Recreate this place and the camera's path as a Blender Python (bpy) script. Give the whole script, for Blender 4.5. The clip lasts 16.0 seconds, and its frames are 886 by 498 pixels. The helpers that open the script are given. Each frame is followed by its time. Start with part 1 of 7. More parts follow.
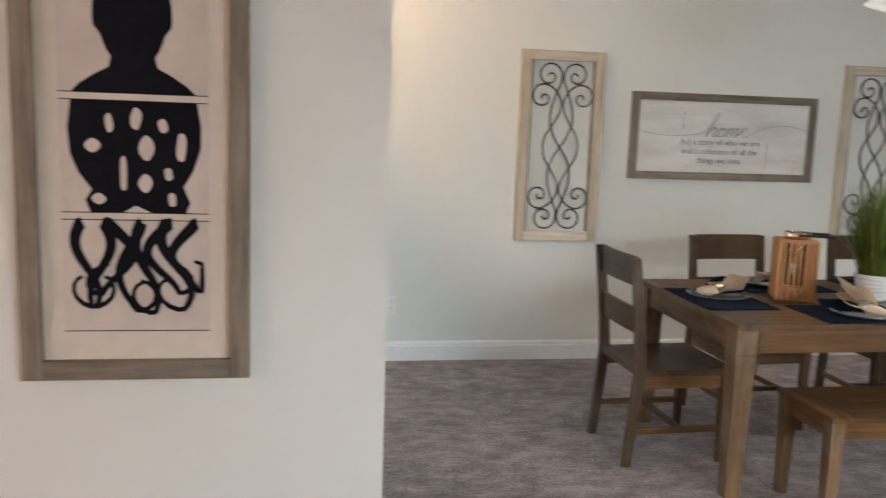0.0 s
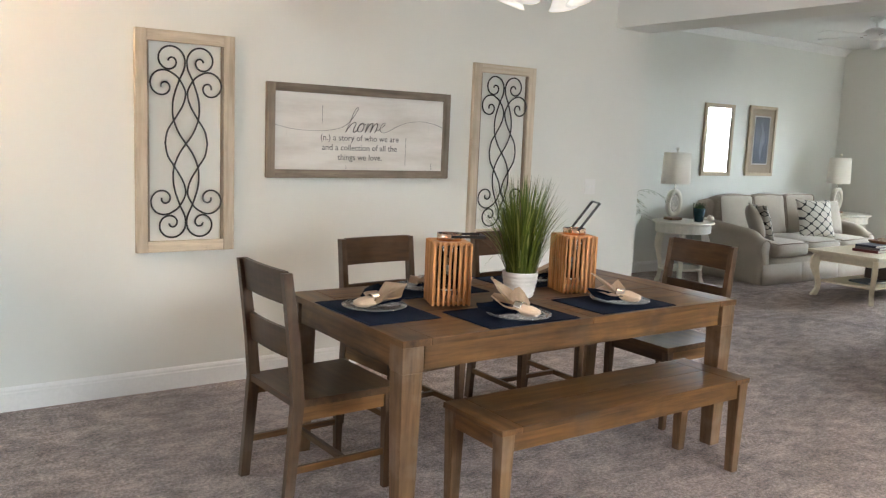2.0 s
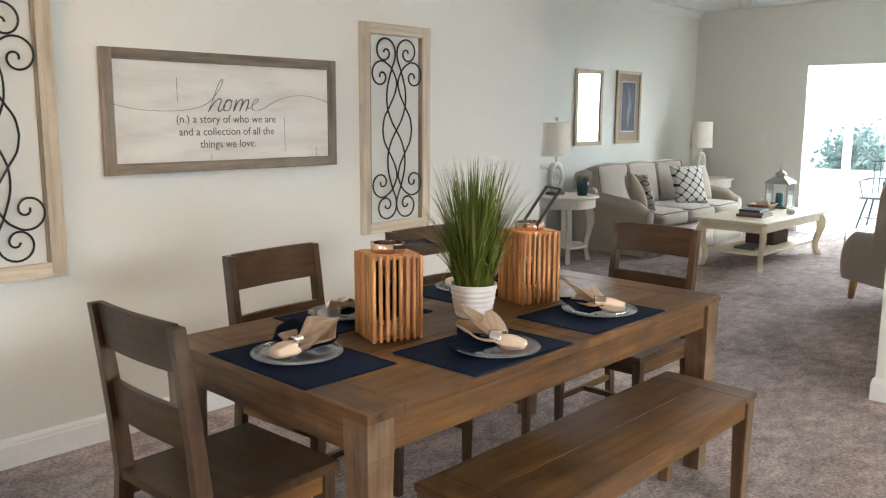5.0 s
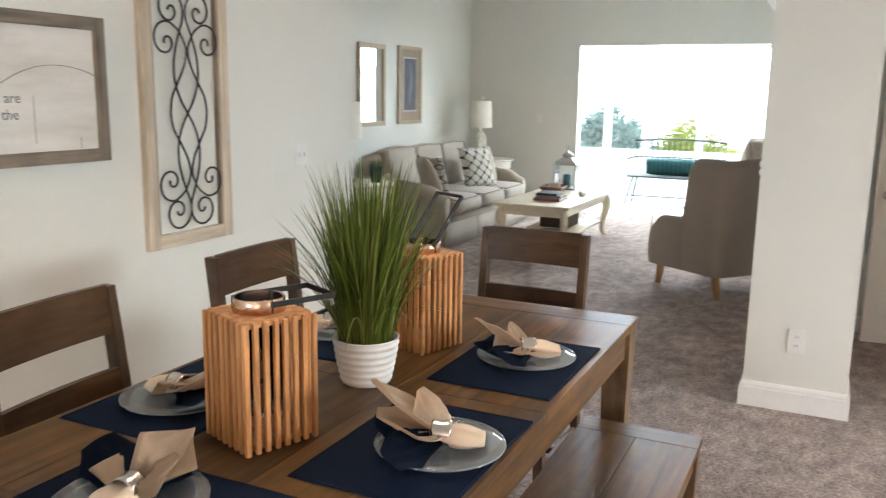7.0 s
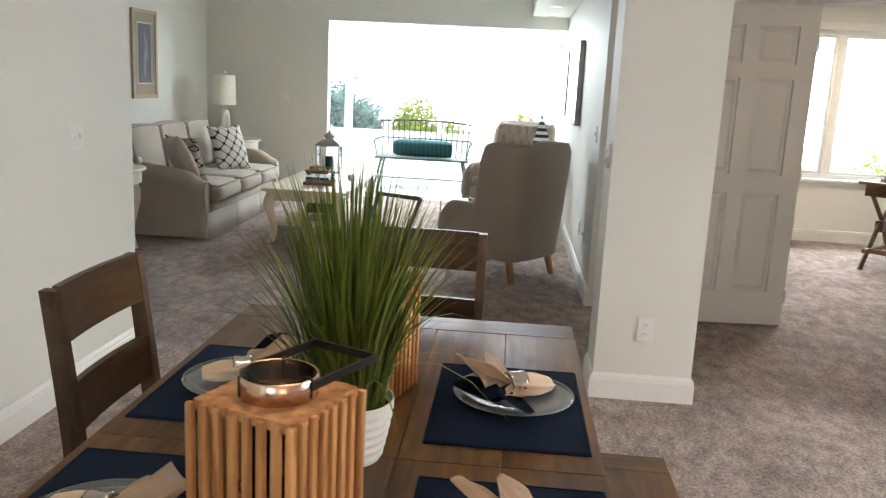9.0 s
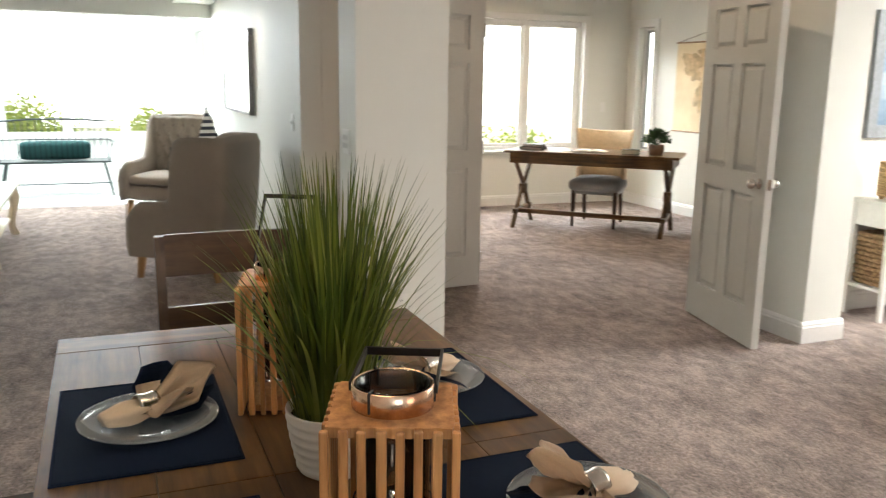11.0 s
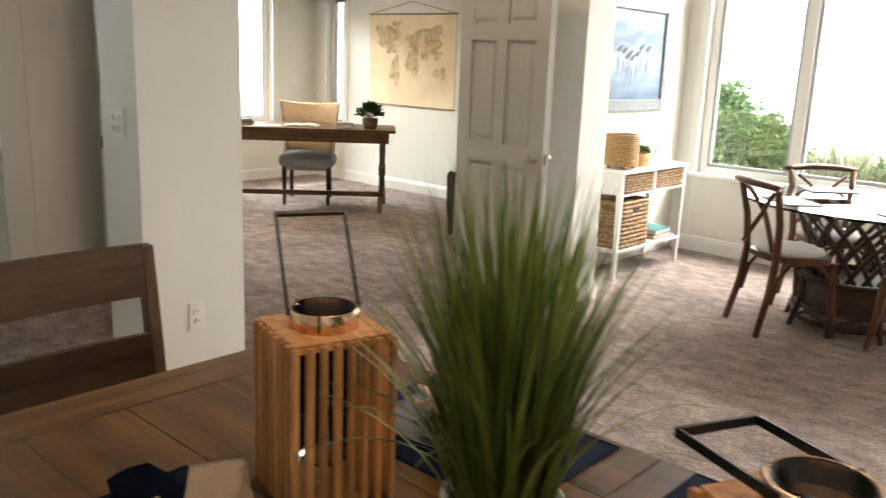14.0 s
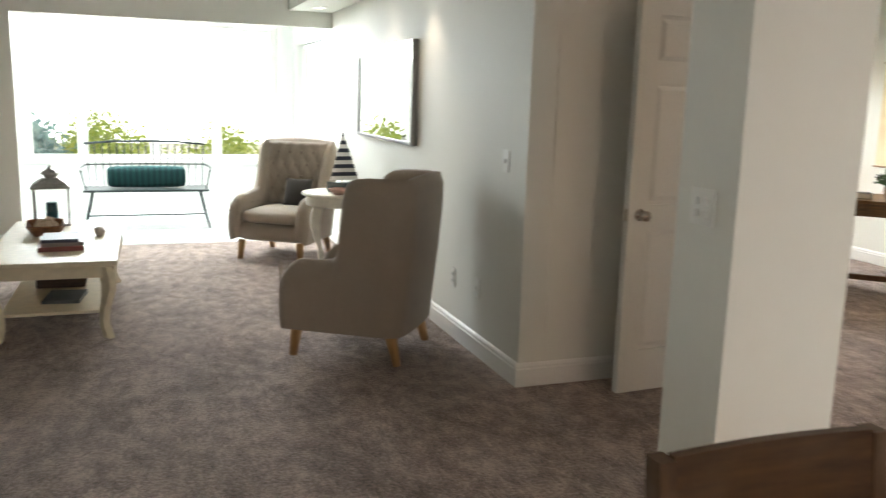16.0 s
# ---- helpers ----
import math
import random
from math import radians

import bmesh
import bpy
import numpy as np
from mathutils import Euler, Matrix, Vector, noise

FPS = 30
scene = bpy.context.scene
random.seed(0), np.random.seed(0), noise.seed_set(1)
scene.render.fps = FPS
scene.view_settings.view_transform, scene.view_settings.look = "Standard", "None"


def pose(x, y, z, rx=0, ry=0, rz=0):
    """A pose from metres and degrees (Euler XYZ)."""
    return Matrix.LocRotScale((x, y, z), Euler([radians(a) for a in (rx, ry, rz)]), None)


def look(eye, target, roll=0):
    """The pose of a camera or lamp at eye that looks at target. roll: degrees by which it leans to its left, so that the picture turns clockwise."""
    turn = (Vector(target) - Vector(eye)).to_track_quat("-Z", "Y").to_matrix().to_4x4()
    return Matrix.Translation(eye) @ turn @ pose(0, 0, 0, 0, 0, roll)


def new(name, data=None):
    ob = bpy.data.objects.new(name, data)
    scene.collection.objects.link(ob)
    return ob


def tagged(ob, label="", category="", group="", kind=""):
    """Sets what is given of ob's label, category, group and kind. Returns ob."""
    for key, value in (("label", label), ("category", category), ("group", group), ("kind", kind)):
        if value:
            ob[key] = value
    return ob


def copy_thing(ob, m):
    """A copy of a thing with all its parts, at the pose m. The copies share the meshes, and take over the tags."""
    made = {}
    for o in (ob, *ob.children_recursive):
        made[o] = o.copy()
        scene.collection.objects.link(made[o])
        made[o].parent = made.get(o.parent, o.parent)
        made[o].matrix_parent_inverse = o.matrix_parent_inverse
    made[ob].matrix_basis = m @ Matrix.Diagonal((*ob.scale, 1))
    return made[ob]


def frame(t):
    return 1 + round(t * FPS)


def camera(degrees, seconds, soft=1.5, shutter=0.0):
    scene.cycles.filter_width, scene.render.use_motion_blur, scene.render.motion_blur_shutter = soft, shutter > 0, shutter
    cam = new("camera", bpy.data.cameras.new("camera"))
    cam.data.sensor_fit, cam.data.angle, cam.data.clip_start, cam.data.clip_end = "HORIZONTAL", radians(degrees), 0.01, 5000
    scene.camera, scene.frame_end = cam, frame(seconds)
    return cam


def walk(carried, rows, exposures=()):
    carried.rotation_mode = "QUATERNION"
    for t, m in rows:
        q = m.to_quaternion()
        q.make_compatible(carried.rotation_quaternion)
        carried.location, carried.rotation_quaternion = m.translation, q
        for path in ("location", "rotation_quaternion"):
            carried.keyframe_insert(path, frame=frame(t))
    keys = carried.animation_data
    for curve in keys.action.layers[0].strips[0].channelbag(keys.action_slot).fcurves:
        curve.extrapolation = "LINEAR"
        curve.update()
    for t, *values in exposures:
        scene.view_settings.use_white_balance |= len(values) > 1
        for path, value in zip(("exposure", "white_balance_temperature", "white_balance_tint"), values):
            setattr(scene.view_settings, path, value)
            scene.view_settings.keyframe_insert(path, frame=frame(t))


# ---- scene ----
EXPOSURES = [(0, 0.12, 5600, 10), (0.5, 0.42, 5700, 10), (1, 0.52, 5700, 10), (2, 0.58, 5750, 10), (3, 0.56, 5750, 10), (6.5, 0.78, 5800, 10), (8, 0.56, 5800, 10), (10.5, 0.38, 6200, 10), (12.5, 0.22, 6250, 10), (14.5, 0.36, 6450, 10), (16, 0.20, 6350, 10)]
cam = camera(56.5, 16.0, 1.2, 0.35)
PATH = [
    (0, (1.567, 3.279, 1.508), (1.896, 5.23, 1.215), 2.0),
    (0.5, (1.541, 3.445, 1.485), (2.223, 5.301, 1.184), 2.2),
    (1, (1.553, 3.537, 1.491), (2.464, 5.292, 1.186), 2.2),
    (1.5, (1.618, 3.644, 1.504), (2.676, 5.314, 1.2), 2.0),
    (2, (1.721, 3.801, 1.514), (2.854, 5.426, 1.239), 2.4),
    (2.5, (1.711, 3.941, 1.516), (2.934, 5.5, 1.241), 2.6),
    (3, (1.666, 4.132, 1.52), (3.014, 5.582, 1.24), 1.1),
    (3.2, (1.648, 4.176, 1.534), (3.033, 5.589, 1.239), 0.8),
    (5.3, (2.097, 4.938, 1.492), (3.547, 6.275, 1.159), 0.4),
    (5.5, (2.157, 5.015, 1.492), (3.619, 6.332, 1.136), 0.6),
    (6, (2.324, 5.241, 1.49), (3.819, 6.509, 1.095), 0.7),
    (6.5, (2.425, 5.467, 1.489), (4.02, 6.61, 1.104), 1.0),
    (7, (2.469, 5.72, 1.506), (4.245, 6.563, 1.136), 0.9),
    (7.5, (2.562, 5.934, 1.486), (4.409, 6.602, 1.109), 1.4),
    (8, (2.67, 6.122, 1.476), (4.565, 6.63, 1.09), 1.5),
    (8.2, (2.72, 6.202, 1.483), (4.638, 6.611, 1.09), 2.0),
    (10.3, (2.812, 6.917, 1.472), (4.752, 6.619, 1.084), 1.6),
    (10.5, (2.813, 6.969, 1.48), (4.726, 6.536, 1.091), 1.4),
    (11, (2.859, 7.149, 1.471), (4.672, 6.407, 1.071), 0.9),
    (11.5, (2.897, 7.261, 1.466), (4.583, 6.271, 1.046), 1.6),
    (12, (2.965, 7.328, 1.458), (4.512, 6.132, 1.04), 1.5),
    (12.5, (3.085, 7.375, 1.468), (4.481, 6.001, 1.068), 1.6),
    (13, (3.225, 7.496, 1.492), (4.493, 6.001, 1.093), 1.8),
    (13.5, (3.423, 7.625, 1.49), (4.65, 6.105, 1.064), 1.8),
    (14, (3.639, 7.627, 1.467), (4.942, 6.177, 1.019), 2.3),
    (14.5, (3.88, 7.656, 1.464), (5.319, 6.337, 1.027), 1.6),
    (15, (4.139, 7.652, 1.472), (5.764, 6.557, 1.069), 1.9),
    (15.2, (4.238, 7.668, 1.482), (5.919, 6.658, 1.087), 2.1),
    (15.5, (4.402, 7.704, 1.489), (6.149, 6.802, 1.126), 1.5),
    (16, (4.629, 7.732, 1.496), (6.478, 7.062, 1.133), 1.6),
]
walk(cam, [(t, look(eye, target, roll)) for t, eye, target, roll in PATH], EXPOSURES)

# ---- world and light ----
world = bpy.data.worlds.new("sky")
scene.world = world
world.use_nodes = True
wn = world.node_tree.nodes
sky = wn.new("ShaderNodeTexSky")
sky.sky_type = "NISHITA"
sky.sun_disc = False
sky.sun_elevation = radians(48)
sky.sun_rotation = radians(11)
sky.air_density, sky.dust_density, sky.ozone_density = 1.0, 3.0, 1.0
wn["Background"].inputs["Strength"].default_value = 0.15
world.node_tree.links.new(sky.outputs[0], wn["Background"].inputs["Color"])
sun = new("sun", bpy.data.lights.new("sun", "SUN"))
sun.data.energy, sun.data.angle, sun.data.color = 4.5, radians(0.6), (1.0, 0.95, 0.88)
sun.matrix_world = look((4, 20, 24), (0.0, 0.0, 0.0))


def area_lamp(name, size_x, size_y, place, target, watts, colour=(1.0, 1.0, 1.0)):
    """A rectangular lamp that stands in for daylight at an opening, and for the warm entry fill."""
    lamp = bpy.data.lights.new(name, "AREA")
    lamp.shape, lamp.size, lamp.size_y, lamp.energy, lamp.color = "RECTANGLE", size_x, size_y, watts, colour
    ob = new(name, lamp)
    ob.matrix_world = look(place, target)
    return ob


DAY = (0.93, 1.0, 1.0)
area_lamp("daylight_nook", 2.4, 1.3, (4.9, -0.3, 2.66), (4.1, 7.6, 0.3), 175, (0.97, 0.985, 0.91))
area_lamp("daylight_nook_sky", 3.1, 0.9, (5.0, 0.45, 2.86), (5.0, 3.4, 0.0), 330, (1.0, 0.95, 0.885))
area_lamp("daylight_office", 2.2, 1.2, (13.0, 2.8, 3.0), (9.2, 3.0, 0.3), 650, DAY)
area_lamp("daylight_sunroom", 3.4, 1.6, (14.3, 7.8, 2.58), (11.0, 7.8, 0.0), 450, DAY)
area_lamp("daylight_dining_end", 1.5, 1.3, (-2.56, 7.3, 1.55), (2.4, 8.44, 0.5), 55, (0.86, 0.95, 1.0))
# warm fill added on the entry side, in place of unseen kitchen lamps
area_lamp("daylight_entry", 2.0, 1.9, (-2.5, 3.6, 1.25), (2.4, 6.0, 1.2), 52, (1.0, 0.62, 0.43))


def spot(name, place, target, watts, degrees, colour):
    lamp = bpy.data.lights.new(name, "SPOT")
    lamp.energy, lamp.spot_size, lamp.spot_blend, lamp.color, lamp.shadow_soft_size = watts, radians(degrees), 0.6, colour, 0.03
    ob = new(name, lamp)
    ob.matrix_world = look(place, target)
    return ob


WARM = (1.0, 0.72, 0.46)
chandelier_light = spot("chandelier_beam", (4.33, 6.80, 1.97), (4.33, 6.80, 0.0), 15, 150, (1.0, 0.74, 0.48))
chandelier_light.data.shadow_soft_size = 0.16
for sx in (9.9, 10.8, 11.7, 12.6):
    spot("downlight_beam", (sx, 6.14, 2.275), (sx, 6.05, 0.0), 14, 80, (1.0, 0.84, 0.66))
spot("downlight_beam", (10.25, 3.55, 2.72), (10.25, 3.45, 0.0), 120, 160, (1.0, 0.80, 0.58))
spot("downlight_beam", (6.75, 4.5, 2.72), (6.7, 4.45, 0.0), 15, 150, WARM)
spot("downlight_beam", (0.95, 7.40, 2.80), (2.3, 8.44, 2.2), 130, 70, (1.0, 0.58, 0.28))


# ---- materials ----
def mat_new(name):
    m = bpy.data.materials.new(name)
    m.use_nodes = True
    nt = m.node_tree
    return m, nt, nt.nodes["Principled BSDF"]


def coords(nt, scale=(1, 1, 1), kind="Object"):
    tc = nt.nodes.new("ShaderNodeTexCoord")
    mp = nt.nodes.new("ShaderNodeMapping")
    mp.inputs["Scale"].default_value = scale
    nt.links.new(tc.outputs[kind], mp.inputs["Vector"])
    return mp.outputs["Vector"]


def noise_node(nt, vec, scale, detail=4, rough=0.55):
    n = nt.nodes.new("ShaderNodeTexNoise")
    n.inputs["Scale"].default_value, n.inputs["Detail"].default_value, n.inputs["Roughness"].default_value = scale, detail, rough
    nt.links.new(vec, n.inputs["Vector"])
    return n.outputs["Fac"]


def ramp(nt, fac, stops):
    r = nt.nodes.new("ShaderNodeValToRGB")
    els = r.color_ramp.elements
    while len(els) < len(stops):
        els.new(0.5)
    for el, (p, c) in zip(els, stops):
        el.position, el.color = p, (*c, 1)
    nt.links.new(fac, r.inputs["Fac"])
    return r.outputs["Color"]


def mix(nt, a, b, fac, blend="MIX"):
    x = nt.nodes.new("ShaderNodeMix")
    x.data_type, x.blend_type = "RGBA", blend
    for v, k in ((fac, 0), (a, 6), (b, 7)):
        if isinstance(v, (int, float)):
            x.inputs[k].default_value = v
        elif isinstance(v, tuple):
            x.inputs[k].default_value = (*v, 1)
        else:
            nt.links.new(v, x.inputs[k])
    return x.outputs[2]


def bump(nt, bsdf, height, strength=0.3, dist=0.005):
    b = nt.nodes.new("ShaderNodeBump")
    b.inputs["Strength"].default_value, b.inputs["Distance"].default_value = strength, dist
    nt.links.new(height, b.inputs["Height"])
    nt.links.new(b.outputs["Normal"], bsdf.inputs["Normal"])


def rand(nt):
    return nt.nodes.new("ShaderNodeObjectInfo").outputs["Random"]


def plain(name, colour, rough=0.5, metal=0.0, vary=0.06, scale=40.0, relief=0.08, kind="Object"):
    """A surface of one colour with fine mottling and slight relief."""
    m, nt, b = mat_new(name)
    v = coords(nt, kind=kind)
    f = noise_node(nt, v, scale)
    g = noise_node(nt, v, scale * 0.08)
    dark = tuple(c * (1 - 2 * vary) for c in colour)
    c1 = ramp(nt, f, [(0.3, dark), (0.7, tuple(min(1, c * (1 + vary)) for c in colour))])
    c2 = mix(nt, c1, dark, 0.35 * vary * 4)
    c = mix(nt, c1, c2, g)
    nt.links.new(c, b.inputs["Base Color"])
    b.inputs["Roughness"].default_value, b.inputs["Metallic"].default_value = rough, metal
    if relief:
        bump(nt, b, f, relief, 0.003)
    return m


def wall_paint(name, colour):
    m, nt, b = mat_new(name)
    v = coords(nt)
    fine = noise_node(nt, v, 160, 3)
    large = noise_node(nt, v, 0.9, 3)
    c = ramp(nt, large, [(0.3, tuple(x * 0.965 for x in colour)), (0.7, colour)])
    nt.links.new(c, b.inputs["Base Color"])
    b.inputs["Roughness"].default_value = 0.6
    bump(nt, b, fine, 0.12, 0.002)
    return m


def carpet_material():
    m, nt, b = mat_new("mottled_carpet")
    v = coords(nt)
    broad = noise_node(nt, v, 2.1, 3, 0.6)
    nap = nt.nodes.new("ShaderNodeTexNoise")
    nap.inputs["Scale"].default_value, nap.inputs["Detail"].default_value, nap.inputs["Roughness"].default_value = 8.0, 5, 0.62
    nap.inputs["Distortion"].default_value = 0.15
    nt.links.new(coords(nt, (1.0, 1.5, 1)), nap.inputs["Vector"])
    big = mix(nt, broad, nap.outputs["Fac"], 0.62)
    mid = noise_node(nt, v, 60, 4, 0.8)
    fibre = noise_node(nt, v, 330, 2, 0.7)
    pile = mix(nt, big, mid, 0.52)
    c = ramp(nt, pile, [(0.41, (0.17, 0.121, 0.099)), (0.5, (0.47, 0.347, 0.290)), (0.59, (0.88, 0.70, 0.61))])
    c = mix(nt, c, ramp(nt, fibre, [(0.3, (0.26, 0.25, 0.24)), (0.7, (1, 1, 1))]), 0.72, "MULTIPLY")
    nt.links.new(c, b.inputs["Base Color"])
    b.inputs["Roughness"].default_value = 0.95
    b.inputs["Sheen Weight"].default_value = 0.25
    h = mix(nt, fibre, mid, 0.45)
    bump(nt, b, h, 1.0, 0.018)
    return m


def wood_material(name, light, dark, axis=0, rough=0.45, scale=1.0, knots=0.5, grey=0.0):
    """Wood with grain along the given local axis, knots and worn grey."""
    m, nt, b = mat_new(name)
    stretch = [14 * scale, 14 * scale, 14 * scale]
    stretch[axis] = 1.1 * scale
    v = coords(nt, tuple(stretch))
    off = nt.nodes.new("ShaderNodeVectorMath")
    off.operation = "ADD"
    r = nt.nodes.new("ShaderNodeMath")
    r.operation = "MULTIPLY"
    r.inputs[1].default_value = 37.0
    nt.links.new(rand(nt), r.inputs[0])
    nt.links.new(v, off.inputs[0])
    nt.links.new(r.outputs[0], off.inputs[1])
    vec = off.outputs[0]
    grain = noise_node(nt, vec, 2.2, 6, 0.6)
    fine = noise_node(nt, vec, 9, 3, 0.6)
    blotch = noise_node(nt, coords(nt, (3.5, 3.5, 3.5)), 1.6, 3)
    c = ramp(nt, grain, [(0.28, dark), (0.5, tuple((a + d) / 2 for a, d in zip(light, dark))), (0.72, light)])
    c = mix(nt, c, tuple(d * 0.55 for d in dark), ramp(nt, fine, [(0.62, (0, 0, 0)), (0.8, (0.5, 0.5, 0.5))]))
    c = mix(nt, c, tuple(d * 0.7 for d in dark), ramp(nt, blotch, [(0.5, (0, 0, 0)), (0.8, (knots, knots, knots))]))
    if grey:
        edge = noise_node(nt, coords(nt, (6, 6, 6)), 1.0, 4)
        c = mix(nt, c, (0.33, 0.29, 0.24), ramp(nt, edge, [(0.5, (0, 0, 0)), (0.7, (grey, grey, grey))]))
    tone = nt.nodes.new("ShaderNodeHueSaturation")
    mr = nt.nodes.new("ShaderNodeMapRange")
    mr.inputs[3].default_value, mr.inputs[4].default_value = 0.85, 1.15
    nt.links.new(rand(nt), mr.inputs[0])
    nt.links.new(mr.outputs[0], tone.inputs["Value"])
    nt.links.new(c, tone.inputs["Color"])
    nt.links.new(tone.outputs[0], b.inputs["Base Color"])
    b.inputs["Roughness"].default_value = rough
    b.inputs["Specular IOR Level"].default_value = 0.32
    bump(nt, b, grain, 0.15, 0.002)
    return m


def fabric(name, colour, weave=420.0, vary=0.1, sheen=0.2, shine=0.4):
    m, nt, b = mat_new(name)
    v = coords(nt)
    w = noise_node(nt, v, weave, 2, 0.7)
    s = noise_node(nt, v, 7, 4)
    c = ramp(nt, w, [(0.3, tuple(c * (1 - 3 * vary) for c in colour)), (0.7, tuple(min(1, c * (1 + vary)) for c in colour))])
    c = mix(nt, c, tuple(c * 0.8 for c in colour), ramp(nt, s, [(0.45, (0, 0, 0)), (0.75, (0.5, 0.5, 0.5))]))
    nt.links.new(c, b.inputs["Base Color"])
    b.inputs["Roughness"].default_value = 0.9
    b.inputs["Sheen Weight"].default_value = sheen
    b.inputs["Specular IOR Level"].default_value = shine
    bump(nt, b, w, 0.4, 0.002)
    return m


def glass(name, colour=(1, 1, 1), rough=0.0, ior=1.45):
    m, nt, b = mat_new(name)
    b.inputs["Base Color"].default_value = (*colour, 1)
    b.inputs["Transmission Weight"].default_value = 1.0
    b.inputs["Roughness"].default_value, b.inputs["IOR"].default_value = rough, ior
    return m


def glow(name, colour, strength):
    m, nt, b = mat_new(name)
    b.inputs["Base Color"].default_value = (*colour, 1)
    b.inputs["Emission Color"].default_value = (*colour, 1)
    b.inputs["Emission Strength"].default_value = strength
    return m


WALL = wall_paint("wall_paint_warm_white", (0.755, 0.75, 0.69))
CEIL = wall_paint("ceiling_paint", (0.78, 0.77, 0.74))
TRIM = plain("white_trim_paint", (0.80, 0.79, 0.76), 0.35, vary=0.02, scale=60, relief=0.03)
DOORPAINT = plain("door_paint", (0.63, 0.635, 0.60), 0.4, vary=0.02, scale=90, relief=0.05)
CARPET = carpet_material()
OAKX = wood_material("brown_wood_x", (0.188, 0.091, 0.026), (0.036, 0.0165, 0.0050), 0, 0.40, knots=0.8, grey=0.06)
OAKY = wood_material("brown_wood_y", (0.188, 0.091, 0.026), (0.036, 0.0165, 0.0050), 1, 0.40, knots=0.8, grey=0.06)
OAKZ = wood_material("brown_wood_z", (0.205, 0.122, 0.057), (0.066, 0.036, 0.016), 2, 0.45, knots=0.5, grey=0.22)
DARKX = wood_material("dark_brown_wood_x", (0.094, 0.047, 0.0165), (0.025, 0.012, 0.0046), 0, 0.40, knots=0.55, grey=0.05)
DARKZ = wood_material("dark_brown_wood_z", (0.115, 0.063, 0.030), (0.036, 0.019, 0.009), 2, 0.43, knots=0.5, grey=0.14)
BARNX = wood_material("weathered_wood_x", (0.33, 0.275, 0.21), (0.14, 0.113, 0.083), 0, 0.75, knots=0.5)
BARNZ = wood_material("weathered_wood_z", (0.33, 0.275, 0.21), (0.14, 0.113, 0.083), 2, 0.75, knots=0.5)
PALEX = wood_material("bleached_wood_x", (0.70, 0.61, 0.47), (0.42, 0.34, 0.24), 0, 0.75, knots=0.35)
PALEZ = wood_material("bleached_wood_z", (0.70, 0.61, 0.47), (0.42, 0.34, 0.24), 2, 0.75, knots=0.35)
CEDAR = wood_material("cedar_slats", (0.70, 0.36, 0.135), (0.28, 0.108, 0.031), 2, 0.42, scale=1.7, knots=0.45)
BLACK = plain("black_iron", (0.018, 0.017, 0.016), 0.45, 0.6, relief=0.05)
NAVY = fabric("navy_cloth", (0.006, 0.013, 0.034), 600, sheen=0.0, shine=0.12)
TAN = fabric("tan_linen", (0.68, 0.52, 0.36), 700, 0.06)
CERAMIC = plain("white_ceramic", (0.78, 0.76, 0.71), 0.3, vary=0.03, scale=25, relief=0.04)
GLASS = glass("clear_glass")
PLATEGLASS = glass("plate_glass", (0.80, 0.84, 0.86), 0.08)
PLATEGLASS.node_tree.nodes["Principled BSDF"].inputs["Transmission Weight"].default_value = 0.86
STEEL = plain("brushed_steel", (0.62, 0.58, 0.53), 0.22, 1.0, vary=0.05)
COPPER = plain("copper_metal", (0.74, 0.50, 0.35), 0.24, 1.0, vary=0.05)
PLASTIC = plain("white_plastic", (0.80, 0.79, 0.75), 0.35, vary=0.01, relief=0.0)


# ---- building helpers ----
def thing(name, label, category, at=(0, 0, 0), turn=0.0, group="", kind=""):
    ob = new(name)
    ob.empty_display_size = 0.1
    ob.matrix_basis = pose(*at, 0, 0, turn)
    return tagged(ob, label, category, group, kind)


def part(name, bm, material, parent=None, label="", smooth=False):
    me = bpy.data.meshes.new(name)
    bmesh.ops.recalc_face_normals(bm, faces=bm.faces)
    if smooth:
        for f in bm.faces:
            f.smooth = True
    bm.to_mesh(me)
    bm.free()
    me.materials.append(material)
    ob = new(name, me)
    ob.parent = parent
    if label:
        ob["label"] = label
    return ob


def soft(bm, width, seg=2):
    bmesh.ops.bevel(bm, geom=list(bm.edges), offset=width, segments=seg, profile=0.6, affect="EDGES", clamp_overlap=True)
    return bm


def box(x0, x1, y0, y1, z0, z1, bevel=0.0, bm=None):
    own = bmesh.new()
    r = bmesh.ops.create_cube(own, size=1.0)
    for v in r["verts"]:
        v.co = Vector(((x0 + x1) / 2 + v.co.x * (x1 - x0), (y0 + y1) / 2 + v.co.y * (y1 - y0), (z0 + z1) / 2 + v.co.z * (z1 - z0)))
    if bevel:
        soft(own, bevel)
    return merge(bm, own)


def merge(bm, own):
    if bm is None:
        return own
    me = bpy.data.meshes.new("tmp")
    own.to_mesh(me)
    own.free()
    bm.from_mesh(me)
    bpy.data.meshes.remove(me)
    return bm


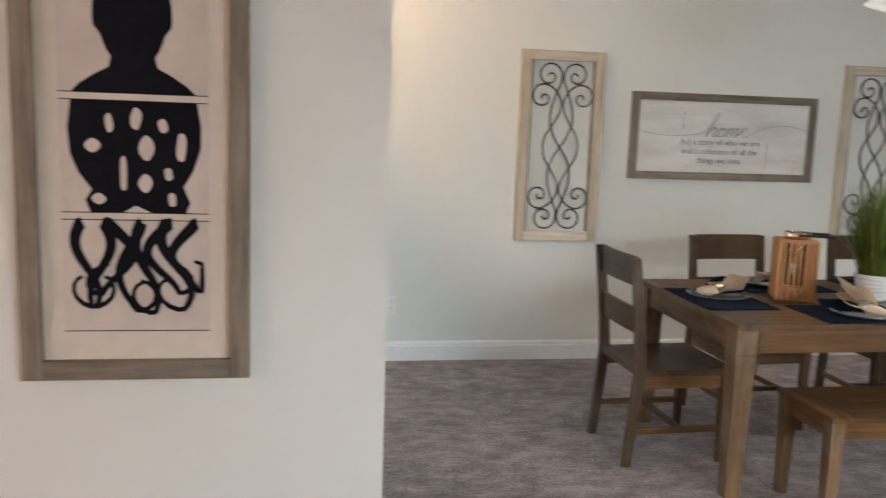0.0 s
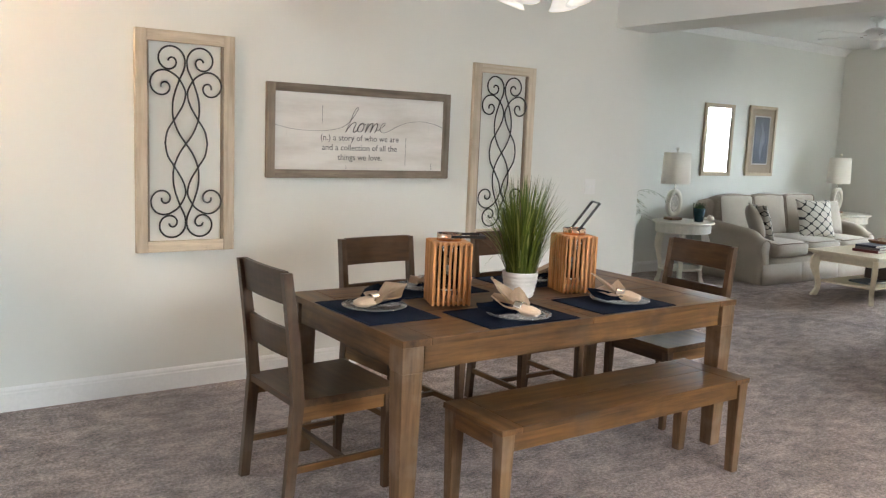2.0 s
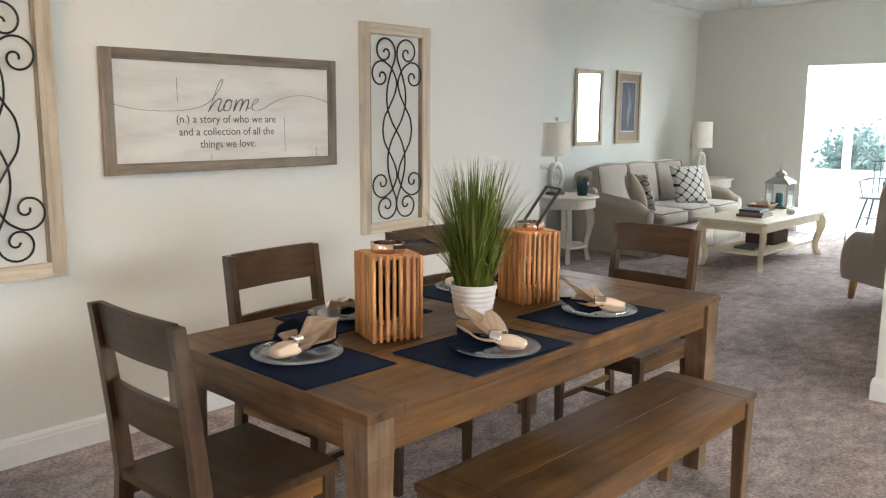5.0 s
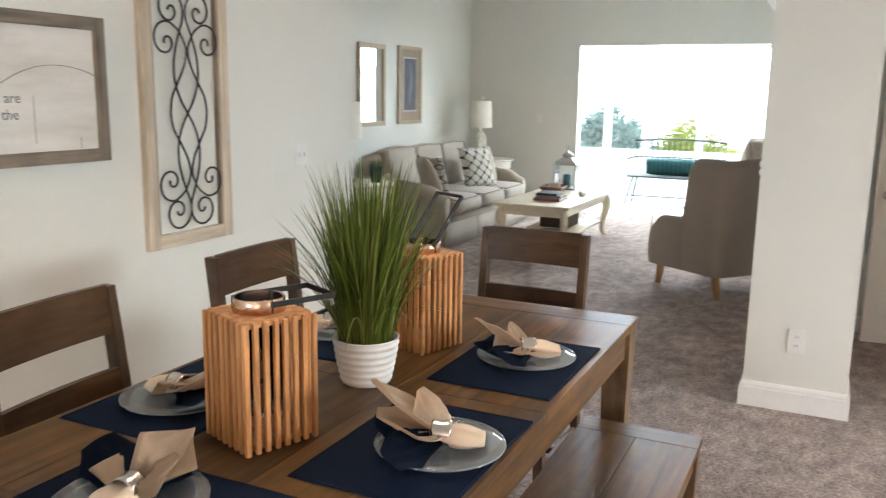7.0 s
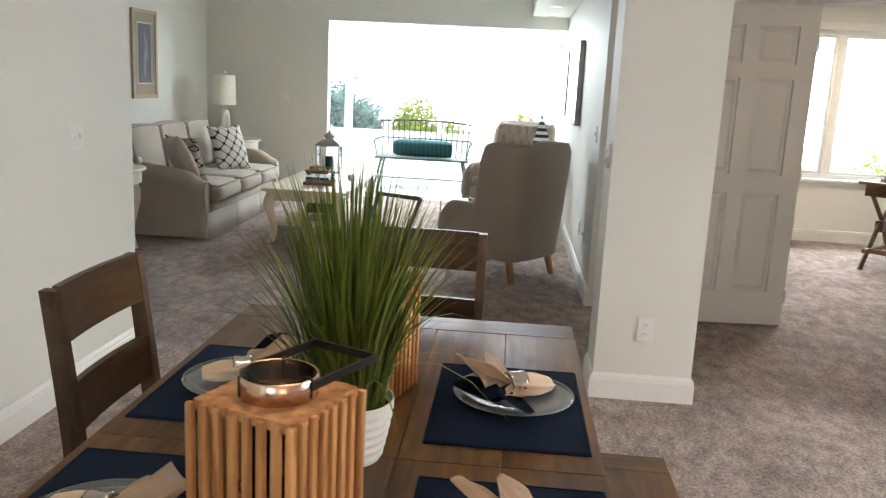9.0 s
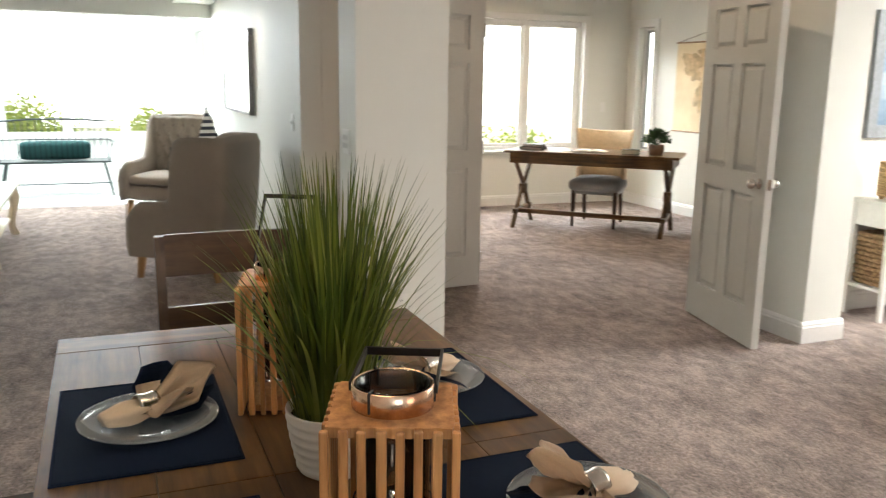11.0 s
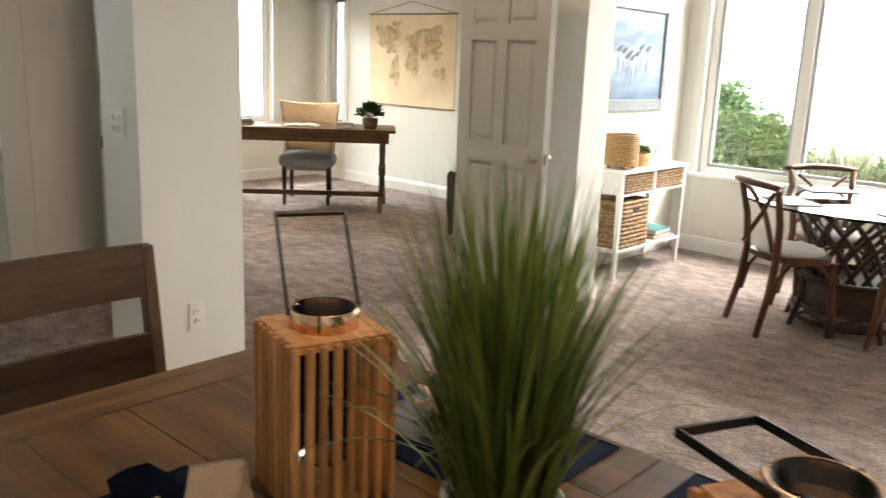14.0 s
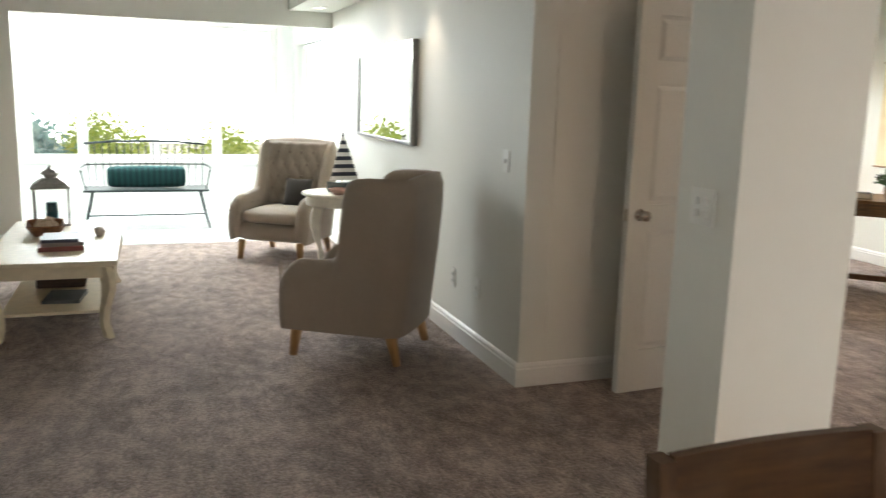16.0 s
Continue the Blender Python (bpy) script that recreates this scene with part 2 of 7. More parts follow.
def lathe(profile, seg=24, at=(0, 0, 0), bm=None, squash=(1, 1)):
    own = bmesh.new()
    rings = []
    for r, z in profile:
        if r < 1e-5:
            rings.append([own.verts.new((at[0], at[1], at[2] + z))])
        else:
            rings.append([own.verts.new((at[0] + squash[0] * r * math.cos(2 * math.pi * i / seg), at[1] + squash[1] * r * math.sin(2 * math.pi * i / seg), at[2] + z)) for i in range(seg)])
    for a, b in zip(rings, rings[1:]):
        for i in range(seg):
            j = (i + 1) % seg
            if len(a) == 1 and len(b) > 1:
                own.faces.new((a[0], b[i], b[j]))
            elif len(b) == 1 and len(a) > 1:
                own.faces.new((a[i], b[0], a[j]))
            elif len(a) > 1:
                own.faces.new((a[i], b[i], b[j], a[j]))
    return merge(bm, own)


def tube(points, radius, seg=8, bm=None, closed=False, flat=1.0):
    """A round bar along a line of points; radius may be a list."""
    own = bmesh.new()
    pts = [Vector(p) for p in points]
    n = len(pts)
    rad = radius if isinstance(radius, (list, tuple)) else [radius] * n
    rings = []
    side = None
    for i, p in enumerate(pts):
        a = pts[(i - 1) % n] if closed or i else p
        c = pts[(i + 1) % n] if closed or i < n - 1 else p
        d = (c - a).normalized()
        if side is None:
            side = d.cross(Vector((0, 0, 1)))
            if side.length < 0.1:
                side = d.cross(Vector((0, 1, 0)))
        side = (side - d * side.dot(d)).normalized()
        up = d.cross(side)
        rings.append([own.verts.new(p + rad[i] * (side * math.cos(2 * math.pi * k / seg) + flat * up * math.sin(2 * math.pi * k / seg))) for k in range(seg)])
    for i in range(n if closed else n - 1):
        a, b = rings[i], rings[(i + 1) % n]
        for k in range(seg):
            own.faces.new((a[k], a[(k + 1) % seg], b[(k + 1) % seg], b[k]))
    if not closed:
        own.faces.new(rings[0])
        own.faces.new(rings[-1])
    return merge(bm, own)


def prism(outline, depth, at=(0, 0, 0), plane="xz", bm=None, bevel=0.0):
    """A slab of the given outline; depth runs along the third axis."""
    own = bmesh.new()

    def place(u, v, w):
        p = {"xz": (u, w, v), "xy": (u, v, w), "yz": (w, u, v)}[plane]
        return (p[0] + at[0], p[1] + at[1], p[2] + at[2])
    front = [own.verts.new(place(u, v, 0)) for u, v in outline]
    back = [own.verts.new(place(u, v, depth)) for u, v in outline]
    own.faces.new(front)
    own.faces.new(list(reversed(back)))
    n = len(outline)
    for i in range(n):
        own.faces.new((front[i], back[i], back[(i + 1) % n], front[(i + 1) % n]))
    if bevel:
        soft(own, bevel, 1)
    return merge(bm, own)


def cushion(x0, x1, y0, y1, z0, z1, puff=0.03, n=9, bm=None, rounding=0.75):
    """A soft padded block, bulging in the middle of each face."""
    own = bmesh.new()
    bmesh.ops.create_cube(own, size=2.0)
    bmesh.ops.subdivide_edges(own, edges=list(own.edges), cuts=n, use_grid_fill=True)
    half = Vector(((x1 - x0) / 2, (y1 - y0) / 2, (z1 - z0) / 2))
    mid = Vector(((x0 + x1) / 2, (y0 + y1) / 2, (z0 + z1) / 2))
    rr = min(half) * rounding
    for v in own.verts:
        p = Vector((v.co.x * half.x, v.co.y * half.y, v.co.z * half.z))
        core = Vector([max(-h + rr, min(h - rr, c)) for c, h in zip(p, half)])
        d = p - core
        if d.length > 1e-6:
            p = core + d.normalized() * rr
        u = v.co
        bulge = [(1 - u[(k + 1) % 3] ** 2) * (1 - u[(k + 2) % 3] ** 2) * puff * (1 if u[k] > 0 else -1) * abs(u[k]) ** 3 for k in range(3)]
        v.co = mid + p + Vector(bulge)
    return merge(bm, own)


def ribbon(points, widths, y, thick=0.0006, bm=None):
    """A flat painted stroke in the plane of constant y, through (x, z) points."""
    own = bmesh.new()
    rows = []
    n = len(points)
    for i, (x, z) in enumerate(points):
        a, b = points[max(0, i - 1)], points[min(n - 1, i + 1)]
        d = Vector((b[0] - a[0], b[1] - a[1]))
        d = d.normalized() if d.length > 1e-9 else Vector((0, 1))
        w = widths[i]
        rows.append([own.verts.new((x - d.y * w * s, y + q, z + d.x * w * s)) for s, q in ((-1, 0), (1, 0), (1, thick), (-1, thick))])
    for a, b in zip(rows, rows[1:]):
        for k in range(4):
            own.faces.new((a[k], a[(k + 1) % 4], b[(k + 1) % 4], b[k]))
    own.faces.new(rows[0])
    own.faces.new(rows[-1])
    return merge(bm, own)


def turned(bm, m):
    bmesh.ops.transform(bm, matrix=m, verts=bm.verts)
    return bm


def structure(name, bm, material, label="", smooth=False):
    return tagged(part(name, bm, material, None, label, smooth), label, "", "", "structure")


# ---- the large structure ----
H = 2.92
floor_bm = box(-2.6, 13.05, 1.0, 8.46, -0.12, 0.0)
box(6.75, 13.05, 8.46, 10.5, -0.12, 0.0, bm=floor_bm)
structure("floor", floor_bm, CARPET, "mottled grey-brown cut pile carpet")


def base_run(x0, y0, x1, y1, name="baseboard"):
    """A baseboard with a stepped, rounded top, standing proud of a wall that lies to the right of the run."""
    a, b = Vector((x0, y0, 0)), Vector((x1, y1, 0))
    d = (b - a).normalized()
    n = Vector((-d.y, d.x, 0))
    prof = [(0.0, 0.001), (0.017, 0.001), (0.017, 0.095), (0.013, 0.102), (0.013, 0.112), (0.008, 0.122), (0.003, 0.128), (0.0, 0.128)]
    bm = bmesh.new()
    ra = [bm.verts.new(a + n * u + Vector((0, 0, w))) for u, w in prof]
    rb = [bm.verts.new(b + n * u + Vector((0, 0, w))) for u, w in prof]
    for i in range(len(prof)):
        j = (i + 1) % len(prof)
        bm.faces.new((ra[i], ra[j], rb[j], rb[i]))
    bm.faces.new(ra)
    bm.faces.new(list(reversed(rb)))
    return structure(name, bm, TRIM, "white painted wooden baseboard")


def wall(name, *boxes, label="warm white painted plaster wall"):
    bm = bmesh.new()
    for b in boxes:
        box(*b, bm=bm)
    return structure(name, bm, WALL, label)


wall("wall_north", (-2.6, 6.87, 8.44, 8.6, 0, H))
wall("wall_living_west", (6.71, 6.87, 8.602, 10.37, 0, H))
wall("wall_living_north", (6.71, 13.2, 10.372, 10.52, 0, H))
wall("wall_living_east", (13.05, 13.2, 8.83, 10.37, 0, H), (13.05, 13.2, 5.93, 8.83, 2.14, H))
wall("wall_living_south", (8.40, 13.2, 5.78, 5.928, 0, H))
wall("wall_hall_east", (8.40, 8.55, 4.78, 5.778, 0, H))
wall("wall_entry", (-2.6, 1.84, 6.0, 6.14, 0, H))
wall("wall_pillar", (6.672, 6.97, 5.575, 6.045, 0, H), label="square white painted pillar")
wall("beam", (6.50, 6.88, 6.05, 8.44, 2.38, H), label="white painted dropped ceiling beam")
wall("wall_nook_north", (6.335, 7.10, 3.17, 3.46, 0, H))
wall("wall_nook_east", (6.81, 6.95, 1.10, 3.168, 0, H))
wall("wall_nook_south", (6.64, 6.95, 1.0, 1.25, 0, H), (3.42, 6.638, 1.0, 1.25, 0, 0.64), (3.42, 6.638, 1.0, 1.25, 2.45, H), (-2.6, 3.418, 1.0, 1.25, 0, H))
wall("wall_west", (-2.75, -2.602, 1.0, 2.6, 0, H), (-2.75, -2.602, 4.8, 6.55, 0, H), (-2.75, -2.602, 8.05, 8.6, 0, H), (-2.75, -2.602, 2.6, 4.8, 2.2, H), (-2.75, -2.602, 6.55, 8.05, 0, 0.9), (-2.75, -2.602, 6.55, 8.05, 2.2, H))
wall("wall_office_south", (11.56, 11.9, 0.9, 1.05, 0, H), (6.952, 11.24, 0.9, 1.05, 0, H), (11.24, 11.56, 0.9, 1.05, 0, 0.64), (11.24, 11.56, 0.9, 1.05, 2.14, H))
wall("wall_office_east", (11.75, 11.9, 1.052, 1.70, 0, H), (11.75, 11.9, 1.70, 3.95, 0, 0.66), (11.75, 11.9, 1.70, 3.95, 2.19, H), (11.75, 11.9, 3.95, 5.778, 0, H))
structure("ceiling", box(-2.75, 13.2, 0.9, 10.52, H + 0.002, H + 0.12), CEIL, "flat white painted ceiling")

# the slanted wall with the double doorway, from (7.10, 3.46) to (8.40, 4.78)
A, B = Vector((7.085, 3.45)), Vector((8.42, 4.80))
run = (B - A).normalized()
side = Vector((run.y, -run.x))
span = (B - A).length
slant = Matrix.Translation((A.x, A.y, 0)) @ Matrix.Rotation(math.atan2(run.y, run.x), 4, "Z")
bm = bmesh.new()
box(0, 0.13, -0.13, 0, 0, H, bm=bm)
box(span - 0.13, span, -0.13, 0, 0, H, bm=bm)
box(0.13, span - 0.13, -0.13, 0, 2.06, H, bm=bm)
structure("wall_doorway", turned(bm, slant), WALL, "slanted white wall with a double doorway")
bm = bmesh.new()
box(0.045, 0.13, 0.0, 0.018, 0.0, 2.06, bm=bm)
box(span - 0.13, span - 0.045, 0.0, 0.018, 0.0, 2.06, bm=bm)
box(0.045, span - 0.045, 0.0, 0.018, 2.06, 2.14, bm=bm)
structure("trim", turned(bm, slant), TRIM, "white painted door casing")

for run4 in ((6.853, 8.44, 1.0, 8.44), (13.05, 10.37, 6.87, 10.37), (13.05, 8.85, 13.05, 10.355), (6.87, 10.37, 6.87, 8.46), (6.87, 8.457, 6.87, 8.43),
             (8.40, 5.93, 13.05, 5.93), (8.40, 4.82, 8.40, 5.947), (6.655, 6.045, 6.97, 6.045), (6.672, 5.575, 6.672, 6.045), (6.97, 6.045, 6.97, 5.575), (6.987, 5.575, 6.655, 5.575),
             (6.335, 3.46, 7.05, 3.46), (6.335, 3.153, 6.335, 3.477), (6.81, 3.17, 6.335, 3.17), (6.81, 1.25, 6.81, 3.155), (-2.6, 1.25, 6.795, 1.25),
             (6.952, 1.05, 11.733, 1.05), (11.75, 1.05, 11.75, 5.77), (1.84, 6.0, -2.6, 6.0), (1.84, 6.14, 1.84, 5.983)):
    x0, y0, x1, y1 = run4
    base_run(x0, y0, x1, y1)

# living room soffit with its downlights, and the crown moulding
wall("soffit", (8.9, 13.05, 5.932, 6.36, 2.29, H), label="white dropped soffit along the wall")
for sx in (9.9, 10.8, 11.7, 12.6):
    lamp = thing("recessed_light", "small round recessed downlight in the soffit", "ceiling light", (sx, 6.14, 2.29), group="soffit downlights")
    part("trim_ring", lathe([(0.075, 0.0), (0.075, -0.006), (0.055, -0.008), (0.05, 0.0), (0.05, 0.012)], 20), TRIM, lamp)
    part("bulb", lathe([(0.0, -0.001), (0.045, -0.001), (0.048, 0.006)], 16), glow("lamp_glow", (1.0, 0.9, 0.75), 18), lamp)
for px, py in ((10.25, 3.55), (6.75, 4.5), (0.95, 7.40)):
    lamp = thing("recessed_light", "round recessed ceiling downlight, glowing warm", "ceiling light", (px, py, H), group="ceiling downlights")
    part("trim_ring", lathe([(0.09, 0.002), (0.09, -0.006), (0.065, -0.009), (0.06, 0.0)], 20), TRIM, lamp)
    part("bulb", lathe([(0.0, -0.003), (0.055, -0.003), (0.06, 0.002)], 16), glow("warm_lamp_glow", (1.0, 0.62, 0.32), 14), lamp)
bm = bmesh.new()
prof = [(0.0, 0.0), (0.015, 0.0), (0.03, 0.03), (0.055, 0.05), (0.085, 0.085), (0.085, 0.1), (0.0, 0.1)]
prism([(10.369 - u, 2.82 + w) for u, w in prof], 6.17, (6.875, 0, 0), "yz", bm)
structure("crown_moulding", bm, TRIM, "white crown moulding under the ceiling")


# doors
def panel_door(name, hinge, turn, handed, label):
    """A six-panel door leaf, 0.80 x 2.03; local x runs from the hinge."""
    d = thing(name, label, "door", (hinge[0], hinge[1], 0.012), turn, kind="structure")
    W, T = 0.81, 0.042
    bm = bmesh.new()
    xs = [(0.0, 0.115), (0.36, 0.45), (0.695, W)]
    for a, b in xs:
        box(a, b, -T / 2, T / 2, 0, 2.03, bm=bm)
    rails = [(0, 0.22), (0.86, 0.98), (1.58, 1.67), (1.90, 2.03)]
    for z0, z1 in rails:
        for a, b in ((0.115, 0.36), (0.45, 0.695)):
            box(a, b, -T / 2, T / 2, z0, z1, bm=bm)
    part("leaf_frame", bm, DOORPAINT, d)
    for z0, z1 in ((0.22, 0.86), (0.98, 1.58), (1.67, 1.90)):
        for a, b in ((0.115, 0.36), (0.45, 0.695)):
            bm = bmesh.new()
            box(a, b, -0.002, 0.002, z0, z1, bm=bm)
            for s in (-1, 1):
                own = bmesh.new()
                o = [own.verts.new((x, s * 0.002, z)) for x, z in ((a + 0.016, z0 + 0.016), (b - 0.016, z0 + 0.016), (b - 0.016, z1 - 0.016), (a + 0.016, z1 - 0.016))]
                i = [own.verts.new((x, s * 0.0155, z)) for x, z in ((a + 0.038, z0 + 0.038), (b - 0.038, z0 + 0.038), (b - 0.038, z1 - 0.038), (a + 0.038, z1 - 0.038))]
                own.faces.new(i)
                own.faces.new(o)
                for k in range(4):
                    own.faces.new((o[k], o[(k + 1) % 4], i[(k + 1) % 4], i[k]))
                merge(bm, own)
            part("panel", bm, DOORPAINT, d)
    for s in (-1, 1):
        part("knob", turned(lathe([(0.0, 0.0), (0.03, 0.0), (0.031, 0.006), (0.012, 0.012), (0.011, 0.03), (0.022, 0.036), (0.028, 0.048), (0.026, 0.06), (0.014, 0.067), (0.0, 0.068)], 20),
                    Matrix.Translation((W - 0.065, s * T / 2, 0.93)) @ Matrix.Rotation(radians(-90 * s), 4, "X")), STEEL, d, "brushed steel door knob", True)
    part("latch_plate", box(W - 0.001, W + 0.002, -0.012, 0.012, 0.90, 0.96), STEEL, d)
    for z in (0.2, 1.0, 1.8):
        part("hinge", tube([(-0.006, T / 2, z - 0.045), (-0.006, T / 2, z + 0.045)], 0.007), STEEL, d)
    return d


panel_door("door_1", (7.105, 3.655), math.degrees(math.atan2(3.83 - 3.655, 6.305 - 7.105)), 1, "white six-panel interior door standing open")
panel_door("door_2", (8.215, 4.68), math.degrees(math.atan2(5.50 - 4.68, 8.155 - 8.215)), 1, "white six-panel interior door folded back against the wall")


# windows
def window(name, label, wide, tall, at, turn, panes, depth=0.13, rail=0.045, case=0.07, grey=False):
    """A fixed window set in its opening; local x along the wall, local -y the room side."""
    w = thing(name, label, "window", at, turn, kind="structure")
    bm = bmesh.new()
    for a, b, c, d in ((0, rail, 0, tall), (wide - rail, wide, 0, tall), (rail, wide - rail, 0, rail), (rail, wide - rail, tall - rail, tall)):
        box(a, b, -0.05, 0.02, c, d, 0.004, bm=bm)
    part("window_frame", bm, TRIM, w)
    cuts = [wide * p for p in panes]
    edges = [rail] + cuts + [wide - rail]
    for c in cuts:
        part("mullion", box(c - rail * 0.8, c + rail * 0.8, -0.055, 0.018, rail, tall - rail, 0.004), TRIM, w)
    for i in range(len(edges) - 1):
        a = edges[i] + (rail * 0.8 if i else 0)
        b = edges[i + 1] - (rail * 0.8 if i < len(edges) - 2 else 0)
        sash = bmesh.new()
        s = 0.028
        for q in ((a, a + s, rail, tall - rail), (b - s, b, rail, tall - rail), (a + s, b - s, rail, rail + s), (a + s, b - s, tall - rail - s, tall - rail)):
            box(q[0], q[1], -0.03, 0.005, q[2], q[3], bm=sash)
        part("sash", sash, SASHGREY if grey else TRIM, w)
        g = part("pane", box(a + s, b - s, -0.014, -0.010, rail + s, tall - rail - s), GLASS, w)
        g.visible_shadow = False
    trim = bmesh.new()
    for q in ((-case, 0, -0.02, tall + case), (wide, wide + case, -0.02, tall + case), (0, wide, tall, tall + case)):
        box(q[0], q[1], -depth - 0.016, -depth, q[2], q[3], 0.004, bm=trim)
    part("casing", trim, TRIM, w)
    part("window_sill", box(-case - 0.02, wide + case + 0.02, -depth - 0.05, -0.045, -0.03, 0.0, 0.006), TRIM, w)
    return w


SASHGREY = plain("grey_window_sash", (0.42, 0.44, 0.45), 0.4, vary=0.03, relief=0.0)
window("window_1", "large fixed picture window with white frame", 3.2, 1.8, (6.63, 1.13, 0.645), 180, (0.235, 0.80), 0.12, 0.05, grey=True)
window("window_2", "triple office window in a white frame", 2.24, 1.52, (11.87, 3.945, 0.665), -90, (0.33, 0.665), 0.12, 0.045)
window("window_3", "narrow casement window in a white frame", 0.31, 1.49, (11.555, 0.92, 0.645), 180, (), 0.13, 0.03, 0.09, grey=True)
for z in (0.95, 1.8):
    part("hinge", box(0.27, 0.30, -0.065, -0.05, z - 0.03, z + 0.03, 0.003), STEEL, bpy.data.objects["window_3"])


# wall plates
def wall_plate(name, label, at, turn, kind, wide=0.075, group="wall plates"):
    p = thing(name, label, "electrical outlet" if kind == "outlet" else "light switch", at, turn, group)
    part("plate", box(-wide / 2, wide / 2, -0.006, 0, -0.06, 0.06, 0.003), PLASTIC, p)
    if kind == "outlet":
        for z in (-0.022, 0.022):
            part("receptacle", turned(lathe([(0, 0), (0.017, 0), (0.016, 0.003), (0, 0.003)], 16), Matrix.Translation((0, -0.006, z)) @ Matrix.Rotation(radians(90), 4, "X")), TRIM, p)
            slots = bmesh.new()
            for sx in (-0.006, 0.006):
                box(sx - 0.001, sx + 0.001, -0.0102, -0.009, z - 0.003, z + 0.006, bm=slots)
            part("slot", slots, BLACK, p)
    else:
        n = max(1, round(wide / 0.06) - 0) if wide > 0.09 else 1
        for i in range(n):
            sx = (i - (n - 1) / 2) * 0.046
            for z in ((-0.02, 0.02) if kind == "double" else (0.0,)):
                part("toggle", box(sx - 0.008, sx + 0.008, -0.016, -0.006, z - 0.012, z + 0.012, 0.003), TRIM, p)
    return p


wall_plate("outlet", "white duplex outlet low on the pillar", (6.671, 5.817, 0.357), -90, "outlet")
wall_plate("light_switch", "white double switch plate on the pillar", (6.83, 6.046, 1.17), 180, "double", 0.12)
wall_plate("light_switch", "white dimmer switch on the living room wall", (8.65, 5.929, 1.17), 180, "switch")
wall_plate("outlet", "white duplex outlet low on the living room wall", (9.39, 5.929, 0.38), 180, "outlet")
wall_plate("light_switch", "small white wall jack plate", (8.99, 5.929, 0.40), 180, "switch")
wall_plate("light_switch", "white switch plate beside the iron panel", (6.32, 8.439, 1.16), 0, "switch", 0.11)
wall_plate("outlet", "white duplex outlet on the dining wall", (5.53, 8.439, 0.37), 0, "outlet")
wall_plate("outlet", "white duplex outlet on the dining wall", (2.11, 8.439, 0.37), 0, "outlet")
wall_plate("outlet", "white duplex outlet under the map", (9.75, 1.051, 0.37), 180, "outlet")
wall_plate("light_switch", "white switch plate on the living room wall", (13.049, 9.35, 1.2), 90, "switch")
wall_plate("light_switch", "white switch plate beside the office window", (11.749, 1.40, 1.18), -90, "switch")
wall_plate("outlet", "white outlet behind the console", (6.809, 2.05, 0.42), -90, "outlet")


# ---- dining room ----
def dining_table():
    t = thing("dining_table", "rectangular brown plank-top wooden dining table", "table", (4.28, 6.797, 0))
    L, W, Z = 0.985, 0.507, 0.757
    for x0, x1 in ((-L, -L + 0.13), (L - 0.13, L)):
        part("breadboard_end", box(x0, x1, -W, W, Z - 0.028, Z, 0.003), OAKY, t)
    n = 5
    step = 2 * W / n
    for i in range(n):
        a = -W + i * step
        for x0, x1 in ((-L + 0.132, -0.012), (-0.01, L - 0.132)):
            part("plank", box(x0, x1, a + 0.0008, a + step - 0.0008, Z - 0.028, Z - 0.0006 * (i % 2), 0.0015), OAKX, t)
    for s in (-1, 1):
        part("apron", box(-L + 0.11, L - 0.11, s * (W - 0.03) - 0.012, s * (W - 0.03) + 0.012, Z - 0.125, Z - 0.029, 0.002), OAKX, t)
        part("apron", box(s * (L - 0.03) - 0.012, s * (L - 0.03) + 0.012, -W + 0.11, W - 0.11, Z - 0.125, Z - 0.029, 0.002), OAKY, t)
    for sx in (-1, 1):
        for sy in (-1, 1):
            bm = bmesh.new()
            for z0, z1, a, b in ((Z - 0.13, Z - 0.029, 0.047, 0.047), (0.0, Z - 0.1305, 0.034, 0.046)):
                own = box(-b, b, -b, b, z0, z1)
                for v in own.verts:
                    if v.co.z < z0 + 1e-4:
                        v.co.x *= a / b
                        v.co.y *= a / b
                merge(bm, soft(own, 0.003))
            part("leg", turned(bm, Matrix.Translation((sx * (L - 0.052), sy * (W - 0.052), 0))), OAKZ, t)
    return t


def bench():
    b = thing("dining_bench", "long brown wooden dining bench beside the table", "bench", (4.30, 6.21, 0))
    L, W, Z = 0.735, 0.19, 0.455
    for x0, x1 in ((-L, -L + 0.1), (L - 0.1, L)):
        part("breadboard_end", box(x0, x1, -W, W, Z - 0.024, Z, 0.003), OAKY, b)
    for i in range(2):
        a = -W + i * W
        part("plank", box(-L + 0.102, L - 0.102, a + 0.0008, a + W - 0.0008, Z - 0.024, Z, 0.002), OAKX, b)
    for s in (-1, 1):
        part("apron", box(-L + 0.06, L - 0.06, s * (W - 0.025) - 0.01, s * (W - 0.025) + 0.01, Z - 0.095, Z - 0.025, 0.002), OAKX, b)
        part("apron", box(s * (L - 0.03) - 0.01, s * (L - 0.03) + 0.01, -W + 0.06, W - 0.06, Z - 0.095, Z - 0.025, 0.002), OAKY, b)
    for sx in (-1, 1):
        for sy in (-1, 1):
            own = box(-0.03, 0.03, -0.03, 0.03, 0, Z - 0.025)
            for v in own.verts:
                if v.co.z < 0.01:
                    v.co.x *= 0.72
                    v.co.y *= 0.72
            part("leg", turned(soft(own, 0.003), Matrix.Translation((sx * (L - 0.036), sy * (W - 0.034), 0))), OAKZ, b)
    return b


